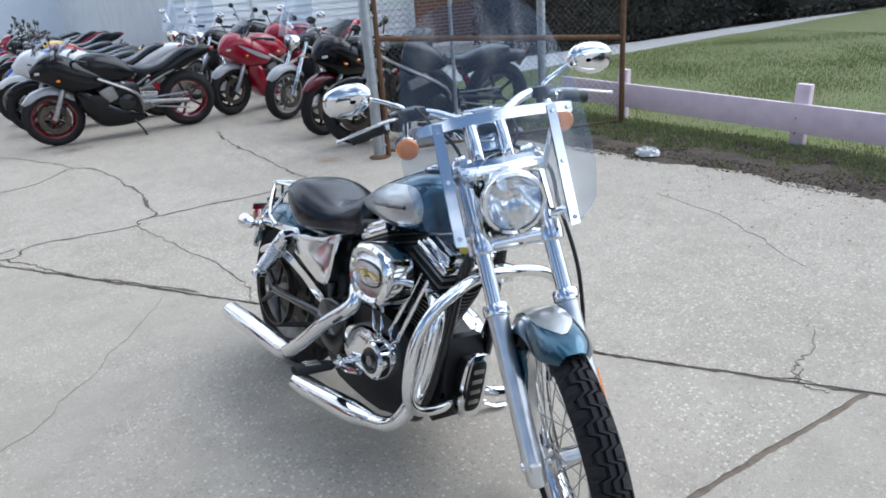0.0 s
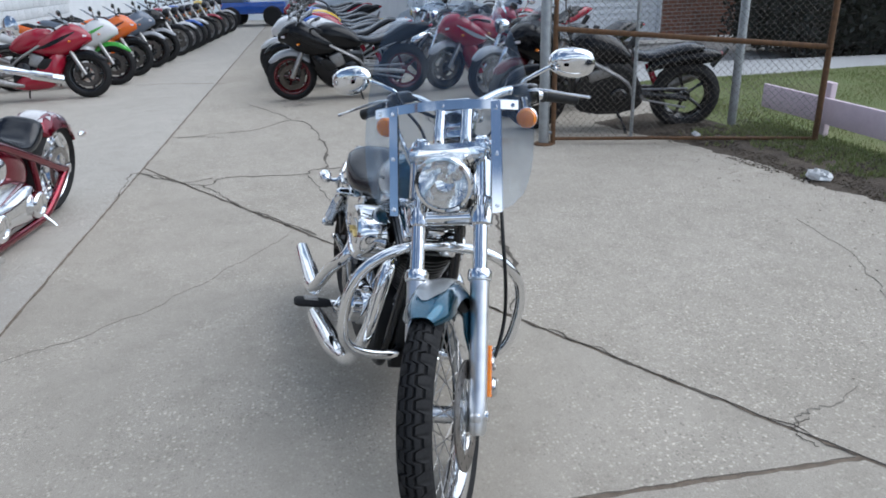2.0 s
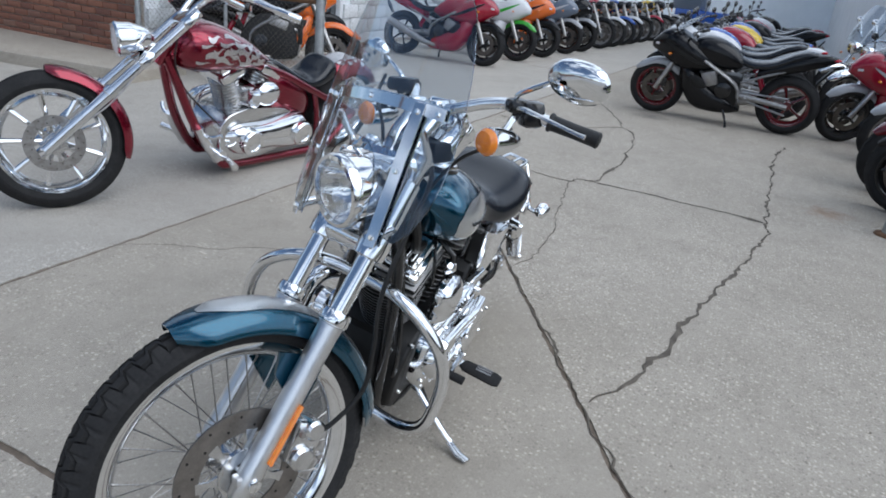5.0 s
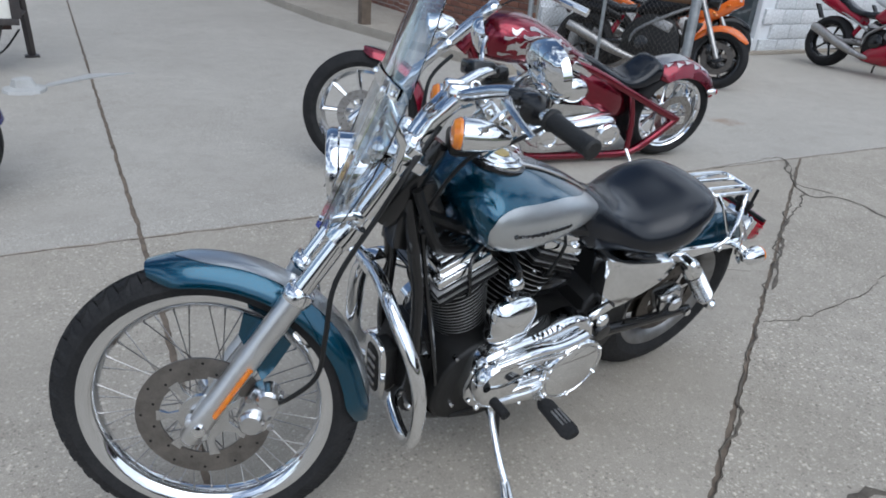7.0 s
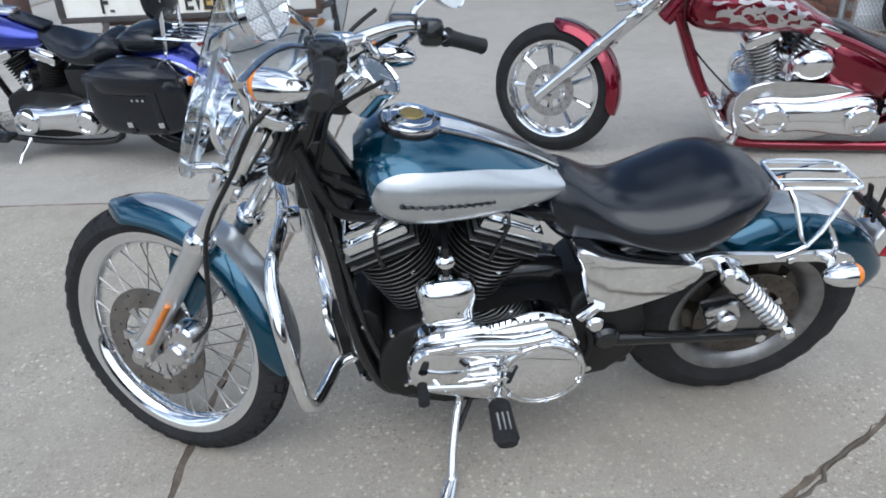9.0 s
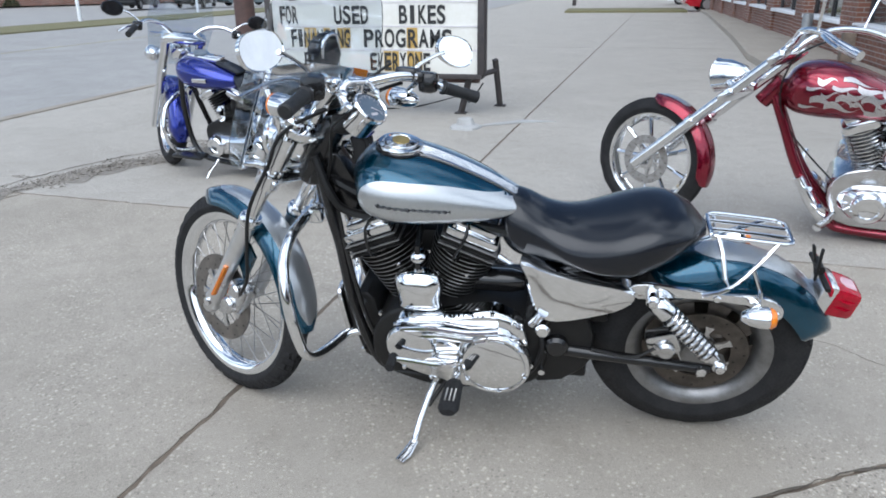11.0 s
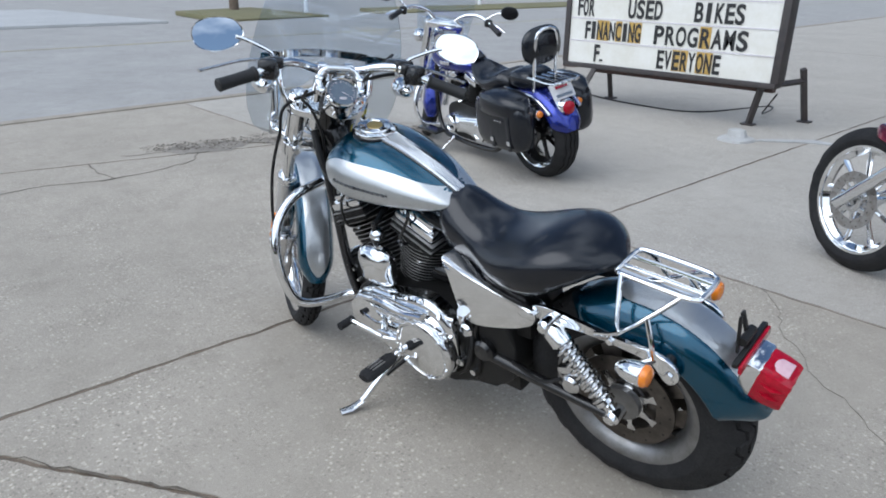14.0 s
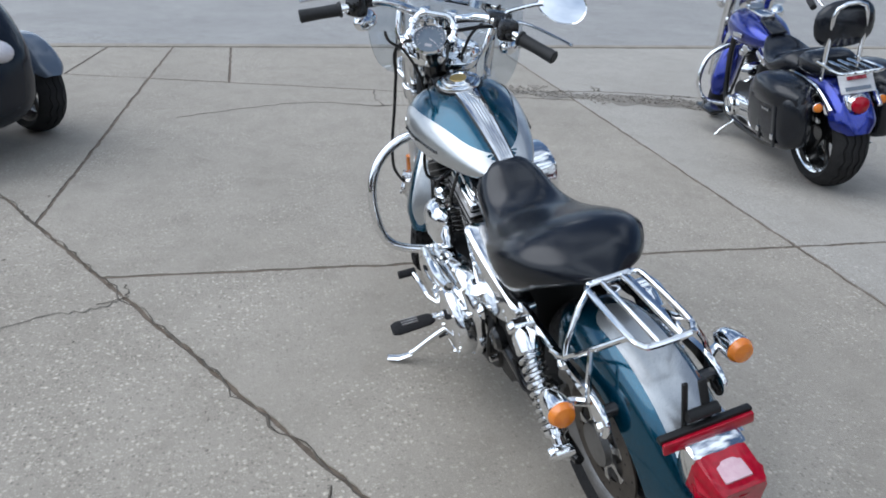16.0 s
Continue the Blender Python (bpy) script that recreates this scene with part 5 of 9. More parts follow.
    bm = lathe(B(), [(0.0705, 0.008), (0.06, 0.016), (0.035, 0.021), (0.002, 0.023), (0.002, 0.02), (0.035, 0.018), (0.06, 0.013), (0.0705, 0.005)], (1.284, 0, 0.911), ax, 32, caps=False)
    for k in range(-6, 7):
        y = k * 0.0075
        hh = math.sqrt(max(0.05**2 - y * y, 0)) * 0.9
        if hh > 0.008:
            part("lens_flute", tube(B(), [(1.2985 - abs(y) * 0.06, y, 0.891 - hh * 0.6), (1.299 - abs(y) * 0.06, y, 0.891 + hh * 0.25)], 0.0022, 5), GLASS, lamp, "", T)
    part("lens", bm, GLASS, lamp, "fluted clear glass lens", T)
    bm = B()
    box(bm, (1.2, 0, 0.978), (0.055, 0.19, 0.02), 0.008, Matrix.Rotation(radians(20), 4, "Y"))
    box(bm, (1.16, 0, 0.985), (0.07, 0.05, 0.014), 0.004)
    tube(bm, [(1.215, 0, 0.972), (1.24, 0, 0.97), (1.25, 0, 0.985)], 0.013, 10)
    for y in (0.095, -0.095):
        lathe(bm, [(0.004, -0.014), (0.015, -0.012), (0.015, 0.012), (0.004, 0.014)], (1.203, y, 0.975), (0, 1, 0), 12)
    part("headlamp_bracket", bm, CHROME, bike, "", T)

    # bars, clocks, controls
    bar = [(0.872, 0.345, 1.06), (0.925, 0.238, 1.088), (0.955, 0.175, 1.112), (0.992, 0.12, 1.108), (1.04, 0.062, 1.088), (1.052, 0, 1.084)]
    bar = bar + [(x, -y, z) for x, y, z in reversed(bar[:-1])]
    part("handlebar", tube(B(), bar, 0.0132, 12, n=6), CHROME, bike, "chrome pulled-back handlebar", T)
    for s in (1, -1):
        g0, g1 = V(0.868, s * 0.352, 1.058), V(0.918, s * 0.25, 1.085)
        pts = [g0 + (g1 - g0) * k for k in (0, 0.03, 0.06, 0.5, 0.92, 0.95, 1.0)]
        part("grip", tube(B(), pts, [0.014, 0.0185, 0.0175, 0.0165, 0.0175, 0.021, 0.021], 14), GRIP, bike, "black rubber grip", T)
        bm = B()
        box(bm, (0.938, s * 0.212, 1.097), (0.052, 0.055, 0.058), 0.014, Matrix.Rotation(radians(-s * 25), 4, "Z"))
        box(bm, (0.96, s * 0.19, 1.112), (0.045, 0.05, 0.032), 0.01, Matrix.Rotation(radians(-s * 25), 4, "Z"))
        sw = part("switch_housing", bm, BLACK, bike, "black switch housing", T)
        for p in ((0.912, s * 0.205, 1.106), (0.908, s * 0.218, 1.088), (0.92, s * 0.2, 1.084)):
            part("button", lathe(B(), [(0.006, -0.01), (0.006, 0.004), (0.003, 0.006)], p, (-0.8, -s * 0.2, 0.35), 8), BLACK_MATT, sw, "", T)
        lev = [(0.972, s * 0.2, 1.106), (0.992, s * 0.235, 1.112), (0.998, s * 0.28, 1.106), (0.99, s * 0.335, 1.092), (0.98, s * 0.38, 1.08), (0.976, s * 0.392, 1.077)]
        part("brake_lever" if s < 0 else "clutch_lever", tube(B(), lev, [0.007, 0.0085, 0.0075, 0.0065, 0.0065, 0.009], 9, n=5, flat=0.6), CHROME_WORN, bike, "", T)
        if s < 0:
            bm = box(B(), (0.985, -0.178, 1.118), (0.06, 0.065, 0.034), 0.008, Matrix.Rotation(radians(22), 4, "Z"))
            part("brake_reservoir", bm, BLACK, bike, "", T)
        stem = [(0.968, s * 0.195, 1.112), (0.974, s * 0.2, 1.135), (0.97, s * 0.232, 1.152), (0.962, s * 0.27, 1.168), (0.955, s * 0.296, 1.176)]
        mirror = part("mirror", tube(B(), stem, 0.0058, 8, n=5), CHROME, bike, "chrome stalk mirror", T)
        mm = Matrix.Translation((0.95, s * 0.342, 1.182)) @ Matrix.Rotation(radians(s * 8), 4, "Z") @ Matrix.Rotation(radians(14), 4, "Y") @ Matrix.Rotation(radians(-s * 10), 4, "X")
        edge = [(y * s, z) for y, z in rounded([(-0.068, -0.004), (-0.05, 0.03), (0.0, 0.042), (0.05, 0.034), (0.07, 0.004), (0.058, -0.03), (0.01, -0.046), (-0.045, -0.034)], 4)]
        loops = [[V(-x + 0.004, p[0] * k + (1 - k) * -0.02 * s, p[1] * k) for p in edge] for x, k in ((0.0, 0.94), (0.003, 1.0), (-0.01, 0.98), (-0.02, 0.84), (-0.027, 0.5), (-0.03, 0.12))]
        part("mirror_shell", rings(B(), loops, caps=False), CHROME, mirror, "", T @ mm)
        bm = B()
        bm.faces.new([bm.verts.new((0.0028, p[0] * 0.95, p[1] * 0.95)) for p in edge])
        part("mirror_glass", bm, MIRROR, mirror, "rear-view mirror glass", T @ mm)
        bullet(bike, "front_signal", (1.062, s * 0.214, 1.042), (1, 0, 0.02), AMBER, 0.031, 0.09, T)
        part("signal_arm", tube(B(), [(1.02, s * 0.21, 1.055), (0.99, s * 0.204, 1.08), (0.965, s * 0.198, 1.098)], 0.008, 8), CHROME, bike, "", T)
        cab = [(0.96, s * 0.17, 1.09), (1.02, s * 0.15, 1.05), (1.06, s * 0.1, 1.0), (1.09, s * 0.06, 0.9), (1.12, s * 0.05, 0.78), (1.1, s * 0.07, 0.6), (1.04, s * 0.09, 0.45)]
        part("control_cable", tube(B(), cab, 0.0045, 6, n=5), BLACK_MATT, bike)
    for y in (0.04, -0.04):
        bm = tube(B(), [(1.125, y, 0.985), (1.1, y, 1.03), (1.055, y, 1.075)], [0.02, 0.018, 0.02], 12)
        box(bm, (1.052, y, 1.086), (0.045, 0.03, 0.04), 0.008)
        part("bar_riser", bm, CHROME, bike, "", T)
    bm = B()
    box(bm, (1.07, 0, 1.045), (0.018, 0.075, 0.1), 0.006, Matrix.Rotation(radians(-28), 4, "Y"))
    brk = part("clock_bracket", bm, CHROME, bike, "chrome clock bracket", T)
    bm = lathe(B(), [(0.014, 0), (0.014, 0.004), (0.006, 0.005)], (1.081, 0, 1.06), (0.88, 0, 0.47), 18, flat=1.9)
    part("emblem", bm, BLACK, brk, "", T)
    dx = V(-0.72, 0, 0.69).normalized()
    c0 = V(0.956, 0, 1.034)
    clock = part("speedometer", lathe(B(), [(0.025, -0.075), (0.044, -0.07), (0.046, -0.01), (0.05, -0.004), (0.05, 0.008), (0.046, 0.012), (0.043, 0.007)], c0, dx, 32, caps=False), CHROME, bike, "chrome round speedometer", T)
    part("dial", lathe(B(), [(0.044, 0.004), (0.002, 0.0045)], c0, dx, 32), DIAL, clock, "grey dial with white figures", T)
    bm = B()
    ux, uy, uz = frame_of(dx)
    for k in range(21):
        a = radians(-40 + 260 * k / 20)
        d = -uy * math.cos(a) + (ux if ux.z > 0 else -ux) * math.sin(a)
        tube(bm, [c0 + uz * 0.006 + d * (0.031 if k % 2 == 0 else 0.035), c0 + uz * 0.006 + d * 0.039], 0.0007, 4)
    d = (uy * 0.8 - (ux if ux.z > 0 else -ux) * 0.5).normalized()
    tube(bm, [c0 + uz * 0.0065, c0 + uz * 0.0065 + d * 0.033], [0.0013, 0.0005], 4)
    box(bm, c0 + uz * 0.0055 - (ux if ux.z > 0 else -ux) * 0.02, (0.004, 0.02, 0.007), 0.0)
    part("dial_marks", bm, CLEARLENS, clock, "", T)
    bm = B()
    for sgn in (1, -1):
        tube(bm, [c0 + V(0.02, sgn * 0.05, 0.0), c0 + V(0.035, sgn * 0.062, 0.02), c0 + V(0.05, sgn * 0.05, 0.05), c0 + V(0.052, sgn * 0.03, 0.062)], 0.011, 10, n=4)
        lathe(bm, [(0.012, -0.01), (0.012, 0.008), (0.006, 0.01)], c0 + V(0.022, sgn * 0.06, 0.005), dx, 14)
        lathe(bm, [(0.011, -0.01), (0.011, 0.008), (0.006, 0.01)], c0 + V(0.04, sgn * 0.06, 0.035), dx, 14)
    tube(bm, [c0 + V(0.052, -0.035, 0.062), c0 + V(0.052, 0.035, 0.062)], 0.009, 10)
    part("clock_visor", bm, CHROME, clock, "", T)
    part("ignition_housing", box(B(), (1.03, -0.0, 0.985), (0.06, 0.09, 0.05), 0.012), BLACK_MATT, bike, "", T)

    # windscreen on flat chrome straps
    def sheet(y, z):
        return 1.312 - 0.4 * (z - 0.853) - 0.95 * y * y

    low_edge = [(0.0, 1.03), (0.04, 1.022), (0.07, 0.998), (0.092, 0.955), (0.104, 0.9), (0.112, 0.858), (0.12, 0.842), (0.135, 0.834), (0.16, 0.834), (0.19, 0.845), (0.216, 0.868), (0.234, 0.91), (0.242, 0.96), (0.245, 1.01)]
    top_edge = [(0.0, 1.385), (0.08, 1.379), (0.12, 1.366), (0.158, 1.338), (0.188, 1.292), (0.21, 1.235), (0.228, 1.16), (0.24, 1.09), (0.245, 1.02)]
    ys = [-0.245, -0.242, -0.236, -0.226, -0.216, -0.2, -0.188, -0.17, -0.15, -0.14, -0.13, -0.122, -0.116, -0.108, -0.102, -0.092, -0.08, -0.07, -0.055, -0.04, -0.02, 0.0]
    ys = ys + [-y for y in reversed(ys[:-1])]
    loops = []
    for y in ys:
        a, b = interp(abs(y), low_edge), interp(abs(y), top_edge)
        zs = [a + (b - a) * j / 16 for j in range(17)]
        loops.append([V(sheet(y, z) + 0.0016, y, z) for z in zs] + [V(sheet(y, z) - 0.0016, y, z) for z in reversed(zs)])
    pane = part("windscreen", rings(B(), loops), SCREEN, bike, "clear curved plastic windscreen", T, 50)
    pane.visible_shadow = False

    def strap(pts, wdir, half=0.0125, th=0.0022):
        bm, lp = B(), []
        for p in pts:
            p, w = Vector(p), Vector(wdir) * half
            lp.append([p + w, p - w, p - w + V(-th, 0, 0), p + w + V(-th, 0, 0)])
        return rings(bm, lp)

    for off, mm in ((0.0065, CHROME), (-0.004, CHROME)):
        nm = "front_strap" if off > 0 else "back_strap"
        ys = [-0.205 + 0.41 * i / 12 for i in range(13)]
        part(nm, strap([(sheet(y, 1.114 - 0.017 * (y / 0.2) ** 2) + off, y, 1.114 - 0.017 * (y / 0.2) ** 2) for y in ys], (-0.3, 0, 0.95)), mm, bike, "", T)
        for s in (1, -1):
            zz = [0.83 + 0.285 * i / 6 for i in range(7)]
            part(nm, strap([(sheet(s * 0.145, z) + off * 1.4, s * 0.146, z) for z in zz], (-0.27 * s, 0.96, 0), 0.0135), mm, bike, "", T)
    for s in (1, -1):
        for z in (0.848, 0.98, 1.098):
            bolt(bike, (sheet(s * 0.145, z) + 0.0095, s * 0.147, z), (1, 0, 0.3), 0.006, 0.005, CHROME, T)
        bolt(bike, (sheet(s * 0.192, 1.098) + 0.008, s * 0.192, 1.098), (1, 0, 0.3), 0.006, 0.005, CHROME, T)
        bm = tube(B(), [(1.285, s * 0.147, 0.85), (1.25, s * 0.14, 0.855), (leg(0.6, s * 0.115)).to_tuple()], 0.011, 10)
        part("screen_clamp", bm, CHROME, bike, "", T)
        part("screen_clamp", tube(B(), [(1.19, s * 0.147, 1.06), (1.16, s * 0.14, 1.0), (leg(0.72, s * 0.115)).to_tuple()], 0.009, 10), CHROME, bike, "", T)
    bolt(bike, (sheet(0, 1.114) + 0.007, 0, 1.114), (1, 0, 0.3), 0.006, 0.005, CHROME, T)

    # tank
    tank = part("fuel_tank", tank_body(), TEAL, bike, "glossy teal metallic fuel tank", angle=60)
    for s in (1, -1):
        part("tank_panel", tank_panel(s), SILVER, tank, "silver metallic side panel", angle=60)
        bm = B()
        pts = [V(x, s * (tank_y(x, z) + 0.0025), z) for x, z in ((0.945 - 0.195 * k / 34, 0.819 - 0.024 * k / 34 + 0.0012 * math.sin(k * 1.9)) for k in range(35))]
        tube(bm, pts, [0.0016 + 0.0036 * abs(math.sin(k * 1.13 + 0.4)) * (1.5 if k in (1, 2, 14, 15) else 1.0) for k in range(35)], 6)
        part("badge", bm, BLACK, tank, "dark raised script badge")
    bm = B()
    rows = []
    xs = [0.578 + 0.295 * i / 20 for i in range(21)]
    for x in xs:
        w = 0.019 + 0.012 * (x - 0.578) / 0.29
        z = spline(x, TANK_TOP)
        rows.append([V(x, w * k, z + 0.004 + dz) for k, dz in ((-1, -0.006), (-0.98, 0), (-0.7, 0.001), (0.7, 0.001), (0.98, 0), (1, -0.006))])
    rings(bm, rows)
    strip = part("tank_strip", bm, CHROME, tank, "ribbed chrome centre strip")
    for k in (-2, -1, 0, 1, 2):
        part("rib", tube(B(), [(x, (0.0062 + 0.0025 * (x - 0.58) / 0.29) * k * 1.0, spline(x, TANK_TOP) + 0.0055) for x in xs], 0.0017, 6), CHROME_WORN, strip)
    part("strip_edging", rings(B(), [[V(x, w * (0.024 + 0.012 * (x - 0.575) / 0.29), spline(x, TANK_TOP) + dz) for w, dz in ((-1, -0.008), (-1, 0.0005), (1, 0.0005), (1, -0.008))] for x in [0.572 + 0.3 * i / 20 for i in range(21)]]), BLACK, tank)
    up = V(-0.16, 0, 1).normalized()
    part("cap_surround", lathe(B(), [(0.062, -0.012), (0.063, 0.0), (0.06, 0.005), (0.05, 0.007), (0.049, 0.003)], (0.906, 0, 0.923), up, 36), CHROME, tank, "")
    cap = part("filler_cap", lathe(B(), [(0.047, -0.005), (0.047, 0.007), (0.044, 0.011), (0.03, 0.0135), (0.028, 0.012), (0.002, 0.0125)], (0.906, 0, 0.923), up, 36), CHROME, tank, "chrome filler cap")
    part("cap_emblem", lathe(B(), [(0.024, 0.0128), (0.023, 0.0142), (0.003, 0.0145)], (0.906, 0, 0.923), up, 24), GOLD, cap)
    part("cap_gasket", lathe(B(), [(0.068, -0.013), (0.068, -0.002), (0.06, 0.0)], (0.906, 0, 0.921), up, 36), BLACK, tank)

    # saddle, rear mudguard, rack, lights
    part("saddle", seat_shell(), LEATHER, bike, "black leather solo saddle", angle=70)
    rf = part("rear_mudguard", fender_mesh(B(), REAR, 0.343, 56, 160, 0.098, 0.085, 34), TEAL, bike, "teal rear mudguard with silver crown")
    part("crown_panel", fender_stripe(B(), REAR, 0.343, 78, 156, 0.098, 0.085, 0.05), SILVER, rf, "silver painted band")
    for s in (1, -1):
        poly = rounded([(0.275, 0.582), (0.24, 0.598), (0.15, 0.59), (0.05, 0.58), (-0.03, 0.578), (-0.08, 0.573), (-0.115, 0.55), (-0.121, 0.52), (-0.1, 0.5), (-0.078, 0.515), (-0.06, 0.545), (0.0, 0.555), (0.1, 0.562), (0.2, 0.557), (0.25, 0.548)], 3)
        y0, y1 = s * 0.118, s * 0.13
        st = part("fender_strut", prism(B(), poly, min(y0, y1), max(y0, y1), 0.003), CHROME, bike, "chrome fender strut")
        for p in ((0.21, 0.577), (0.05, 0.568), (-0.1, 0.53)):
            bolt(st, (p[0], s * 0.13, p[1]), (0, s, 0), 0.011, 0.008)
        part("strut_spacer", tube(B(), [(-0.085, s * 0.09, 0.545), (-0.085, s * 0.12, 0.545)], 0.014, 12), BLACK, bike)
        # shock
        a, b = V(0.214, s * 0.15, 0.568), V(0.02, s * 0.162, 0.372)
        d = (b - a).normalized()
        ln = (b - a).length
        sh = part("rear_shock", lathe(B(), [(0.006, 0.0), (0.02, 0.008), (0.028, 0.022), (0.029, 0.06), (0.024, 0.065), (0.015, 0.066), (0.014, ln - 0.05), (0.026, ln - 0.046), (0.026, ln - 0.036), (0.016, ln - 0.028), (0.014, ln)], a, d, 20), CHROME, bike, "chrome rear shock with coil spring")
        fx, fy, _ = frame_of(d)
        helix = [a + d * (0.064 + (ln - 0.113) * i / 108) + fx * 0.0245 * math.cos(2 * math.pi * i / 12) + fy * 0.0245 * math.sin(2 * math.pi * i / 12) for i in range(109)]
        part("spring", tube(B(), helix, 0.0056, 7), CHROME_WORN, sh, "chrome coil spring")
        for p in (a, b):
            part("shock_mount", lathe(B(), [(0.006, -0.024), (0.019, -0.022), (0.019, 0.018), (0.014, 0.022), (0.012, 0.03), (0.004, 0.032)], p, (0, s, 0), 16), CHROME, sh)
        bullet(bike, "rear_signal", (-0.066, s * 0.192, 0.562), (-1, 0, 0), AMBER, 0.029, 0.068)
        part("signal_arm", tube(B(), [(-0.03, s * 0.185, 0.557), (-0.035, s * 0.16, 0.553), (-0.06, s * 0.125, 0.555)], 0.009, 8), CHROME, bike)
    loop = [(0.073, 0.052, 0.714), (0.076, 0.04, 0.717), (0.076, -0.04, 0.717), (0.073, -0.052, 0.714), (0.05, -0.06, 0.716), (-0.085, -0.06, 0.704), (-0.118, -0.052, 0.7), (-0.128, -0.036, 0.699), (-0.128, 0.036, 0.699), (-0.118, 0.052, 0.7), (-0.085, 0.06, 0.704), (0.05, 0.06, 0.716)]
    rack = part("luggage_rack", tube(B(), loop, 0.0065, 9, closed=True, n=4), CHROME, bike, "chrome tubular luggage rack")
    for y in (0.022, -0.022):
        part("rack_bar", tube(B(), [(0.076, y, 0.716), (0.0, y, 0.711), (-0.127, y, 0.699)], 0.0055, 8, n=4), CHROME, rack)
    for s in (1, -1):
        part("rack_stay", tube(B(), [(0.06, s * 0.059, 0.716), (0.05, s * 0.085, 0.69), (0.036, s * 0.122, 0.625), (0.026, s * 0.133, 0.604), (-0.01, s * 0.118, 0.632), (-0.06, s * 0.085, 0.675), (-0.09, s * 0.06, 0.702)], 0.0062, 9), CHROME, rack)
        part("rack_stay", tube(B(), [(0.09, s * 0.134, 0.578), (0.05, s * 0.134, 0.59), (0.026, s * 0.133, 0.604)], 0.0062, 8), CHROME, rack)
        part("rack_stay", tube(B(), [(-0.03, s * 0.105, 0.65), (-0.052, s * 0.125, 0.6), (-0.06, s * 0.132, 0.56)], 0.0062, 8), CHROME, rack)
    # tail lamp
    tm = Matrix.Translation((-0.252, 0, 0.523)) @ Matrix.Rotation(radians(-14), 4, "Y") @ Matrix.Diagonal((0.84, 0.93, 0.88, 1))
    bm = box(B(), (0.012, 0, 0.0), (0.05, 0.116, 0.11), 0.012)
    tl = part("tail_lamp", bm, CHROME, bike, "red tail lamp in a chrome base", tm)
    lp = [[V(x, y * k, z * k2 + dz) for y, z in rounded([(-0.052, -0.048), (0, -0.052), (0.052, -0.048), (0.056, 0), (0.05, 0.048), (0, 0.051), (-0.05, 0.048), (-0.056, 0)], 3)] for x, k, k2, dz in ((-0.008, 1, 1, 0), (-0.05, 0.985, 0.97, -0.001), (-0.082, 0.93, 0.9, -0.003), (-0.09, 0.86, 0.83, -0.004))]
    part("lens", rings(B(), lp), REDLENS, tl, "red lens", tm)
    part("clear_window", box(B(), (-0.05, 0.002, 0.0475), (0.046, 0.054, 0.006), 0.002), surface("pink_white_window", (0.7, 0.5, 0.53), (0.58, 0.36, 0.4), 60, 0.15, 0.25, coat=0.4), tl, "", tm)
    for q in (-0.012, 0.016):
        part("lens_rib", prism(B(), rounded([(-0.084, -0.0515), (-0.084, 0.0515), (-0.02, 0.0565), (-0.02, -0.0565)], 2), q - 0.0015, q + 0.0015, 0, "xy"), REDLENS, tl, "", tm)
    bm = B()
    box(bm, (-0.212, -0.012, 0.612), (0.007, 0.016, 0.1), 0.002, Matrix.Rotation(radians(14), 4, "Y"))
    box(bm, (-0.21, 0.028, 0.625), (0.007, 0.01, 0.1), 0.002)
    tube(bm, [(-0.219, -0.03, 0.608), (-0.219, 0.03, 0.608)], 0.011, 12)
    box(bm, (-0.227, 0, 0.587), (0.014, 0.18, 0.012), 0.003)
    lb = part("plate_bracket", bm, BLACK_MATT, bike, "black empty number plate bracket")
    part("reflector_bar", box(B(), (-0.238, 0, 0.576), (0.008, 0.175, 0.022), 0.002), REDLENS, lb, "red reflector strip")

    # rear wheel
    bm = B()
    rim = 0.2
    torus_band(bm, [(rim + 0.01, -0.06), (rim + 0.006, -0.052), (rim - 0.014, -0.045), (rim - 0.03, -0.02), (rim - 0.03, 0.02), (rim - 0.014, 0.045), (rim + 0.006, 0.052), (rim + 0.01, 0.06), (rim - 0.004, 0.06), (rim - 0.024, 0.047), (rim - 0.045, 0.02), (rim - 0.045, -0.02), (rim - 0.024, -0.047), (rim - 0.004, -0.06)], HUB, 64)
    rw = part("rear_wheel", bm, WHEELGREY, bike, "slotted grey disc rear wheel")
    bm = B()
    loops = []
    for i in range(72):
        a = 2 * math.pi * i / 72
        loops.append([HUB + V(r * math.cos(a), y, r * math.sin(a)) for r, y in ((0.158, 0.02), (0.12, 0.034), (0.05, 0.04), (0.05, -0.04), (0.12, -0.034), (0.158, -0.02))])
    vs = [[bm.verts.new(p) for p in ring] for ring in loops]
    for i in range(72):
        a, b = vs[i], vs[(i + 1) % 72]
        slot = i % 8 in (0, 1, 2)
        for j in range(6):
            if slot and j in (0, 4):
                continue
            bm.faces.new((a[j], a[(j + 1) % 6], b[(j + 1) % 6], b[j]))
    part("wheel_centre", bm, DISC_DARK, rw)
    part("tyre", tyre_mesh(B(), HUB, 0.318, 0.152, rim, 5, 220, 0.008, 22), RUBBER, rw, "wide black rubber tyre")
    part("hub", lathe(B(), [(0.02, -0.07), (0.05, -0.07), (0.055, -0.04), (0.055, 0.04), (0.05, 0.075), (0.02, 0.075)], HUB, (0, 1, 0), 24), WHEELGREY, rw)
    brake_disc(bike, HUB, 0.14, 0.09, 0.055, None, DISC_DARK)
    bm = B()
    box(bm, (0.165, 0.105, 0.39), (0.09, 0.05, 0.075), 0.014, Matrix.Rotation(radians(20), 4, "Y"))
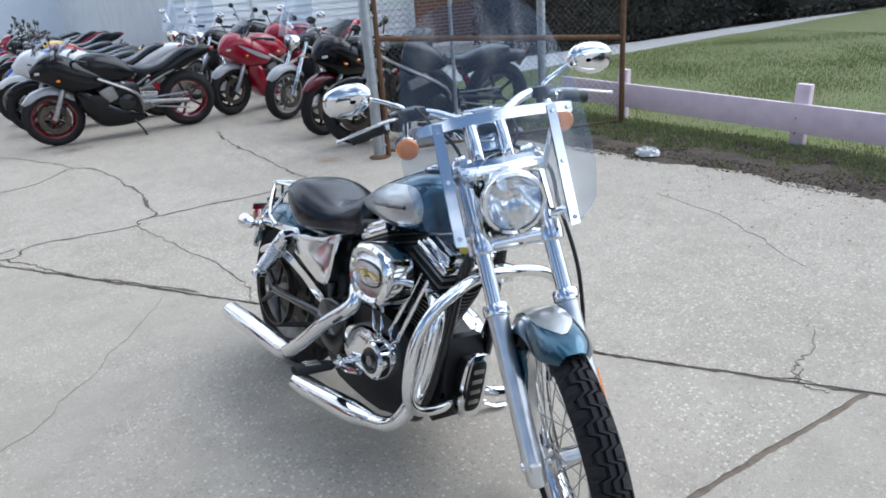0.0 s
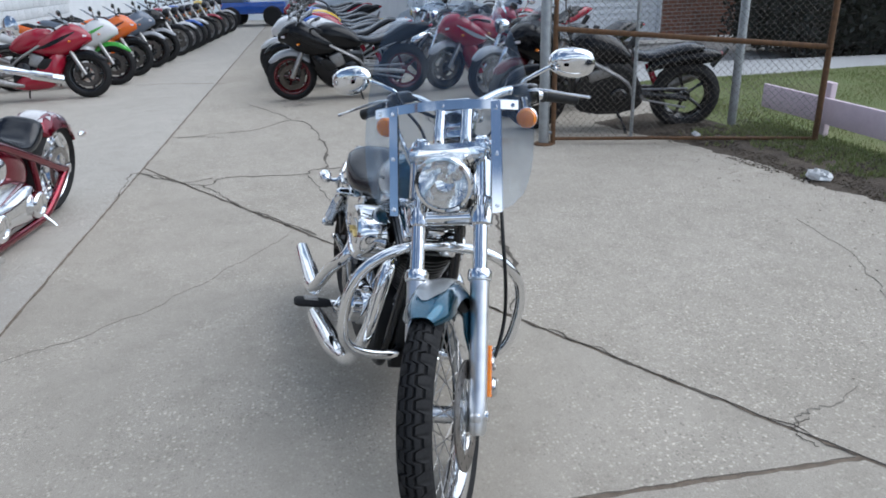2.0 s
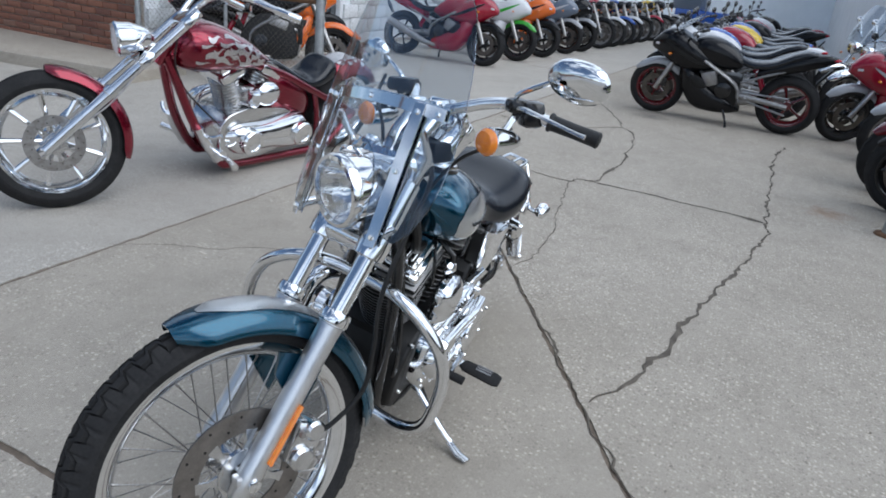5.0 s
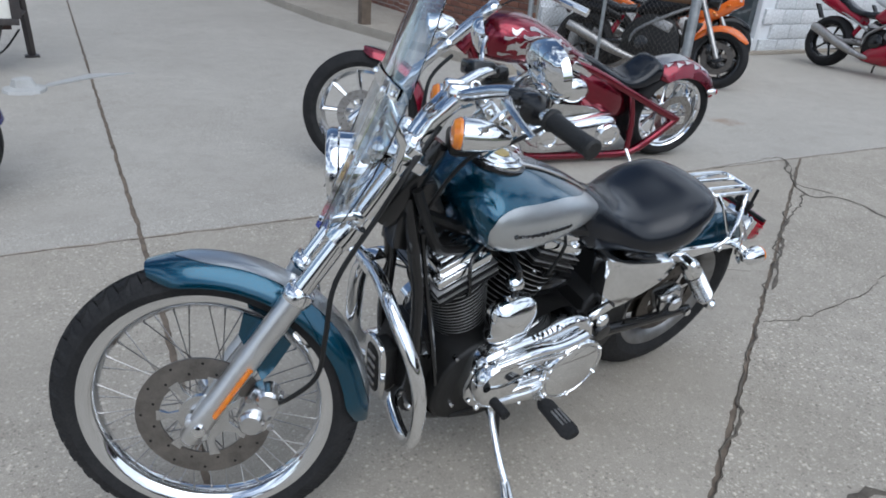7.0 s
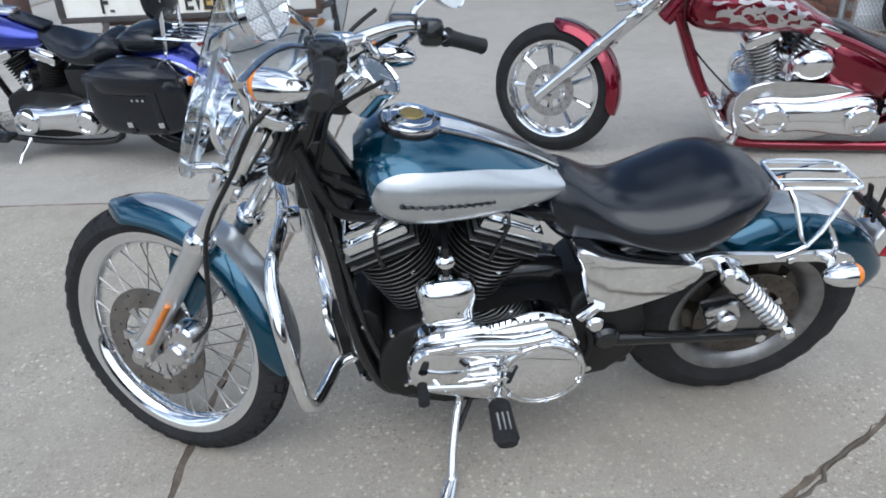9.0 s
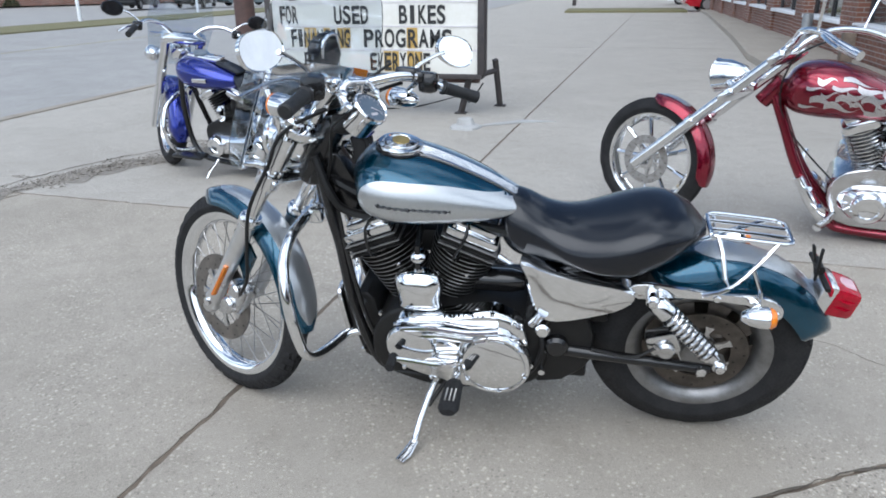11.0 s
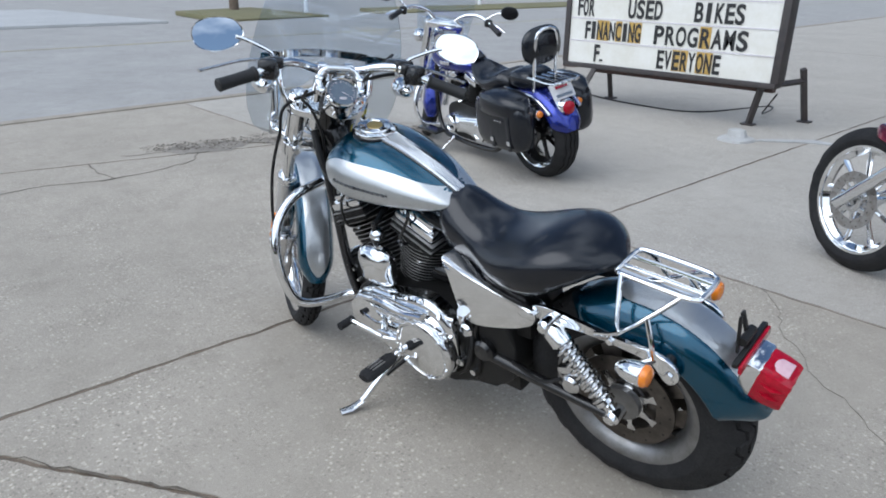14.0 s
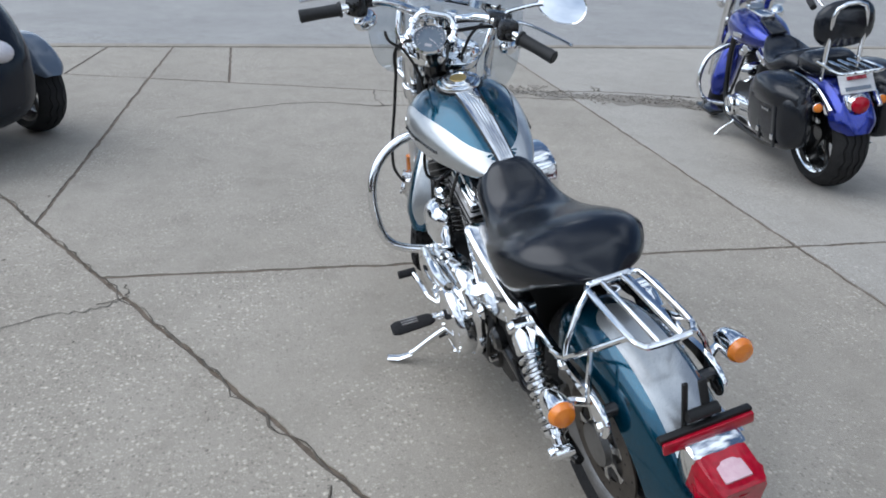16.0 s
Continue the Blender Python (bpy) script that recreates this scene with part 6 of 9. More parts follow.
    lathe(bm, [(0.026, -0.02), (0.027, 0.03), (0.02, 0.037), (0.006, 0.038)], (0.16, 0.115, 0.385), (0, 1, 0), 18)
    part("rear_caliper", bm, ALU, bike)
    bm = B()
    torus_band(bm, [(0.135, -0.105), (0.14, -0.105), (0.14, -0.08), (0.135, -0.08)], REAR, 72)
    for i in range(5):
        a = 2 * math.pi * i / 5
        tube(bm, [REAR + V(0.03 * math.cos(a), -0.092, 0.03 * math.sin(a)), REAR + V(0.136 * math.cos(a), -0.092, 0.136 * math.sin(a))], 0.011, 6)
    part("belt_pulley", bm, DISC_DARK, bike)
    part("drive_belt", tube(B(), [REAR + V(0.02, -0.092, 0.141), V(0.5, -0.092, 0.405), V(0.545, -0.092, 0.36), V(0.5, -0.092, 0.315), REAR + V(0.02, -0.092, -0.141)], 0.007, 6, flat=1.6), RUBBER, bike)
    part("belt_guard", prism(B(), rounded([(0.47, 0.378), (0.46, 0.412), (0.3, 0.465), (0.15, 0.498), (0.02, 0.488), (-0.06, 0.45), (-0.05, 0.43), (0.03, 0.462), (0.14, 0.466), (0.3, 0.432), (0.42, 0.388)], 2), -0.128, -0.118, 0.003), CHROME, bike, "chrome belt guard")
    for s in (1, -1):
        sw = tube(B(), [(0.5, s * 0.11, 0.34), (0.3, s * 0.125, 0.335), (0.06, s * 0.12, 0.314), (0.03, s * 0.12, 0.313)], [0.022, 0.017, 0.015, 0.012], 10)
        part("swingarm", sw, BLACK, bike)
        part("axle_nut", lathe(B(), [(0.005, 0), (0.014, 0), (0.014, 0.01), (0.007, 0.013)], (0.055, s * 0.132, 0.315), (0, s, 0), 6), CHROME, bike)
        # frame
        part("down_tube", tube(B(), [(1.14, s * 0.025, 0.87), (1.115, s * 0.055, 0.72), (1.096, s * 0.068, 0.626), (1.073, s * 0.085, 0.417), (1.024, s * 0.09, 0.24), (0.97, s * 0.09, 0.19), (0.85, s * 0.09, 0.18), (0.6, s * 0.09, 0.185), (0.52, s * 0.09, 0.22), (0.5, s * 0.11, 0.4), (0.46, s * 0.1, 0.6), (0.3, s * 0.1, 0.62)], 0.0165, 10, n=5), BLACK, bike, "black frame tube")
        part("top_rail", tube(B(), [(1.14, s * 0.02, 0.84), (0.95, s * 0.05, 0.76), (0.6, s * 0.07, 0.7), (0.3, s * 0.1, 0.63)], 0.016, 8, n=4), BLACK, bike)
    part("frame_gusset", prism(B(), [(1.16, 0.9), (1.16, 0.74), (1.06, 0.7), (1.02, 0.78), (1.08, 0.9)], -0.03, 0.03, 0.006), BLACK, bike)

    # engine
    crank = V(0.851, 0, 0.33)
    body = prism(B(), rounded([(1.0, 0.22), (1.015, 0.34), (0.96, 0.43), (0.84, 0.47), (0.7, 0.46), (0.55, 0.44), (0.49, 0.38), (0.5, 0.24), (0.6, 0.175), (0.86, 0.165)], 3), -0.125, 0.125, 0.012)
    part("crankcase", body, BLACK_MATT, bike, "black V-twin crankcase")
    for lean_deg in (22.5, -22.5):
        a = radians(lean_deg)
        d = V(math.sin(a), 0, math.cos(a))
        side = V(math.cos(a), 0, -math.sin(a))
        prof = []
        for i in range(14):
            h = 0.122 + i * 0.0148
            rr = 0.075 + 0.024 * min(1, i / 11)
            prof += [(0.062, h), (0.062, h + 0.0085), (rr, h + 0.0092), (rr, h + 0.0132), (0.062, h + 0.014)]
        cyl = part("cylinder", lathe(B(), prof, crank, d, 28), BLACK_MATT, bike, "black cylinder with bright-edged cooling fins", angle=30)
        fin = None
        for i in range(14):
            h = 0.122 + i * 0.0148 + 0.0112
            grow = (0.0755 + 0.024 * min(1, i / 11)) / 0.0752
            mt = Matrix.Translation(crank + d * h) @ d.to_track_quat("Z", "Y").to_matrix().to_4x4() @ Matrix.Diagonal((grow, grow, 1, 1))
            if fin is None:
                fin = part("fin_edge", lathe(B(), [(0.0742, -0.002), (0.0752, -0.0013), (0.0752, 0.0013), (0.0742, 0.002)], (0, 0, 0), (0, 0, 1), 28, caps=False), WHEELGREY, cyl, "", m=mt)
            else:
                same_mesh("fin_edge", fin, cyl, mt)
        rm = Matrix((( *side, 0), (0, 1, 0, 0), (*d, 0), (0, 0, 0, 1))).transposed()
        rm = Matrix.Translation(crank + d * 0.352) @ Matrix(((side.x, 0, d.x, 0), (side.y, 1, d.y, 0), (side.z, 0, d.z, 0), (0, 0, 0, 1)))
        head = box(B(), (0, 0, 0), (0.15, 0.2, 0.05), 0.012, None)
        hd = part("cylinder_head", head, BLACK_MATT, bike, "", rm)
        for q in range(4):
            part("head_fin", box(B(), (0, 0, -0.021 + 0.0125 * q), (0.166, 0.212, 0.003), 0.0012), ALU_DULL if q % 2 else BLACK_MATT, hd, "", rm)
        bm = box(B(), (0, 0, 0.037), (0.15, 0.205, 0.026), 0.008)
        box(bm, (0, 0, 0.06), (0.12, 0.18, 0.026), 0.01)
        rc = part("rocker_cover", bm, CHROME, bike, "chrome rocker cover", rm)
        rib = None
        for q in range(-4, 5):
            mt = rm @ Matrix.Translation((0, q * 0.017, 0.075))
            if rib is None:
                rib = part("rocker_rib", box(B(), (0, 0, 0), (0.085, 0.007, 0.012), 0.002), CHROME, rc, m=mt)
            else:
                same_mesh("rocker_rib", rib, rc, mt)
        for sx in (0.058, -0.058):
            for sy in (0.088, -0.088, 0.0):
                bolt(rc, (sx, sy, 0.05), (0, 0, 1), 0.007, 0.007, CHROME, rm)
        for s in (1, -1):
            part("head_bolt", lathe(B(), [(0.009, 0), (0.009, 0.012), (0.004, 0.016)], crank + d * 0.3 + V(0, s * 0.068, 0) + side * 0.02, (0, s, 0), 8), CHROME, bike)
            part("head_bolt", lathe(B(), [(0.009, 0), (0.009, 0.014), (0.004, 0.018)], crank + d * 0.26 + V(0, s * 0.07, 0) - side * 0.03, (0, s, 0), 8), CHROME, bike)
        for k in (-0.02, 0.02):
            p = crank + V(k * 1.2 + math.sin(a) * 0.1, -0.125, 0.08)
            part("pushrod_tube", tube(B(), [p, crank + d * 0.33 + V(k, -0.09, 0)], 0.0085, 10), CHROME, bike, "chrome pushrod tube")
        part("spark_lead", tube(B(), [crank + d * 0.31 + V(0, 0.075, 0), crank + d * 0.31 + V(0.02, 0.12, 0.02), crank + d * 0.36 + V(0, 0.1, 0.07), (0.84, 0.03, 0.74)], 0.005, 6, n=4), BLACK, bike)
    # horn cover between the cylinders
    shape = rounded([(-0.04, -0.062), (0.04, -0.062), (0.047, -0.02), (0.052, 0.035), (0.038, 0.068), (0, 0.078), (-0.038, 0.068), (-0.052, 0.035), (-0.047, -0.02)], 4)
    loops = [[V(0.852 + p[0] * k * 1.36, y - 0.012, 0.532 + p[1] * k * 0.94) for p in shape] for y, k in ((0.128, 0.9), (0.134, 0.98), (0.15, 0.99), (0.165, 0.93), (0.177, 0.8), (0.185, 0.62), (0.19, 0.4), (0.192, 0.15))]
    hc = part("horn_cover", rings(B(), loops), CHROME, bike, "chrome domed horn cover")
    part("cover_nut", lathe(B(), [(0.02, 0), (0.022, 0.01), (0.022, 0.024), (0.015, 0.032), (0.004, 0.035)], (0.852, 0.108, 0.622), (0, 0.6, 0.8), 18), CHROME, hc)
    part("horn_bracket", tube(B(), [(0.852, 0.06, 0.7), (0.852, 0.12, 0.67), (0.852, 0.13, 0.6)], 0.009, 8), BLACK, bike)

    # primary cover, left
    outline = rounded([(0.945, 0.37), (0.928, 0.432), (0.87, 0.462), (0.76, 0.473), (0.7, 0.49), (0.635, 0.497), (0.572, 0.465), (0.54, 0.4), (0.54, 0.31), (0.578, 0.236), (0.672, 0.208), (0.75, 0.214), (0.83, 0.234), (0.915, 0.266), (0.952, 0.31)], 3)
    cen = V(0.75, 0, 0.35)
    loops = [[V(cen.x + (p[0] - cen.x) * k, y, cen.z + (p[1] - cen.z) * k) for p in outline] for y, k in ((0.12, 1.0), (0.158, 1.0), (0.168, 0.985), (0.176, 0.94), (0.18, 0.86), (0.182, 0.5))]
    pc = part("primary_cover", rings(B(), loops), CHROME, bike, "chrome primary drive cover", angle=50)
    part("derby_cover", lathe(B(), [(0.104, 0.17), (0.108, 0.19), (0.107, 0.209), (0.102, 0.216), (0.096, 0.216), (0.0935, 0.209), (0.091, 0.209), (0.089, 0.215), (0.08, 0.219), (0.03, 0.222), (0.002, 0.223)], (0.634, 0, 0.34), (0, 1, 0), 40), CHROME, pc)
    for q in range(6):
        a = math.pi * (q + 0.35) / 3
        bolt(pc, (0.634 + 0.0985 * math.cos(a), 0.215, 0.34 + 0.0985 * math.sin(a)), (0, 1, 0), 0.006, 0.006)
    part("alternator_bulge", lathe(B(), [(0.074, 0.165), (0.075, 0.192), (0.068, 0.205), (0.05, 0.21), (0.002, 0.212)], (0.878, 0, 0.372), (0, 1, 0), 36), CHROME, pc)
    for z0, z1, w in ((0.455, 0.44, 0.016), (0.425, 0.41, 0.012), (0.335, 0.33, 0.014)):
        part("cover_rib", tube(B(), [(0.9, 0.19, z0 - 0.02), (0.8, 0.2, z0), (0.7, 0.205, z1 + 0.012), (0.62, 0.2, z1 + 0.02)], w, 10, n=4, flat=0.7), CHROME, pc)
    for q in range(9):
        part("cooling_slot", box(B(), (0.665 + 0.014 * q, 0.172 - 0.0006 * q, 0.482 - 0.002 * q), (0.005, 0.012, 0.018), 0.0015), BLACK, pc)
    for i in range(0, len(outline), 3):
        p = outline[i]
        bolt(pc, (cen.x + (p[0] - cen.x) * 0.965, 0.17, cen.z + (p[1] - cen.z) * 0.965), (0, 1, 0), 0.008, 0.009)
    # cam cover and filter, right
    out2 = rounded([(0.98, 0.36), (0.95, 0.44), (0.86, 0.46), (0.74, 0.45), (0.66, 0.4), (0.66, 0.3), (0.74, 0.25), (0.9, 0.25), (0.96, 0.29)], 3)
    loops = [[V(0.82 + (p[0] - 0.82) * k * 0.76, y, 0.355 + (p[1] - 0.355) * k * 0.7) for p in out2] for y, k in ((-0.12, 1.0), (-0.16, 1.0), (-0.175, 0.94), (-0.18, 0.7))]
    cc = part("cam_cover", rings(B(), loops), CHROME, bike, "chrome cam cover")
    part("points_cover", lathe(B(), [(0.055, 0), (0.056, 0.028), (0.05, 0.034), (0.034, 0.035)], (0.9, -0.172, 0.36), (0, -1, 0), 28), CHROME, cc)
    part("points_disc", lathe(B(), [(0.04, 0.034), (0.038, 0.038), (0.002, 0.039)], (0.9, -0.172, 0.36), (0, -1, 0), 24), BLACK, cc)
    part("points_emblem", lathe(B(), [(0.016, 0.039), (0.002, 0.041)], (0.9, -0.172, 0.36), (0, -1, 0), 6), STEEL, cc)
    part("gear_cover", prism(B(), rounded([(0.66, 0.42), (0.66, 0.28), (0.56, 0.27), (0.5, 0.32), (0.5, 0.4), (0.56, 0.44)], 3), -0.165, -0.12, 0.008), BLACK, bike)
    oval = rounded([(0.105, 0), (0.09, 0.05), (0.04, 0.076), (-0.04, 0.076), (-0.09, 0.05), (-0.105, 0), (-0.09, -0.05), (-0.04, -0.076), (0.04, -0.076), (0.09, -0.05)], 3)
    loops = [[V(0.866 + p[0] * k, y, 0.612 + p[1] * k * 1.12) for p in oval] for y, k in ((-0.12, 0.9), (-0.13, 1.0), (-0.2, 1.0), (-0.215, 0.96), (-0.222, 0.86), (-0.218, 0.74), (-0.214, 0.72))]
    ac = part("air_cleaner", rings(B(), loops), CHROME, bike, "oval chrome air cleaner")
    loops = [[V(0.866 + p[0] * 0.62, y, 0.615 + p[1] * 0.4) for p in oval] for y in (-0.21, -0.219)]
    part("insert_rim", rings(B(), [[V(0.866 + p[0] * 0.66, y, 0.615 + p[1] * 0.46) for p in oval] for y in (-0.209, -0.2165)]), BLACK, ac)
    part("cover_insert", rings(B(), loops), CHROME_WORN, ac, "")
    part("cover_emblem", tube(B(), [(0.806, -0.222, 0.61), (0.846, -0.223, 0.623), (0.866, -0.224, 0.607), (0.886, -0.223, 0.623), (0.926, -0.222, 0.613)], 0.008, 6, flat=0.4), GOLD, ac)
    part("carburettor", box(B(), (0.84, -0.06, 0.62), (0.09, 0.14, 0.08), 0.015), BLACK_MATT, bike)
    part("oil_filter", lathe(B(), [(0.036, 0), (0.038, 0.01), (0.038, 0.09), (0.03, 0.1)], (0.99, 0.0, 0.26), (1, 0, 0.1), 20), BLACK, bike)
    tilt = Matrix.Translation((1.122, 0, 0.34)) @ Matrix.Rotation(radians(6), 4, "Y")
    shape = rounded([(-0.03, 0.095), (0.03, 0.095), (0.042, 0.05), (0.042, -0.05), (0.03, -0.095), (-0.03, -0.095), (-0.042, -0.05), (-0.042, 0.05)], 3)
    rg = part("regulator_cover", prism(B(), shape, 0, 0.014, 0.003, "yz"), CHROME, bike, "chrome regulator cover", tilt)
    part("regulator_body", prism(B(), [(y * 0.66, z * 0.8) for y, z in shape], 0.008, 0.0165, 0.002, "yz"), BLACK_MATT, rg, "", tilt)
    part("regulator_mount", box(B(), (-0.022, 0, 0), (0.036, 0.06, 0.15), 0.006), BLACK_MATT, bike, "", tilt)
    for k in (-0.048, -0.016, 0.016, 0.048):
        part("regulator_fin", box(B(), (0.018, 0, k), (0.006, 0.036, 0.012), 0.002), STEEL, rg, "", tilt)
    part("coil_block", box(B(), (1.0, 0.0, 0.71), (0.08, 0.08, 0.05), 0.01), BLACK_MATT, bike)
    part("wiring_loom", tube(B(), [(1.14, 0.05, 0.9), (1.1, 0.075, 0.8), (1.05, 0.07, 0.74), (0.9, 0.06, 0.72)], 0.012, 8, n=4), BLACK_MATT, bike)
    part("yellow_tag", box(B(), (1.1, -0.06, 0.735), (0.03, 0.025, 0.02), 0.003), YELLOW, bike, "small yellow tag")

    part("engine_mount", prism(B(), rounded([(1.07, 0.22), (1.085, 0.38), (1.06, 0.46), (1.01, 0.44), (1.0, 0.32), (1.02, 0.22)], 2), -0.075, 0.075, 0.008), BLACK_MATT, bike, "black front engine mount")
    for bx, bz in ((1.045, 0.43), (1.065, 0.37), (1.045, 0.31), (1.062, 0.25), (1.03, 0.25)):
        for s in (1, -1):
            bolt(bike, (bx, s * 0.076, bz), (0, s, 0), 0.009, 0.02)
    for bx, bz in ((0.98, 0.43), (0.955, 0.25), (0.7, 0.46), (0.62, 0.44)):
        bolt(bike, (bx, 0.118, bz), (0, 1, 0), 0.007, 0.014)
    part("gearbox", prism(B(), rounded([(0.54, 0.22), (0.55, 0.48), (0.44, 0.5), (0.37, 0.44), (0.36, 0.3), (0.44, 0.22)], 3), -0.1, 0.115, 0.012), BLACK_MATT, bike, "black gearbox casing")
    part("starter_motor", tube(B(), [(0.72, 0.02, 0.505), (0.6, 0.02, 0.505), (0.56, 0.02, 0.505)], [0.036, 0.036, 0.026], 16), BLACK, bike)
    part("sprocket_cover", lathe(B(), [(0.034, 0), (0.035, 0.02), (0.026, 0.03), (0.002, 0.032)], (0.46, 0.115, 0.36), (0, 1, 0), 20), BLACK, bike)
    for p0, p1, rr in (((0.53, 0.13, 0.44), (0.5, 0.155, 0.5), 0.016), ((0.535, 0.13, 0.3), (0.535, 0.16, 0.3), 0.012), ((0.5, 0.13, 0.27), (0.5, 0.15, 0.27), 0.01)):
        part("frame_bolt", tube(B(), [p0, p1], rr, 10), CHROME, bike)
    part("wiring_loom", tube(B(), [(0.98, 0.1, 0.24), (1.03, 0.112, 0.4), (1.075, 0.08, 0.62), (1.1, 0.045, 0.78)], 0.007, 7, n=5), BLACK, bike)
    part("brake_line", tube(B(), [(0.36, 0.13, 0.36), (0.25, 0.15, 0.36), (0.19, 0.14, 0.39)], 0.005, 6, n=5), BLACK_MATT, bike)

    # covers under the saddle
    for s in (1, -1):
        poly = rounded([(0.566, 0.655), (0.487, 0.628), (0.38, 0.604), (0.285, 0.588), (0.256, 0.565), (0.28, 0.522), (0.36, 0.486), (0.462, 0.458), (0.512, 0.472), (0.536, 0.53), (0.552, 0.6)], 3)
        c = V(0.42, 0, 0.56)
        loops = [[V(c.x + (p[0] - c.x) * k, s * y, c.z + (p[1] - c.z) * k) for p in poly] for y, k in ((0.09, 0.98), (0.13, 1.0), (0.142, 0.985), (0.148, 0.93), (0.15, 0.6))]
        part("side_cover", rings(B(), loops), CHROME, bike, "mirror-bright chrome side cover")
    part("battery_box", box(B(), (0.42, 0, 0.52), (0.2, 0.17, 0.2), 0.01), BLACK_MATT, bike)
    part("inner_guard", box(B(), (0.42, -0.01, 0.38), (0.1, 0.2, 0.34), 0.01), BLACK_MATT, bike)
    part("ignition_lock", lathe(B(), [(0.02, 0), (0.022, 0.012), (0.016, 0.02)], (0.5, 0.14, 0.43), (0, 1, 0), 16), CHROME, bike)
    part("oil_line", tube(B(), [(0.52, 0.1, 0.42), (0.5, 0.14, 0.35), (0.56, 0.14, 0.24), (0.75, 0.13, 0.2), (0.95, 0.12, 0.2)], 0.008, 8, n=5), BLACK_MATT, bike)

    # exhausts, right
    for pts, r in (([(0.7, -0.1, 0.55), (0.76, -0.18, 0.545), (0.8, -0.215, 0.5), (0.68, -0.245, 0.4), (0.56, -0.262, 0.29), (0.48, -0.266, 0.24)], 0.023), ([(1.0, -0.08, 0.58), (1.08, -0.13, 0.59), (1.12, -0.155, 0.54), (1.11, -0.175, 0.38), (1.08, -0.2, 0.27), (1.02, -0.215, 0.215), (0.9, -0.228, 0.19)], 0.023)):
        part("exhaust_pipe", tube(B(), pts, r, 14, n=6), CHROME, bike, "chrome exhaust pipe")
    part("silencer", tube(B(), [(0.5, -0.262, 0.245), (0.45, -0.26, 0.235), (0.15, -0.26, 0.225), (0.0, -0.258, 0.219), (0.002, -0.258, 0.219), (0.06, -0.258, 0.221)], [0.026, 0.037, 0.038, 0.036, 0.03, 0.028], 18), CHROME, bike, "chrome silencer")
    part("silencer", tube(B(), [(0.96, -0.222, 0.2), (0.88, -0.23, 0.187), (0.62, -0.25, 0.162), (0.56, -0.252, 0.158)], [0.024, 0.037, 0.037, 0.034], 18), CHROME, bike, "chrome silencer")
    # rests and stand
    for s in (1, -1):
        x0 = 0.742
        rest = part("foot_peg", tube(B(), [(x0, s * 0.235, 0.291), (x0, s * 0.25, 0.291), (x0, s * 0.35, 0.293), (x0, s * 0.366, 0.293)], [0.016, 0.026, 0.03, 0.022], 12, flat=0.55), RUBBER, bike, "black rubber foot peg")
        for k in (-0.012, 0.0, 0.012):
            part("peg_rib", tube(B(), [(x0 + k, s * 0.285, 0.306), (x0 + k, s * 0.335, 0.308)], 0.003, 5), STEEL, rest)
        part("peg_mount", tube(B(), [(x0, s * 0.13, 0.29), (x0, s * 0.24, 0.291)], 0.014, 10), CHROME, bike)
    part("shift_lever", tube(B(), [(0.72, 0.2, 0.33), (0.78, 0.23, 0.34), (0.86, 0.235, 0.35), (0.92, 0.24, 0.36)], 0.008, 8, n=4), CHROME, bike)
    part("shift_peg", tube(B(), [(0.92, 0.23, 0.36), (0.92, 0.285, 0.362)], 0.013, 10), RUBBER, bike)
    part("brake_pedal", tube(B(), [(0.72, -0.2, 0.3), (0.8, -0.23, 0.3), (0.9, -0.24, 0.33)], 0.009, 8, n=4), CHROME, bike)
    bm = tube(B(), [(0.815, 0.12, 0.205), (0.832, 0.17, 0.178), (0.85, 0.24, 0.138), (0.859, 0.29, 0.108), (0.862, 0.312, 0.1)], [0.014, 0.011, 0.011, 0.011, 0.01], 10, n=4)
    stand = part("side_stand", bm, CHROME, bike, "chrome side stand with flat foot")
    part("stand_foot", tube(B(), [(0.86, 0.304, 0.1), (0.878, 0.348, 0.087), (0.892, 0.382, 0.092)], [0.012, 0.017, 0.014], 10, flat=0.35), CHROME_WORN, stand)
    part("stand_spring", tube(B(), [(0.785, 0.13, 0.2), (0.835, 0.21, 0.15)], 0.007, 8), BLACK_MATT, bike)
    # crash bar
    half = [(1.2, 0.0, 0.695), (1.205, 0.06, 0.697), (1.215, 0.13, 0.688), (1.216, 0.195, 0.656), (1.206, 0.245, 0.605), (1.194, 0.273, 0.535), (1.186, 0.278, 0.455), (1.178, 0.266, 0.375), (1.166, 0.226, 0.33), (1.146, 0.155, 0.306), (1.12, 0.085, 0.298), (1.075, 0.06, 0.3)]
    for s in (1, -1):
        part("crash_bar", tube(B(), [(x, s * y, z) for x, y, z in half], 0.0158, 14, n=5), CHROME, bike, "chrome engine guard bar")
    part("guard_clamp", box(B(), (1.185, 0, 0.69), (0.05, 0.05, 0.05), 0.01), CHROME, bike)
    return bike


build_bike()

# ---- other motorcycles ----
RED = flake("candy_red", (0.29, 0.001, 0.024), (0.1, 0.0006, 0.01), 0.2)
FLAME = flake("silver_flames", (0.6, 0.58, 0.57), (0.42, 0.4, 0.4), 0.3)
BLUE = flake("cobalt_flake", (0.016, 0.04, 0.4), (0.006, 0.01, 0.09), 0.22)
PLATE = surface("plate_white", (0.7, 0.7, 0.7), (0.6, 0.6, 0.62), 12, 0.5)


def paint(name, c):
    return surface(name, c, tuple(v * 0.85 for v in c), 5, 0.15, 0.22, coat=0.6 if max(c) > 0.05 else 0.15, spec=0.4 if max(c) > 0.05 else 0.22)


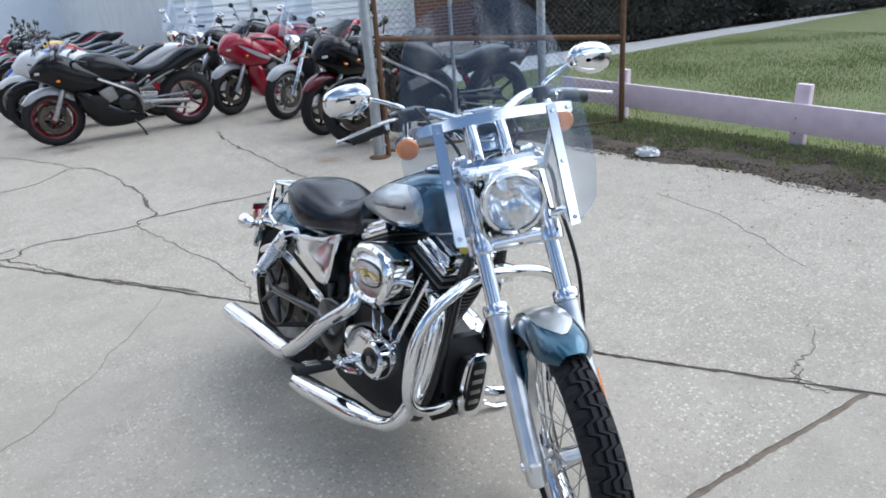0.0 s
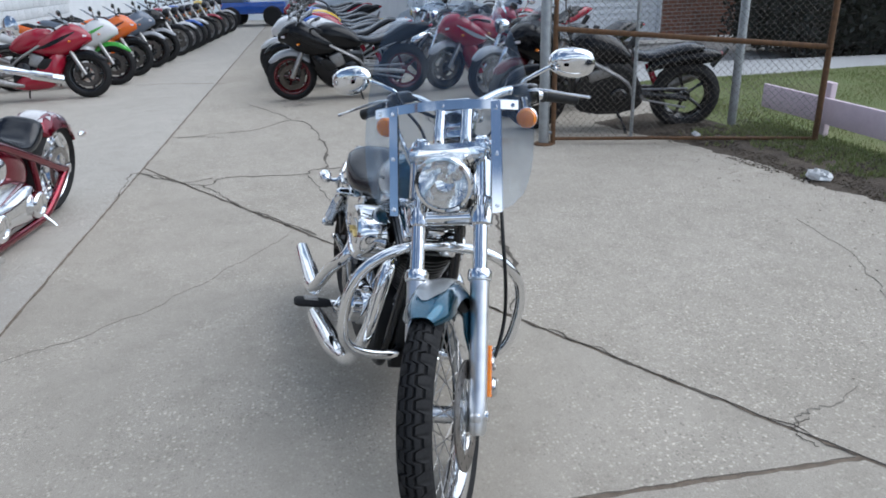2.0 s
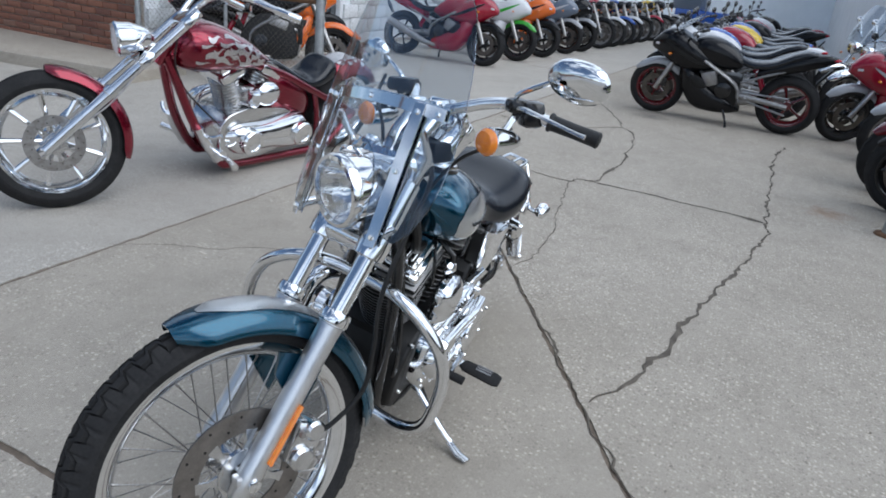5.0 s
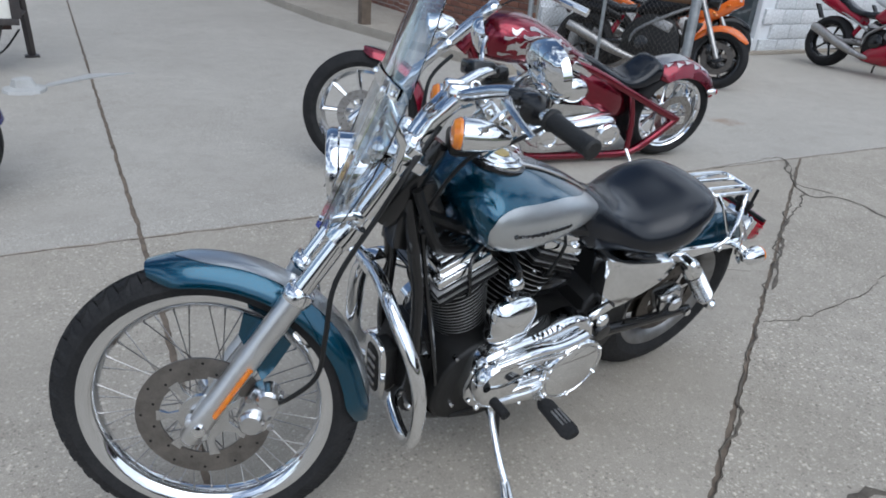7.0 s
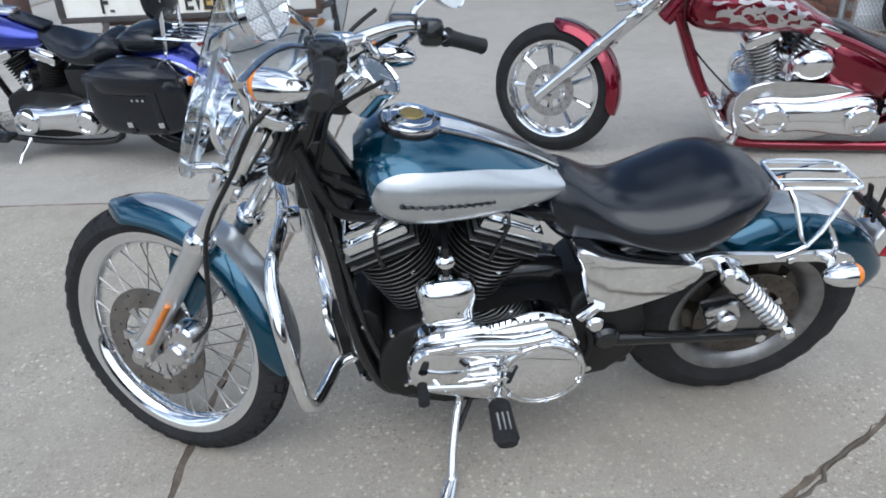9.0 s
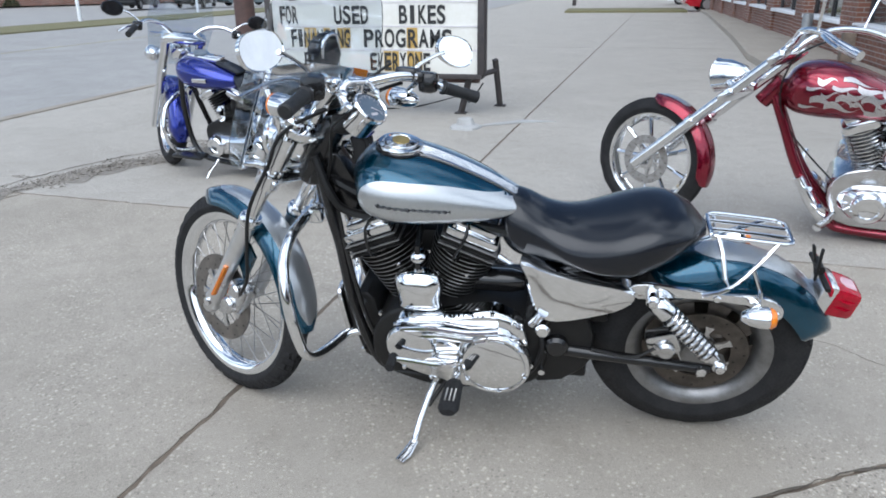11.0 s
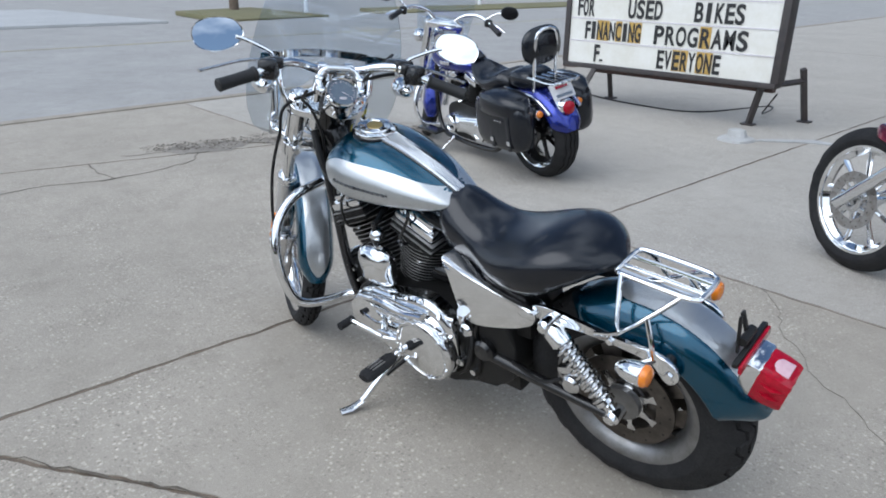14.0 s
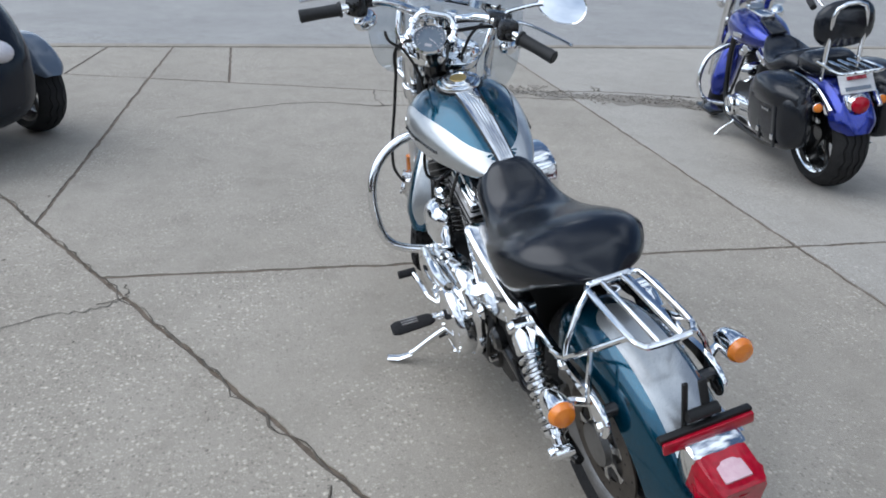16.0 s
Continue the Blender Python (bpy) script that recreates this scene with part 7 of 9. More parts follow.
P_BLACK, P_WHITE, P_RED, P_GREEN = paint("gloss_black", (0.007, 0.007, 0.008)), paint("gloss_white", (0.66, 0.67, 0.68)), paint("gloss_red", (0.31, 0.003, 0.022)), paint("gloss_green", (0.05, 0.35, 0.03))
P_ORANGE, P_BLUE, P_YELLOW, P_SILVER = paint("gloss_orange", (0.7, 0.14, 0.015)), paint("gloss_blue", (0.02, 0.09, 0.4)), paint("gloss_yellow", (0.65, 0.45, 0.02)), paint("gloss_silver", (0.4, 0.41, 0.43))
P_GREY = paint("gloss_grey_blue", (0.12, 0.15, 0.2))
P_NIGHT = paint("gloss_blue_black", (0.014, 0.017, 0.024))


def stand_at(rear, front, lean, z=0.0):
    """The pose of a motorcycle whose wheels touch the ground at two places."""
    yaw = math.atan2(front[1] - rear[1], front[0] - rear[0])
    return Matrix.Translation((rear[0], rear[1], z)) @ Matrix.Rotation(yaw, 4, "Z") @ Matrix.Rotation(radians(-lean), 4, "X")


def skin(table, n=30, m=24, p=2.4):
    """A smooth shell from stations of (x, z bottom, z top, half width)."""
    x0, x1 = table[0][0], table[-1][0]
    lo, up, hw = [[(r[0], r[k]) for r in table] for k in (1, 2, 3)]
    loops = []
    for i in range(n + 1):
        x = x0 + (x1 - x0) * (0.5 - 0.5 * math.cos(math.pi * i / n))
        a, b, h = spline(x, lo), spline(x, up), max(spline(x, hw), 0.003)
        ring = []
        for j in range(m):
            t = 2 * math.pi * j / m
            c, s = math.cos(t), math.sin(t)
            ring.append(V(x, h * (1 if c > 0 else -1) * abs(c) ** (2 / p), (a + b) / 2 + (b - a) / 2 * (1 if s > 0 else -1) * abs(s) ** (2 / p)))
        loops.append(ring)
    return rings(B(), loops)


def v_twin(e, crank, scale, fin_mat):
    """An air-cooled V-twin with chrome covers."""
    k = scale
    part("crankcase", prism(B(), rounded([(crank[0] + p * k, crank[2] + q * k) for p, q in ((0.19, -0.1), (0.2, 0.06), (0.1, 0.13), (-0.1, 0.13), (-0.3, 0.09), (-0.33, -0.05), (-0.22, -0.14), (0.1, -0.15))], 3), -0.12 * k, 0.12 * k, 0.01), fin_mat, e)
    for a in (22.5, -22.5):
        d = V(math.sin(radians(a)), 0, math.cos(radians(a)))
        prof = []
        for i in range(11):
            h = 0.12 + i * 0.018
            prof += [(0.058 * k, h * k), (0.08 * k, (h + 0.006) * k), (0.08 * k, (h + 0.011) * k), (0.058 * k, (h + 0.017) * k)]
        part("cylinder", lathe(B(), prof, crank, d, 20), fin_mat, e, "finned cylinder", angle=30)
        mt = Matrix.Translation(Vector(crank) + d * 0.345 * k) @ Matrix.Rotation(radians(a), 4, "Y")
        part("rocker_cover", box(box(B(), (0, 0, 0), (0.15 * k, 0.2 * k, 0.05 * k), 0.014 * k), (0, 0, 0.035 * k), (0.11 * k, 0.16 * k, 0.03 * k), 0.01 * k), CHROME, e, "chrome rocker cover", mt)
        part("pushrod_tube", tube(B(), [Vector(crank) + V(0, -0.12 * k, 0.06 * k), Vector(crank) + d * 0.33 * k + V(0, -0.09 * k, 0)], 0.012 * k, 8), CHROME, e)
    part("horn_cover", skin([(crank[0] - 0.055 * k, crank[2] + 0.15 * k, crank[2] + 0.22 * k, 0.02), (crank[0], crank[2] + 0.13 * k, crank[2] + 0.27 * k, 0.17 * k), (crank[0] + 0.055 * k, crank[2] + 0.15 * k, crank[2] + 0.22 * k, 0.02)], 10, 16, 3), CHROME, e)
    part("primary_cover", skin([(crank[0] - 0.44 * k, crank[2] - 0.08 * k, crank[2] + 0.04 * k, 0.12 * k), (crank[0] - 0.36 * k, crank[2] - 0.13 * k, crank[2] + 0.09 * k, 0.185 * k), (crank[0] - 0.1 * k, crank[2] - 0.1 * k, crank[2] + 0.06 * k, 0.19 * k), (crank[0] + 0.1 * k, crank[2] - 0.11 * k, crank[2] + 0.06 * k, 0.185 * k), (crank[0] + 0.17 * k, crank[2] - 0.06 * k, crank[2] + 0.02 * k, 0.12 * k)], 20, 20, 4), CHROME, e, "chrome primary cover")
    for dx in (-0.33, 0.05):
        part("cover_disc", lathe(B(), [(0.07 * k, 0.17 * k), (0.07 * k, 0.212 * k), (0.062 * k, 0.222 * k), (0.045 * k, 0.222 * k), (0.04 * k, 0.214 * k), (0.002, 0.218 * k)], (crank[0] + dx * k, 0, crank[2] - 0.02 * k), (0, 1, 0), 24), CHROME, e)
    part("air_cleaner", lathe(B(), [(0.09 * k, 0.1 * k), (0.1 * k, 0.12 * k), (0.1 * k, 0.19 * k), (0.085 * k, 0.21 * k), (0.002, 0.212 * k)], (crank[0], 0, crank[2] + 0.27 * k), (0, -1, 0), 24), CHROME, e)


def flames(e, table, n, mat, seed, side, p=2.4):
    """Licks of flame laid a hair proud of a painted shell."""
    r = random.Random(seed)
    y_of = shell_y(table, p)
    lo, up = [[(q[0], q[k]) for q in table] for k in (1, 2)]
    x0, x1 = table[0][0], table[-1][0]
    for i in range(n):
        x = x1 - (x1 - x0) * (0.1 + 0.62 * (i + 0.5) / n)
        f = 0.3 + 0.58 * ((i * 0.618) % 1.0)
        ln, wd, bend = r.uniform(0.08, 0.17), r.uniform(0.006, 0.015), r.uniform(-0.025, 0.025)
        bm, rows = B(), []
        for k in range(11):
            s = k / 10
            w = wd * (1 - s) ** 0.8 * (0.35 + 1.3 * math.sin(math.pi * min(s + 0.2, 1)))
            cx = x - ln * s
            a, b = spline(cx, lo), spline(cx, up)
            cz = a + (b - a) * f + bend * math.sin(2.2 * s * math.pi)
            rows.append([bm.verts.new((cx, side * (y_of(cx, cz + w * j) + 0.003), cz + w * j)) for j in (-1, 0, 1)])
        for a, b in zip(rows, rows[1:]):
            for j in range(2):
                bm.faces.new((a[j], a[j + 1], b[j + 1], b[j]))
        part("flame_graphic", bm, mat, e, "silver flame graphic", angle=60)


def shell_y(table, p=2.4):
    lo, up, hw = [[(r[0], r[k]) for r in table] for k in (1, 2, 3)]
    def f(x, z):
        a, b, h = spline(x, lo), spline(x, up), spline(x, hw)
        s = min(abs(z - (a + b) / 2) / max((b - a) / 2, 1e-4), 0.98)
        return h * (1 - s**p) ** (1 / p)
    return f


def build_chopper():
    e = thing("chopper_motorcycle", stand_at((-1.9, -1.9), (0.05, -2.2), 10, 0.004), "candy-red chopper with silver flames and long chrome fork", "motorcycle")
    F, R = V(2.045, 0, 0.348), V(-0.05, 0, 0.325)
    T = Matrix.Translation((2.2, 0, 0)) @ Matrix.Rotation(radians(-26), 4, V(-0.45, 0, 0.893)) @ Matrix.Translation((-2.2, 0, 0))
    w = cast_wheel(e, "front_wheel", F, 0.348, 0.11, 0.265, T, 9, CHROME, 3, 0.026, "chrome billet front wheel")
    part("rim_lip", torus_band(B(), [(0.262, 0.03), (0.282, 0.04), (0.282, -0.04), (0.262, -0.03), (0.24, -0.02), (0.24, 0.02)], F, 56), CHROME, w, "", T)
    brake_disc(e, F, 0.14, 0.09, 0.07, T, STEEL)
    w = cast_wheel(e, "rear_wheel", R, 0.325, 0.24, 0.235, None, 9, CHROME, 5, 0.03, "wide chrome billet rear wheel")
    part("rim_lip", torus_band(B(), [(0.225, 0.08), (0.25, 0.105), (0.25, -0.105), (0.225, -0.08), (0.2, -0.05), (0.2, 0.05)], R, 56), CHROME, w)
    brake_disc(e, R, 0.14, 0.09, 0.125, None, STEEL)
    d = V(-0.66, 0, 0.62).normalized()
    for y in (0.11, -0.11):
        a = F + V(0.02, y, 0)
        part("fork_leg", tube(B(), [a - d * 0.04, a + d * 0.36, a + d * 0.365, a + d * 0.4], [0.03, 0.031, 0.036, 0.036], 16), CHROME, e, "chrome fork leg", T)
        part("fork_tube", tube(B(), [a + d * 0.38, a + d * 0.98], 0.026, 16), CHROME, e, "chrome fork tube", T)
    for s in (0.62, 0.92):
        part("fork_yoke", box(B(), F + V(0.02, 0, 0) + d * s, (0.09, 0.3, 0.045), 0.014, Matrix.Rotation(radians(43), 4, "Y")), CHROME, e, "", T)
    fm = part("front_mudguard", fender_mesh(B(), F, 0.372, 88, 196, 0.075, 0.05), RED, e, "candy-red front mudguard", T)
    part("mudguard_flame", fender_stripe(B(), F, 0.372, 92, 120, 0.075, 0.05, 0.03), FLAME, fm, "", T)
    lamp = part("headlamp", lathe(B(), [(0.01, -0.17), (0.05, -0.14), (0.08, -0.06), (0.085, 0.0), (0.09, 0.01), (0.08, 0.02)], (1.72, 0, 0.855), (1, 0, -0.1), 28), CHROME, e, "chrome bullet headlamp", T)
    part("lens", lathe(B(), [(0.078, 0.018), (0.05, 0.026), (0.002, 0.03)], (1.72, 0, 0.855), (1, 0, -0.1), 24), CLEARLENS, lamp, "", T)
    part("lamp_stay", tube(B(), [(1.62, 0, 0.84), (1.52, 0, 0.82)], 0.02, 10), CHROME, e, "", T)
    for s in (1, -1):
        pts = [(1.4, s * 0.07, 0.99), (1.34, s * 0.1, 1.06), (1.27, s * 0.2, 1.11), (1.15, s * 0.3, 1.11), (1.02, s * 0.4, 1.06), (0.95, s * 0.44, 1.04)]
        part("handlebar", tube(B(), pts, 0.016, 12, n=5), CHROME, e, "chrome swept handlebar", T)
        part("grip", tube(B(), [(1.05, s * 0.385, 1.07), (0.94, s * 0.445, 1.035)], 0.021, 12), CHROME, e, "", T)
        part("lever", tube(B(), [(1.14, s * 0.33, 1.1), (1.08, s * 0.42, 1.08), (1.02, s * 0.48, 1.06)], 0.008, 8, n=4), CHROME, e, "", T)
        mr = part("mirror", tube(B(), [(1.17, s * 0.31, 1.12), (1.15, s * 0.36, 1.25), (1.14, s * 0.4, 1.28)], 0.007, 8, n=4), CHROME, e, "", T)
        part("mirror_head", skin([(1.12, 1.24, 1.25, 0.01), (1.14, 1.24, 1.33, 0.05), (1.16, 1.27, 1.29, 0.01)], 8, 16, 2), CHROME, mr, "", T @ Matrix.Translation((0, s * 0.43, 0)))
        bm = tube(B(), [(1.44, s * 0.02, 0.76), (1.38, s * 0.05, 0.62), (1.27, s * 0.09, 0.37), (1.1, s * 0.12, 0.13), (0.98, s * 0.13, 0.08), (0.5, s * 0.135, 0.07), (0.24, s * 0.14, 0.08), (0.1, s * 0.155, 0.18), (-0.05, s * 0.16, 0.32)], 0.027, 12, n=5)
        part("lower_frame_tube", bm, RED, e, "candy-red frame tube")
        part("upper_frame_tube", tube(B(), [(1.42, s * 0.02, 0.76), (1.1, s * 0.06, 0.74), (0.7, s * 0.09, 0.65), (0.35, s * 0.13, 0.5), (0.05, s * 0.155, 0.36), (-0.06, s * 0.16, 0.32)], 0.026, 12, n=5), RED, e, "candy-red frame tube")
        part("seat_post", tube(B(), [(0.33, s * 0.12, 0.5), (0.27, s * 0.13, 0.3), (0.25, s * 0.135, 0.09)], 0.02, 10, n=3), RED, e)
        part("axle_plate", box(B(), (-0.06, s * 0.165, 0.32), (0.11, 0.025, 0.07), 0.012), CHROME, e)
        part("foot_control", tube(B(), [(1.08, s * 0.14, 0.16), (1.12, s * 0.26, 0.17), (1.16, s * 0.34, 0.18)], [0.02, 0.018, 0.022], 10), CHROME, e)
    part("neck", tube(B(), [(1.5, 0, 0.72), (1.41, 0, 0.84)], 0.045, 16), RED, e)
    tank = [(0.66, 0.655, 0.69, 0.03), (0.74, 0.655, 0.735, 0.08), (0.9, 0.655, 0.835, 0.135), (1.1, 0.66, 0.92, 0.165), (1.25, 0.665, 0.94, 0.16), (1.36, 0.69, 0.91, 0.12), (1.42, 0.74, 0.82, 0.03)]
    tk = part("fuel_tank", skin(tank), RED, e, "candy-red stretched fuel tank", angle=60)
    for s in (1, -1):
        flames(tk, tank, 21, FLAME, 4, s)
    part("filler_cap", lathe(B(), [(0.04, -0.01), (0.042, 0.008), (0.03, 0.015), (0.002, 0.017)], (1.2, 0, 0.912), (0, 0, 1), 20), CHROME, tk)
    part("oil_tank", skin([(0.28, 0.3, 0.46, 0.06), (0.4, 0.27, 0.55, 0.13), (0.55, 0.31, 0.63, 0.14), (0.68, 0.4, 0.66, 0.11), (0.76, 0.5, 0.63, 0.04)]), RED, e, "candy-red oil tank")
    seat = [(0.08, 0.56, 0.6, 0.04), (0.12, 0.54, 0.67, 0.11), (0.18, 0.52, 0.69, 0.13), (0.26, 0.5, 0.62, 0.135), (0.36, 0.5, 0.58, 0.13), (0.5, 0.55, 0.63, 0.11), (0.62, 0.62, 0.69, 0.08), (0.7, 0.66, 0.71, 0.04)]
    part("seat", skin(seat, p=3), LEATHER, e, "black leather seat", angle=60)
    rf = part("rear_mudguard", fender_mesh(B(), R, 0.36, 52, 158, 0.14, 0.09), RED, e, "candy-red rear mudguard")
    part("mudguard_flame", fender_stripe(B(), R, 0.36, 62, 100, 0.14, 0.09, 0.06), FLAME, rf)
    part("tail_light", lathe(B(), [(0.03, 0), (0.03, 0.03), (0.015, 0.04)], R + V(-0.335, 0, 0.1), (-1, 0, 0.1), 16), REDLENS, e)
    for s in (1, -1):
        bullet(e, "rear_signal", R + V(-0.2, s * 0.2, 0.2), (-1, 0, 0), REDLENS, 0.02, 0.06)
    for s in (1, -1):
        for q in range(7):
            a0 = 68 + 11 * q
            fl = B()
            rows = []
            for t in range(7):
                a, w = radians(a0 + 9 * t / 6), 0.01 * (1 - t / 6) ** 0.7 * (0.5 + math.sin(math.pi * min(1, t / 6 + 0.25)))
                yy = 0.075 + 0.03 * ((q * 0.618) % 1.0)
                rows.append([fl.verts.new(R + V((0.36 - 0.09 * ((abs(y) / 0.14) ** 1.25) ** 3.2 + 0.003) * math.cos(a), s * y, (0.36 - 0.09 * ((abs(y) / 0.14) ** 1.25) ** 3.2 + 0.003) * math.sin(a))) for y in (yy - w, yy, yy + w)])
            for u, v2 in zip(rows, rows[1:]):
                for t in range(2):
                    fl.faces.new((u[t], u[t + 1], v2[t + 1], v2[t]))
            part("flame_graphic", fl, FLAME, rf, "silver flame graphic", angle=60)
    v_twin(e, V(0.88, 0, 0.28), 1.14, ALU)
    part("engine_shield", skin([(0.66, 0.5, 0.52, 0.02), (0.7, 0.46, 0.58, 0.05), (0.77, 0.44, 0.6, 0.065), (0.84, 0.46, 0.58, 0.05), (0.88, 0.5, 0.54, 0.015)], 14, 18, 2.4), CHROME, e, "chrome rounded engine shield", Matrix.Translation((0, 0.12, 0)))
    for s in (1, -1):
        bm = tube(B(), [(1.27, s * 0.13, 0.36), (1.2, s * 0.15, 0.24), (1.13, s * 0.15, 0.14)], [0.024, 0.03, 0.024], 12, n=4)
        tube(bm, [(1.22, s * 0.14, 0.3), (1.24, s * 0.22, 0.33), (1.22, s * 0.27, 0.36)], 0.012, 8, n=4)
        lathe(bm, [(0.012, -0.03), (0.03, -0.025), (0.032, 0.025), (0.012, 0.03)], (1.15, s * 0.19, 0.2), (0, 1, 0), 16)
        part("forward_control", bm, CHROME, e, "chrome forward foot control")
    for y0, z1 in ((-0.16, 0.14), (-0.2, 0.2)):
        part("exhaust", tube(B(), [(0.98, -0.1, 0.5), (1.06, y0, 0.42), (1.0, y0 - 0.02, 0.25), (0.8, y0 - 0.03, z1), (0.0, y0 - 0.04, z1 + 0.02), (-0.2, y0 - 0.04, z1 + 0.02)], 0.028, 12, n=5), CHROME, e, "chrome exhaust pipe")
    part("dipstick_tag", box(B(), (0.74, 0.148, 0.52), (0.022, 0.008, 0.075), 0.004), YELLOW, e, "yellow paper tag")
    part("side_stand", tube(B(), [(0.26, 0.14, 0.1), (0.25, 0.2, 0.05), (0.24, 0.29, -0.045)], [0.016, 0.012, 0.012], 10), CHROME, e, "chrome side stand")
    part("clutch_cable", tube(B(), [(1.25, 0.22, 1.1), (1.38, 0.1, 0.98), (1.42, 0.07, 0.78), (1.34, 0.07, 0.58), (1.1, 0.12, 0.34)], 0.005, 6, n=6), BLACK, e)
    part("brake_line", tube(B(), [(1.45, 0.09, 0.95), (1.6, 0.12, 0.78), (1.8, 0.13, 0.55), (1.98, 0.11, 0.42)], 0.004, 6, n=6), STEEL, e, "", T)
    return e


def build_blue():
    e = thing("bagger_motorcycle", stand_at((2.21, -2.41), (3.74, -2.76), 11, 0.004), "cobalt-blue cruiser with black saddlebags and a backrest", "motorcycle")
    F, R = V(1.55, 0, 0.325), V(0.0, 0, 0.318)
    T = Matrix.Translation((1.66, 0, 0)) @ Matrix.Rotation(radians(-36), 4, V(-0.5, 0, 0.866)) @ Matrix.Translation((-1.66, 0, 0))
    cast_wheel(e, "front_wheel", F, 0.325, 0.12, 0.235, T, 7, CHROME, 4, 0.026)
    w = cast_wheel(e, "rear_wheel", R, 0.318, 0.2, 0.225, None, 7, BLACK, 5, 0.03, "black cast rear wheel with wide tyre")
    part("rim_lip", torus_band(B(), [(0.215, 0.07), (0.238, 0.085), (0.238, -0.085), (0.215, -0.07), (0.2, -0.05), (0.2, 0.05)], R, 48), CHROME, w)
    d = V(-0.5, 0, 0.866)
    for y in (0.12, -0.12):
        a = F + V(0.0, y, 0)
        part("fork_leg", tube(B(), [a - d * 0.03, a + d * 0.36, a + d * 0.38], [0.03, 0.031, 0.036], 14), CHROME, e, "chrome fork leg", T)
        part("fork_cover", tube(B(), [a + d * 0.37, a + d * 0.76], 0.036, 14), CHROME, e, "", T)
        part("spot_lamp", lathe(B(), [(0.01, -0.08), (0.045, -0.05), (0.055, 0), (0.05, 0.012), (0.002, 0.02)], F + V(-0.22, y * 1.5, 0.53), (1, 0, 0), 18), CHROME, e, "", T)
    part("fork_yoke", box(B(), F + d * 0.76, (0.1, 0.3, 0.05), 0.015, Matrix.Rotation(radians(-30), 4, "Y")), CHROME, e, "", T)
    part("headlamp", lathe(B(), [(0.02, -0.14), (0.07, -0.1), (0.09, 0.0), (0.088, 0.012), (0.05, 0.022), (0.002, 0.026)], F + V(-0.2, 0, 0.57), (1, 0, 0), 26), CHROME, e, "chrome headlamp", T)
    part("front_mudguard", fender_mesh(B(), F, 0.36, 40, 195, 0.085, 0.09), BLUE, e, "cobalt-blue deep front mudguard", T)
    tank = [(0.62, 0.7, 0.735, 0.04), (0.7, 0.66, 0.77, 0.1), (0.85, 0.645, 0.83, 0.145), (1.02, 0.65, 0.87, 0.155), (1.14, 0.68, 0.87, 0.13), (1.2, 0.73, 0.82, 0.04)]
    tk = part("fuel_tank", skin(tank), BLUE, e, "cobalt-blue fuel tank", angle=60)
    part("dash", box(B(), (0.95, 0, 0.865), (0.28, 0.09, 0.03), 0.014, Matrix.Rotation(radians(-7), 4, "Y")), CHROME, tk, "chrome tank dash")
    part("dash_dial", lathe(B(), [(0.045, 0), (0.047, 0.02), (0.04, 0.026), (0.002, 0.027)], (1.0, 0, 0.875), (-0.2, 0, 1), 24), DIAL, tk)
    part("tank_pad", box(B(), (0.74, 0, 0.8), (0.2, 0.1, 0.02), 0.008, Matrix.Rotation(radians(-20), 4, "Y")), LEATHER, tk)
    for s in (1, -1):
        part("tank_emblem", box(B(), (0.92, s * 0.152, 0.74), (0.13, 0.012, 0.03), 0.005), CHROME, tk)
        pts = [(1.2, s * 0.05, 0.98), (1.16, s * 0.14, 1.06), (1.1, s * 0.26, 1.08), (0.98, s * 0.36, 1.03), (0.9, s * 0.4, 1.0)]
        part("handlebar", tube(B(), pts, 0.015, 12, n=5), CHROME, e, "", T)
        part("grip", tube(B(), [(1.0, s * 0.35, 1.035), (0.88, s * 0.412, 0.99)], 0.02, 12), GRIP, e, "", T)
        part("switch_housing", box(B(), (1.03, s * 0.33, 1.045), (0.06, 0.06, 0.06), 0.014), BLACK, e, "", T)
        part("lever", tube(B(), [(1.08, s * 0.32, 1.05), (1.03, s * 0.4, 1.03), (0.98, s * 0.46, 1.0)], 0.008, 8, n=4), CHROME, e, "", T)
        mr = part("mirror", tube(B(), [(1.06, s * 0.31, 1.07), (1.05, s * 0.38, 1.12), (1.04, s * 0.43, 1.13)], 0.007, 8, n=4), CHROME, e, "black oval mirror", T)
        part("mirror_head", lathe(B(), [(0.002, -0.02), (0.03, -0.015), (0.05, 0), (0.045, 0.012), (0.002, 0.014)], (1.04, s * 0.48, 1.14), (-1, 0, 0), 20, flat=1.4), BLACK, mr, "", T)
        # saddlebag
        bag = [(-0.2, 0.38, 0.54, 0.03), (-0.16, 0.3, 0.6, 0.08), (-0.02, 0.27, 0.64, 0.1), (0.16, 0.27, 0.65, 0.1), (0.3, 0.3, 0.62, 0.08), (0.36, 0.38, 0.54, 0.03)]
        sb = part("saddlebag", skin(bag, 20, 20, 3.4), LEATHER, e, "black leather saddlebag", Matrix.Translation((0, s * 0.25, 0)), 60)
        part("bag_lid", skin([(-0.19, 0.5, 0.6, 0.03), (-0.08, 0.5, 0.66, 0.108), (0.18, 0.5, 0.67, 0.108), (0.35, 0.5, 0.6, 0.03)], 16, 18, 3), LEATHER, sb, "", Matrix.Translation((0, s * 0.252, 0)), 60)
        for k in (-0.08, 0.1):
            part("strap", box(B(), (k, s * 0.345, 0.42), (0.035, 0.012, 0.24), 0.004), LEATHER, sb)
            part("buckle", box(B(), (k, s * 0.355, 0.36), (0.03, 0.008, 0.03), 0.003), CHROME, sb)
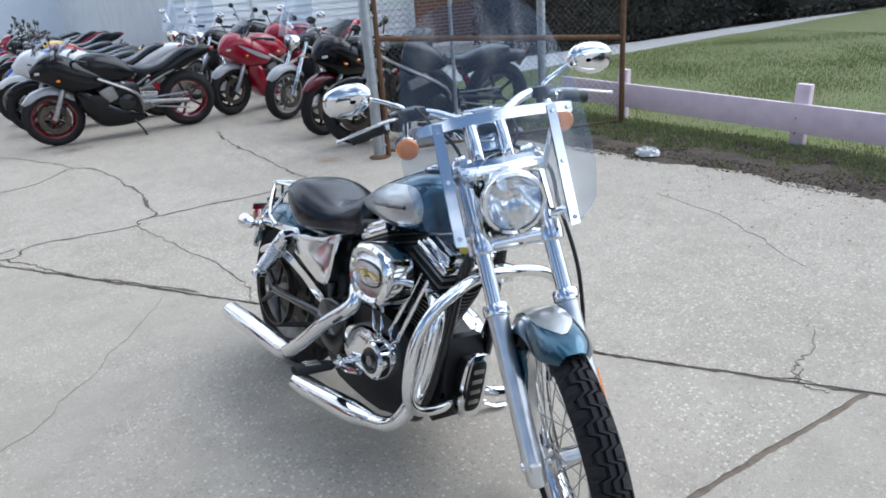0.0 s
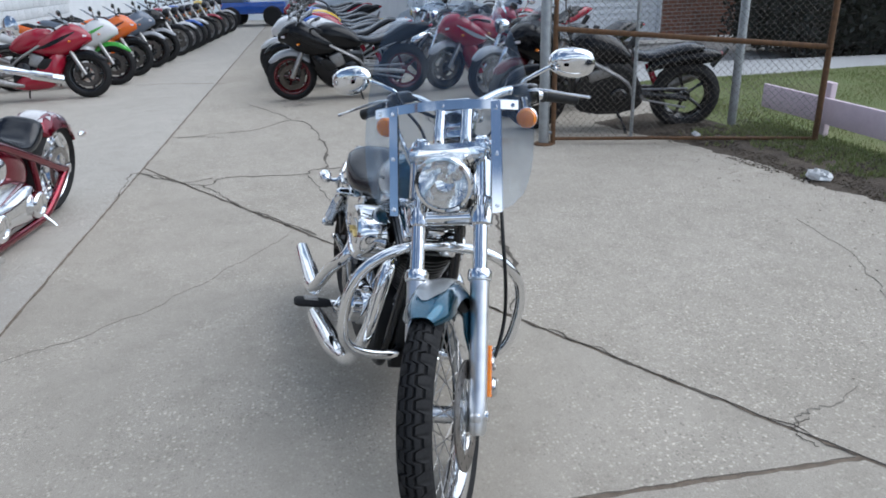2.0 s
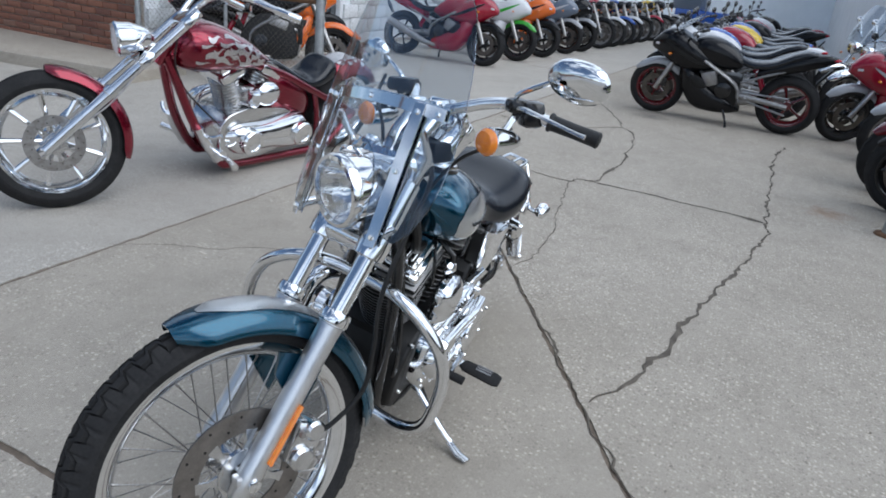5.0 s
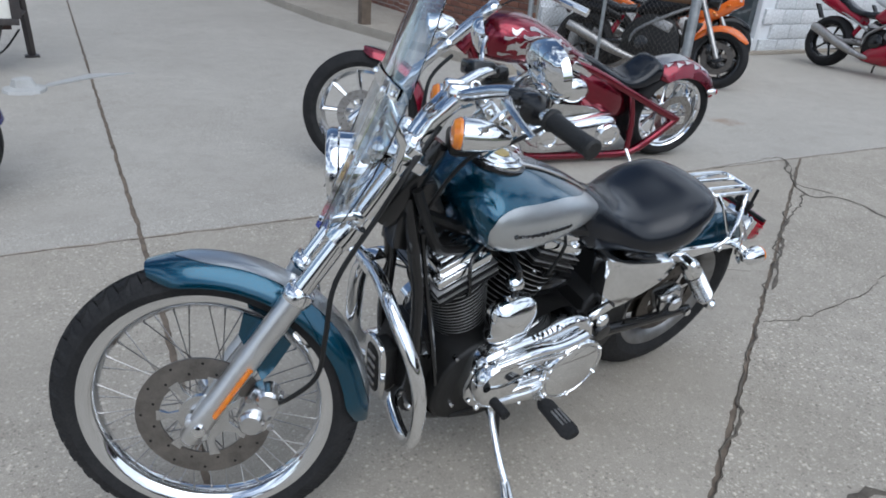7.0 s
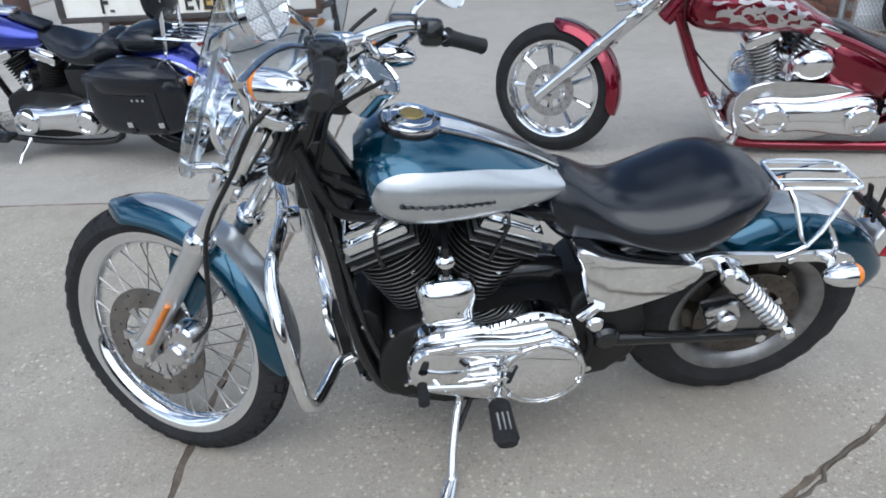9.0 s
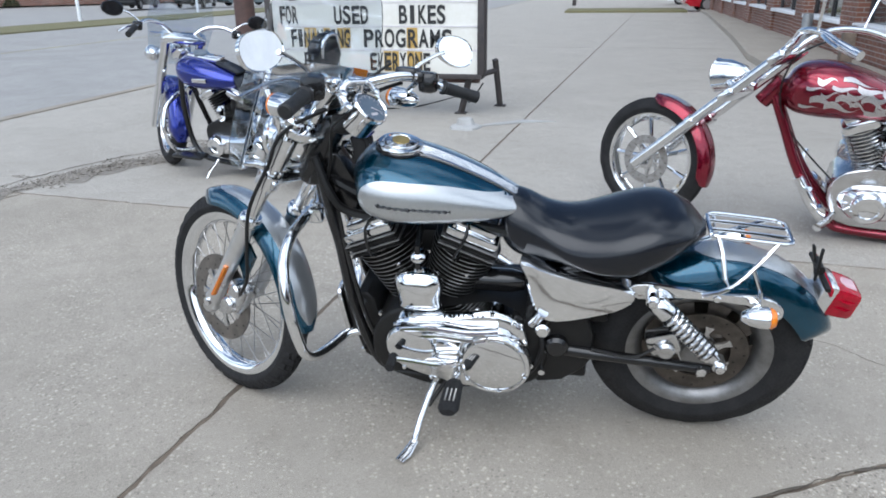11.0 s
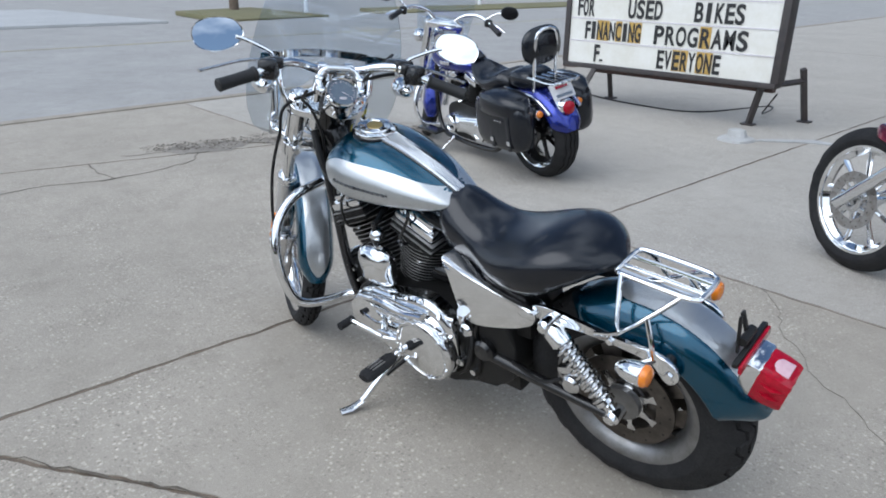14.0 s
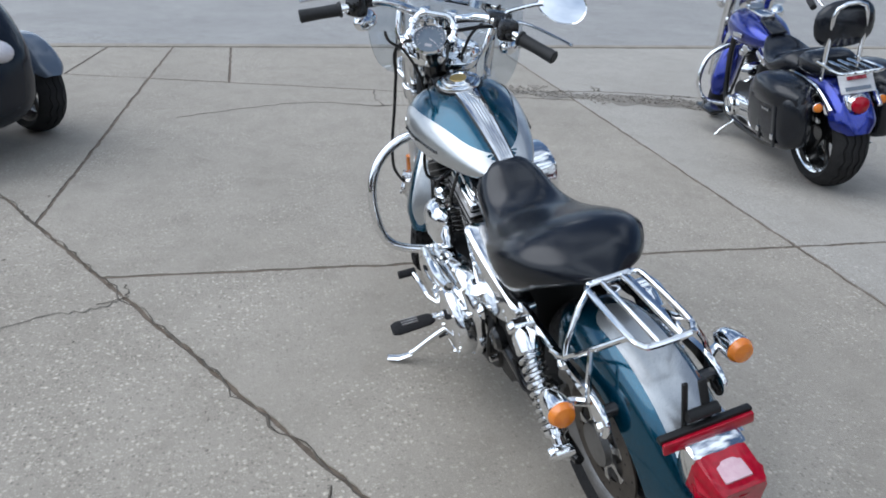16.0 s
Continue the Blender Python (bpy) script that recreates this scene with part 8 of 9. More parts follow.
        for k in (-0.02, 0.01, 0.04):
            part("stud", box(B(), (k, s * 0.356, 0.5), (0.015, 0.006, 0.012), 0.002), CHROME, sb)
        part("saddle_rail", tube(B(), [(0.2, s * 0.13, 0.64), (-0.1, s * 0.14, 0.62), (-0.26, s * 0.13, 0.52)], 0.012, 8, n=4), CHROME, e)
        part("frame_tube", tube(B(), [(1.2, s * 0.03, 0.78), (1.22, s * 0.08, 0.5), (1.16, s * 0.12, 0.2), (0.95, s * 0.13, 0.13), (0.4, s * 0.13, 0.14), (0.3, s * 0.12, 0.3), (0.0, s * 0.14, 0.31)], 0.02, 10, n=5), BLACK, e)
        part("crash_bar", tube(B(), [(1.24, 0, 0.62), (1.25, s * 0.2, 0.56), (1.24, s * 0.29, 0.4), (1.22, s * 0.26, 0.25), (1.16, s * 0.1, 0.2)], 0.017, 12, n=5), CHROME, e, "chrome crash bar")
        part("floorboard", box(B(), (1.08, s * 0.27, 0.22), (0.28, 0.1, 0.025), 0.01), BLACK, e)
        bullet(e, "rear_signal", (-0.2, s * 0.17, 0.53), (-1, 0, 0), AMBER, 0.026, 0.07)
    seat = [(0.2, 0.6, 0.7, 0.1), (0.28, 0.58, 0.74, 0.15), (0.4, 0.58, 0.69, 0.17), (0.52, 0.6, 0.7, 0.15), (0.64, 0.66, 0.75, 0.1), (0.72, 0.7, 0.77, 0.05)]
    part("seat", skin(seat, p=3), LEATHER, e, "black leather seat", angle=60)
    part("pillion", skin([(-0.1, 0.66, 0.69, 0.06), (-0.02, 0.64, 0.76, 0.12), (0.12, 0.64, 0.77, 0.13), (0.24, 0.66, 0.72, 0.08)], p=3), LEATHER, e, "black leather pillion pad", angle=60)
    sb = part("backrest_bar", tube(B(), [(-0.06, 0.09, 0.62), (-0.1, 0.09, 0.85), (-0.13, 0.07, 1.02), (-0.13, -0.07, 1.02), (-0.1, -0.09, 0.85), (-0.06, -0.09, 0.62)], 0.012, 10, n=3), CHROME, e, "chrome backrest bar")
    part("backrest_pad", skin([(-0.04, 0.84, 0.98, 0.08), (0.0, 0.79, 1.03, 0.15), (0.04, 0.8, 1.02, 0.15), (0.07, 0.86, 0.96, 0.08)], 12, 24, 2.6), LEATHER, sb, "black padded backrest", Matrix.Translation((-0.09, 0, 0.02)))
    part("backrest_cross", tube(B(), [(-0.115, 0.085, 0.93), (-0.115, -0.085, 0.93)], 0.008, 8), CHROME, sb)
    rk = part("luggage_rack", tube(B(), [(-0.03, 0.1, 0.73), (-0.27, 0.11, 0.72), (-0.30, 0.06, 0.72), (-0.30, -0.06, 0.72), (-0.27, -0.11, 0.72), (-0.03, -0.1, 0.73)], 0.009, 9, n=3), CHROME, e, "chrome luggage rack")
    for y in (-0.05, 0.0, 0.05):
        part("rack_bar", tube(B(), [(-0.06, y, 0.735), (-0.33, y, 0.72)], 0.012, 8, flat=0.4), CHROME, rk)
    part("rear_mudguard", fender_mesh(B(), R, 0.35, 45, 167, 0.125, 0.07), BLUE, e, "cobalt-blue rear mudguard")
    part("tail_light", skin([(-0.43, 0.47, 0.51, 0.03), (-0.4, 0.44, 0.54, 0.055), (-0.35, 0.44, 0.55, 0.06), (-0.31, 0.46, 0.54, 0.05)], 10, 18), CHROME, e, "red tail light in a chrome shell", Matrix.Translation((0.12, 0, 0.055)))
    part("tail_lens", lathe(B(), [(0.045, 0), (0.043, 0.015), (0.03, 0.026), (0.002, 0.03)], (-0.295, 0, 0.545), (-1, 0, 0.05), 20), REDLENS, e)
    pl = part("number_plate", box(B(), (-0.245, 0, 0.65), (0.008, 0.18, 0.105), 0.003, Matrix.Rotation(radians(32), 4, "Y")), PLATE, e, "white number plate")
    for dz, ww in ((0.025, 0.1), (-0.025, 0.13)):
        part("plate_bar", box(B(), (-0.252 + dz * 0.55, 0, 0.653 + dz), (0.005, ww, 0.02), 0.0, Matrix.Rotation(radians(32), 4, "Y")), P_GREY if dz < 0 else P_RED, pl)
    v_twin(e, V(0.82, 0, 0.3), 1.0, BLACK_MATT)
    part("exhaust", tube(B(), [(0.95, -0.1, 0.5), (1.0, -0.17, 0.35), (0.8, -0.2, 0.2), (0.3, -0.2, 0.2), (-0.12, -0.2, 0.22)], 0.034, 12, n=5), CHROME, e, "chrome exhaust")
    part("engine_block", box(B(), (0.45, 0, 0.38), (0.3, 0.2, 0.36), 0.03), BLACK_MATT, e)
    part("side_stand", tube(B(), [(0.95, 0.14, 0.14), (0.98, 0.22, 0.08), (1.0, 0.34, -0.045)], [0.016, 0.012, 0.014], 10), CHROME, e, "chrome side stand")
    sc = []
    for i in range(13):
        z = 0.78 + 0.6 * i / 12
        h = interp(z, [(0.78, 0.14), (0.85, 0.2), (1.1, 0.23), (1.25, 0.2), (1.34, 0.13), (1.38, 0.06)])
        ys = [-h + 2 * h * j / 12 for j in range(13)]
        sc.append([V(1.42 - 0.36 * (z - 0.78) - 1.0 * y * y + 0.0015, y, z) for y in ys] + [V(1.42 - 0.36 * (z - 0.78) - 1.0 * y * y - 0.0015, y, z) for y in reversed(ys)])
    p = part("windscreen", rings(B(), sc), SCREEN, e, "clear windscreen", T, 60)
    p.visible_shadow = False
    part("screen_strap", tube(B(), [(1.33, -0.2, 1.0), (1.35, 0, 1.0), (1.33, 0.2, 1.0)], 0.012, 8, n=4, flat=0.4), CHROME, e, "", T)
    return e


def build_sport(body, accent, wheel_mat, m, label, naked=False, group="parked motorcycles", cruiser=False):
    """A parked sport or street motorcycle."""
    e = thing("motorcycle", m, label, "motorcycle", group)
    F, R = V(1.38, 0, 0.3), V(0, 0, 0.315)
    cast_wheel(e, "front_wheel", F, 0.3, 0.12, 0.222, None, 5 if not cruiser else 9, wheel_mat, 3)
    cast_wheel(e, "rear_wheel", R, 0.315, 0.18, 0.222, None, 5 if not cruiser else 9, wheel_mat, 4)
    for y in (0.075, -0.075):
        part("brake_disc", torus_band(B(), [(0.1, y - 0.003), (0.155, y - 0.003), (0.155, y + 0.003), (0.1, y + 0.003)], F, 32), DISC_DARK, e)
    d = V(-0.42, 0, 0.9).normalized()
    fk = STEEL if not cruiser else CHROME
    for y in (0.1, -0.1):
        a = F + V(0, y, 0)
        part("fork_leg", tube(B(), [a, a + d * 0.3, a + d * 0.31, a + d * 0.64], [0.026, 0.028, 0.022, 0.022], 12), fk, e)
        part("caliper", box(B(), a + V(-0.09, -0.0, 0.08), (0.05, 0.045, 0.1), 0.012), BLACK, e)
    part("front_mudguard", fender_mesh(B(), F, 0.325, 35, 150, 0.07, 0.06, 18, 0.003, 0.5, 10), accent, e)
    part("yoke", box(B(), F + d * 0.62, (0.08, 0.26, 0.03), 0.01, Matrix.Rotation(radians(-25), 4, "Y")), BLACK, e)
    if cruiser or naked:
        part("headlamp", lathe(B(), [(0.02, -0.12), (0.07, -0.09), (0.09, 0), (0.085, 0.012), (0.05, 0.02), (0.002, 0.024)], (1.28, 0, 0.84), (1, 0, -0.05), 22), CHROME if cruiser else BLACK, e)
        part("engine_block", prism(B(), rounded([(0.95, 0.2), (1.0, 0.38), (0.9, 0.62), (0.6, 0.64), (0.42, 0.45), (0.45, 0.22)], 3), -0.15, 0.15, 0.03), ALU_DULL if cruiser else BLACK_MATT, e)
        for s in (1, -1):
            part("engine_cover", lathe(B(), [(0.075, 0), (0.075, 0.03), (0.06, 0.045), (0.002, 0.05)], (0.62, s * 0.15, 0.36), (0, s, 0), 22), CHROME if cruiser else BLACK, e)
            part("cylinder_head", box(B(), (0.8, s * 0.1, 0.56), (0.2, 0.14, 0.1), 0.02, Matrix.Rotation(radians(18), 4, "Y")), CHROME if cruiser else ALU_DULL, e)
            part("header_pipe", tube(B(), [(0.92, s * 0.07, 0.55), (1.02, s * 0.08, 0.45), (1.0, s * 0.08, 0.26), (0.85, s * 0.09, 0.18)], 0.019, 8, n=4), STEEL, e)
        part("radiator", box(B(), (1.03, 0, 0.5), (0.05, 0.26, 0.28), 0.01), BLACK_MATT, e)
    else:
        fair = [(0.76, 0.6, 0.7, 0.1), (0.92, 0.55, 0.79, 0.185), (1.1, 0.54, 0.89, 0.2), (1.26, 0.59, 0.96, 0.18), (1.39, 0.67, 0.92, 0.125), (1.5, 0.73, 0.81, 0.04)]
        fa = part("fairing", skin(fair, 30, 26, 2.8), body, e, "", None, 60)
        fy = shell_y(fair, 2.8)
        part("belly_fairing", skin([(0.46, 0.17, 0.2, 0.07), (0.58, 0.14, 0.31, 0.15), (0.78, 0.13, 0.4, 0.18), (0.95, 0.16, 0.54, 0.19), (1.06, 0.28, 0.62, 0.18), (1.15, 0.46, 0.62, 0.09)], 24, 22, 3), body, e, "", None, 60)
        for s in (1, -1):
            part("engine_cover", lathe(B(), [(0.085, 0), (0.085, 0.03), (0.07, 0.042), (0.002, 0.045)], (0.66, s * 0.13, 0.4), (0, s, 0), 20), BLACK, e)
            part("cylinder_block", box(B(), (0.82, s * 0.1, 0.5), (0.16, 0.1, 0.16), 0.02, Matrix.Rotation(radians(20), 4, "Y")), ALU_DULL, e)
            part("subframe_tube", tube(B(), [(0.5, s * 0.11, 0.5), (0.3, s * 0.12, 0.6), (0.1, s * 0.1, 0.68)], 0.013, 8), ALU_DULL, e)
        for s in (1, -1):
            bm, rows = B(), []
            for i in range(13):
                x = 0.84 + 0.5 * i / 12
                z0 = 0.64 + 0.2 * (i / 12) ** 1.4
                w = 0.022 * math.sin(math.pi * (i + 0.3) / 12.6) + 0.004
                rows.append([bm.verts.new((x, s * (fy(x, z0 + w * j) + 0.003), z0 + w * j)) for j in (-1, 0, 1)])
            for a, b in zip(rows, rows[1:]):
                for j in range(2):
                    bm.faces.new((a[j], a[j + 1], b[j + 1], b[j]))
            part("fairing_graphic", bm, BLACK_MATT if body is P_BLACK else accent, fa, "", None, 60)
            part("headlight", skin([(1.34, 0.75, 0.78, 0.01), (1.41, 0.745, 0.8, 0.045), (1.46, 0.75, 0.78, 0.01)], 8, 14), CLEARLENS, e, "", Matrix.Translation((0, s * 0.065, 0.02)))
            part("side_vent", skin([(0.84, 0.4, 0.44, 0.01), (0.93, 0.38, 0.52, 0.02), (1.02, 0.46, 0.52, 0.01)], 8, 12), BLACK_MATT, e, "", Matrix.Translation((0, s * 0.175, 0)))
        sc = []
        for i in range(9):
            t = i / 8
            x, z, h = 1.33 - 0.26 * t, 0.92 + 0.17 * t, 0.15 - 0.06 * t**2
            ys = [-h + 2 * h * j / 8 for j in range(9)]
            sc.append([V(x - 2.2 * y * y, y, z) for y in ys] + [V(x - 0.004 - 2.2 * y * y, y, z - 0.002) for y in reversed(ys)])
        part("screen", rings(B(), sc), TINTED, e)
        part("engine_block", box(B(), (0.7, 0, 0.38), (0.4, 0.24, 0.34), 0.03), BLACK_MATT, e)
    tank = [(0.52, 0.64, 0.72, 0.09), (0.6, 0.6, 0.81, 0.125), (0.75, 0.6, 0.89, 0.16), (0.92, 0.64, 0.92, 0.165), (1.04, 0.7, 0.88, 0.12), (1.08, 0.74, 0.8, 0.04)]
    part("fuel_tank", skin(tank, 20, 22), body, e, "", None, 60)
    part("seat", skin([(-0.16, 0.85, 0.88, 0.05), (-0.06, 0.81, 0.89, 0.08), (0.08, 0.74, 0.84, 0.1), (0.18, 0.69, 0.78, 0.12), (0.3, 0.66, 0.74, 0.13), (0.44, 0.65, 0.73, 0.12), (0.55, 0.68, 0.75, 0.07)] if not (naked or cruiser) else [(-0.12, 0.74, 0.77, 0.06), (0.0, 0.7, 0.79, 0.1), (0.18, 0.67, 0.76, 0.11), (0.34, 0.64, 0.72, 0.12), (0.5, 0.65, 0.74, 0.08)], 16, 18, 3), LEATHER, e, "black seat", None, 60)
    part("tail_fairing", skin([(-0.36, 0.82, 0.86, 0.03), (-0.25, 0.76, 0.88, 0.07), (-0.05, 0.68, 0.84, 0.1), (0.15, 0.62, 0.76, 0.12), (0.36, 0.56, 0.66, 0.11)] if not (naked or cruiser) else [(-0.3, 0.66, 0.7, 0.04), (-0.2, 0.62, 0.73, 0.09), (0.0, 0.6, 0.73, 0.115), (0.2, 0.58, 0.7, 0.13), (0.36, 0.54, 0.64, 0.12)], 18, 18, 2.6), body if not cruiser else accent, e, "", None, 60)
    part("tail_light", skin([(-0.38, 0.83, 0.85, 0.02), (-0.34, 0.82, 0.86, 0.05), (-0.3, 0.83, 0.85, 0.04)], 6, 12), REDLENS, e, "", Matrix.Translation((0.06, 0, -0.15)) if naked or cruiser else None)
    part("plate_hanger", box(B(), (-0.27, 0, 0.66), (0.02, 0.1, 0.2), 0.006, Matrix.Rotation(radians(-35), 4, "Y")), BLACK_MATT, e)
    part("swingarm", tube(B(), [(0.5, 0.1, 0.36), (0.2, 0.12, 0.34), (0, 0.12, 0.315)], [0.035, 0.028, 0.026], 10), ALU_DULL if not naked else BLACK, e)
    part("swingarm", tube(B(), [(0.5, -0.1, 0.36), (0.2, -0.12, 0.34), (0, -0.12, 0.315)], [0.035, 0.028, 0.026], 10), ALU_DULL if not naked else BLACK, e)
    part("chain", tube(B(), [(0.0, 0.1, 0.405), (0.46, 0.1, 0.4), (0.5, 0.1, 0.36), (0.46, 0.1, 0.32), (0.0, 0.1, 0.225)], 0.01, 6), STEEL, e)
    part("frame_spar", tube(B(), [(1.12, 0.09, 0.8), (0.85, 0.16, 0.66), (0.55, 0.14, 0.48), (0.5, 0.12, 0.34)], 0.03, 10, n=3, flat=0.6), ALU_DULL, e)
    part("frame_spar", tube(B(), [(1.12, -0.09, 0.8), (0.85, -0.16, 0.66), (0.55, -0.14, 0.48), (0.5, -0.12, 0.34)], 0.03, 10, n=3, flat=0.6), ALU_DULL, e)
    part("exhaust", tube(B(), [(0.9, -0.1, 0.25), (0.6, -0.14, 0.2), (0.3, -0.18, 0.28), (-0.05, -0.2, 0.42), (-0.16, -0.205, 0.46)], [0.025, 0.028, 0.05, 0.055, 0.045], 14, n=4), STEEL if not cruiser else CHROME, e)
    part("shock", tube(B(), [(0.36, 0, 0.62), (0.24, 0, 0.36)], 0.03, 10), P_RED if not cruiser else CHROME, e)
    for s in (1, -1):
        hb = 0.9 if not (naked or cruiser) else 1.0
        part("handlebar", tube(B(), [(1.12, s * 0.1, hb - 0.04), (1.08, s * 0.2, hb), (1.0, s * 0.36, hb)], 0.013, 10, n=4), BLACK if not cruiser else CHROME, e)
        part("grip", tube(B(), [(1.04, s * 0.27, hb), (0.99, s * 0.385, hb)], 0.019, 10), GRIP, e)
        mr = part("mirror", tube(B(), [(1.1 if naked or cruiser else 1.24, s * 0.17, hb + 0.02), (1.1 if naked or cruiser else 1.24, s * 0.26, hb + 0.14)], 0.007, 8), BLACK if not cruiser else CHROME, e)
        part("mirror_head", ball(B(), (1.1 if naked or cruiser else 1.23, s * 0.3, hb + 0.16), (0.025, 0.065, 0.038), 12), BLACK if not cruiser else CHROME, mr)
        part("signal", ball(B(), (1.27, s * 0.2, 0.72), (0.02, 0.024, 0.014), 10), AMBER, e)
        part("foot_peg", tube(B(), [(0.42, s * 0.14, 0.36), (0.42, s * 0.26, 0.37)], 0.014, 8), ALU_DULL, e)
    if cruiser:
        sc = []
        for i in range(9):
            z, h = 0.9 + 0.5 * i / 8, (0.17, 0.2, 0.22, 0.23, 0.23, 0.22, 0.2, 0.16, 0.09)[i]
            ys = [-h + 2 * h * j / 8 for j in range(9)]
            sc.append([V(1.32 - 0.4 * (z - 0.9) - 1.2 * y * y, y, z) for y in ys] + [V(1.316 - 0.4 * (z - 0.9) - 1.2 * y * y, y, z) for y in reversed(ys)])
        part("windscreen", rings(B(), sc), SCREEN, e, "clear windscreen", None, 60)
        for s in (1, -1):
            part("saddlebag", skin([(-0.32, 0.4, 0.5, 0.04), (-0.2, 0.34, 0.6, 0.1), (0.05, 0.34, 0.6, 0.1), (0.2, 0.4, 0.54, 0.04)], 14, 16, 3), body, e, "", Matrix.Translation((0, s * 0.24, 0)), 60)
            part("crash_bar", tube(B(), [(1.02, s * 0.08, 0.62), (1.05, s * 0.25, 0.55), (1.05, s * 0.28, 0.35), (1.0, s * 0.1, 0.22)], 0.014, 8, n=4), CHROME, e)
    part("side_stand", tube(B(), [(0.62, 0.14, 0.2), (0.56, 0.22, 0.1), (0.52, 0.3, -0.04)], [0.014, 0.012, 0.014], 8), BLACK, e)
    return e


build_chopper()
build_blue()

# yard, along the shop wall: noses out
SPORT = "sport motorcycle parked along the white wall"
row = [
    (-7.35, 0.0, P_RED, P_BLACK, BLACK, "dark red and black " + SPORT, 0),
    (-8.5, 4.0, P_WHITE, P_GREEN, BLACK, "white and green " + SPORT, 0),
    (-9.5, 6.0, P_ORANGE, P_BLACK, BLACK, "orange and black " + SPORT, 0),
    (-10.6, 2.0, P_GREY, P_SILVER, BLACK, "grey-blue and silver " + SPORT, 0),
    (-11.4, 6.0, P_BLACK, P_SILVER, BLACK, "black and silver " + SPORT, 0),
    (-13.3, 5.0, P_RED, P_WHITE, STEEL, "red and white street motorcycle along the white wall", 1),
    (-12.55, 4.0, P_BLACK, P_BLACK, STEEL, "black street motorcycle along the white wall", 1),
    (-14.0, 8.0, P_WHITE, P_BLUE, STEEL, "white and blue street motorcycle along the white wall", 1),
    (-14.6, 6.0, P_BLUE, P_WHITE, STEEL, "blue street motorcycle along the white wall", 1),
    (-15.5, 8.0, P_SILVER, P_BLACK, STEEL, "silver street motorcycle along the white wall", 1),
    (-17.6, 8.0, P_YELLOW, P_BLACK, STEEL, "yellow street motorcycle along the white wall", 1),
    (-16.5, 8.0, P_WHITE, P_RED, STEEL, "white and red street motorcycle along the white wall", 1),
    (-18.7, 8.0, P_BLACK, P_SILVER, STEEL, "black and silver street motorcycle along the white wall", 1),
]
for x, turn, c1, c2, wm, lab, nk in row:
    a = radians(90 + turn * 0.6)
    y = -2.76 + max(0, -7.3 - x) * 0.1
    front = V(x + 0.05, y)
    rear = front - V(math.cos(a), math.sin(a)) * 1.38
    build_sport(c1, c2, wm, stand_at(rear, front, 8), lab, bool(nk), "motorcycles along the wall")

# yard, crowded side
CROWD = "motorcycle in the crowded yard"
P_MAROON = paint("wheel_maroon", (0.12, 0.01, 0.015))
crowd = [
    ((-5.97, 1.28), (-6.02, -0.10), P_BLACK, P_SILVER, P_MAROON, "black sport motorcycle with maroon wheels", 0, 0),
    ((-6.98, 1.21), (-7.12, -0.16), P_WHITE, P_BLACK, P_BLACK, "white and black sport " + CROWD, 0, 0),
    ((-7.83, 1.15), (-8.01, -0.22), P_BLUE, P_WHITE, STEEL, "blue and white " + CROWD, 1, 0),
    ((-8.65, 1.31), (-8.94, -0.04), P_RED, P_SILVER, STEEL, "red and silver " + CROWD, 1, 0),
    ((-9.59, 1.37), (-9.87, 0.02), P_YELLOW, P_BLUE, STEEL, "yellow and blue " + CROWD, 1, 0),
    ((-10.66, 1.32), (-10.91, -0.04), P_BLUE, P_BLACK, STEEL, "blue " + CROWD, 1, 0),
]
crowd_back = [
    ((-11.76, 1.48), (-12.00, 0.13), P_BLACK, P_RED, STEEL, "black and red " + CROWD, 0, 0),
    ((-12.98, 1.44), (-13.19, 0.08), P_RED, P_WHITE, STEEL, "red and white " + CROWD, 0, 0),
    ((-14.36, 1.51), (-14.43, 0.14), P_WHITE, P_RED, STEEL, "white and red " + CROWD, 1, 0),
    ((-16.15, 1.61), (-16.20, 0.23), P_BLACK, P_BLUE, STEEL, "black and blue " + CROWD, 1, 0),
    ((-6.6, 3.13), (-6.12, 1.85), P_RED, P_SILVER, BLACK, "red sport motorcycle with silver front mudguard", 0, 0),
    ((-8.6, 3.1), (-7.9, 1.9), P_BLACK, CHROME, STEEL, "black and chrome cruiser " + CROWD, 0, 1),
    ((-9.7, 3.0), (-9.0, 1.9), P_SILVER, CHROME, STEEL, "silver cruiser " + CROWD, 0, 1),
]
crowd_gate = [
    ((-4.45, 3.38), (-4.0, 2.07), P_BLACK, P_MAROON, BLACK, "black and maroon sport touring motorcycle beside the gate", 0, 0),
    ((-7.75, 4.2), (-7.35, 2.88), P_RED, P_BLACK, BLACK, "red and black sport " + CROWD, 0, 0),
    ((-9.4, 4.15), (-9.1, 3.2), P_BLACK, P_SILVER, BLACK, "black " + CROWD, 1, 0),
    ((-2.93, 3.42), (-3.36, 2.11), P_BLACK, P_BLACK, BLACK, "black street motorcycle behind the wire gate", 1, 0),
    ((-5.7, 3.45), (-5.2, 2.17), P_BLACK, P_SILVER, STEEL, "black and silver cruiser between the parked motorcycles", 0, 1),
    ((-3.5, -4.5), (-4.3, -3.4), P_BLACK, P_ORANGE, BLACK, "black and orange street motorcycle behind the wire gate", 1, 0),
    ((-4.05, -4.72), (-5.25, -4.05), P_ORANGE, P_BLACK, BLACK, "orange sport motorcycle by the white wall", 0, 0),
]
for rear, front, c1, c2, wm, lab, nk, cr in crowd + crowd_back + crowd_gate:
    build_sport(c1, c2, wm, stand_at(rear, front, 8), lab, bool(nk), "motorcycles in the yard", bool(cr))


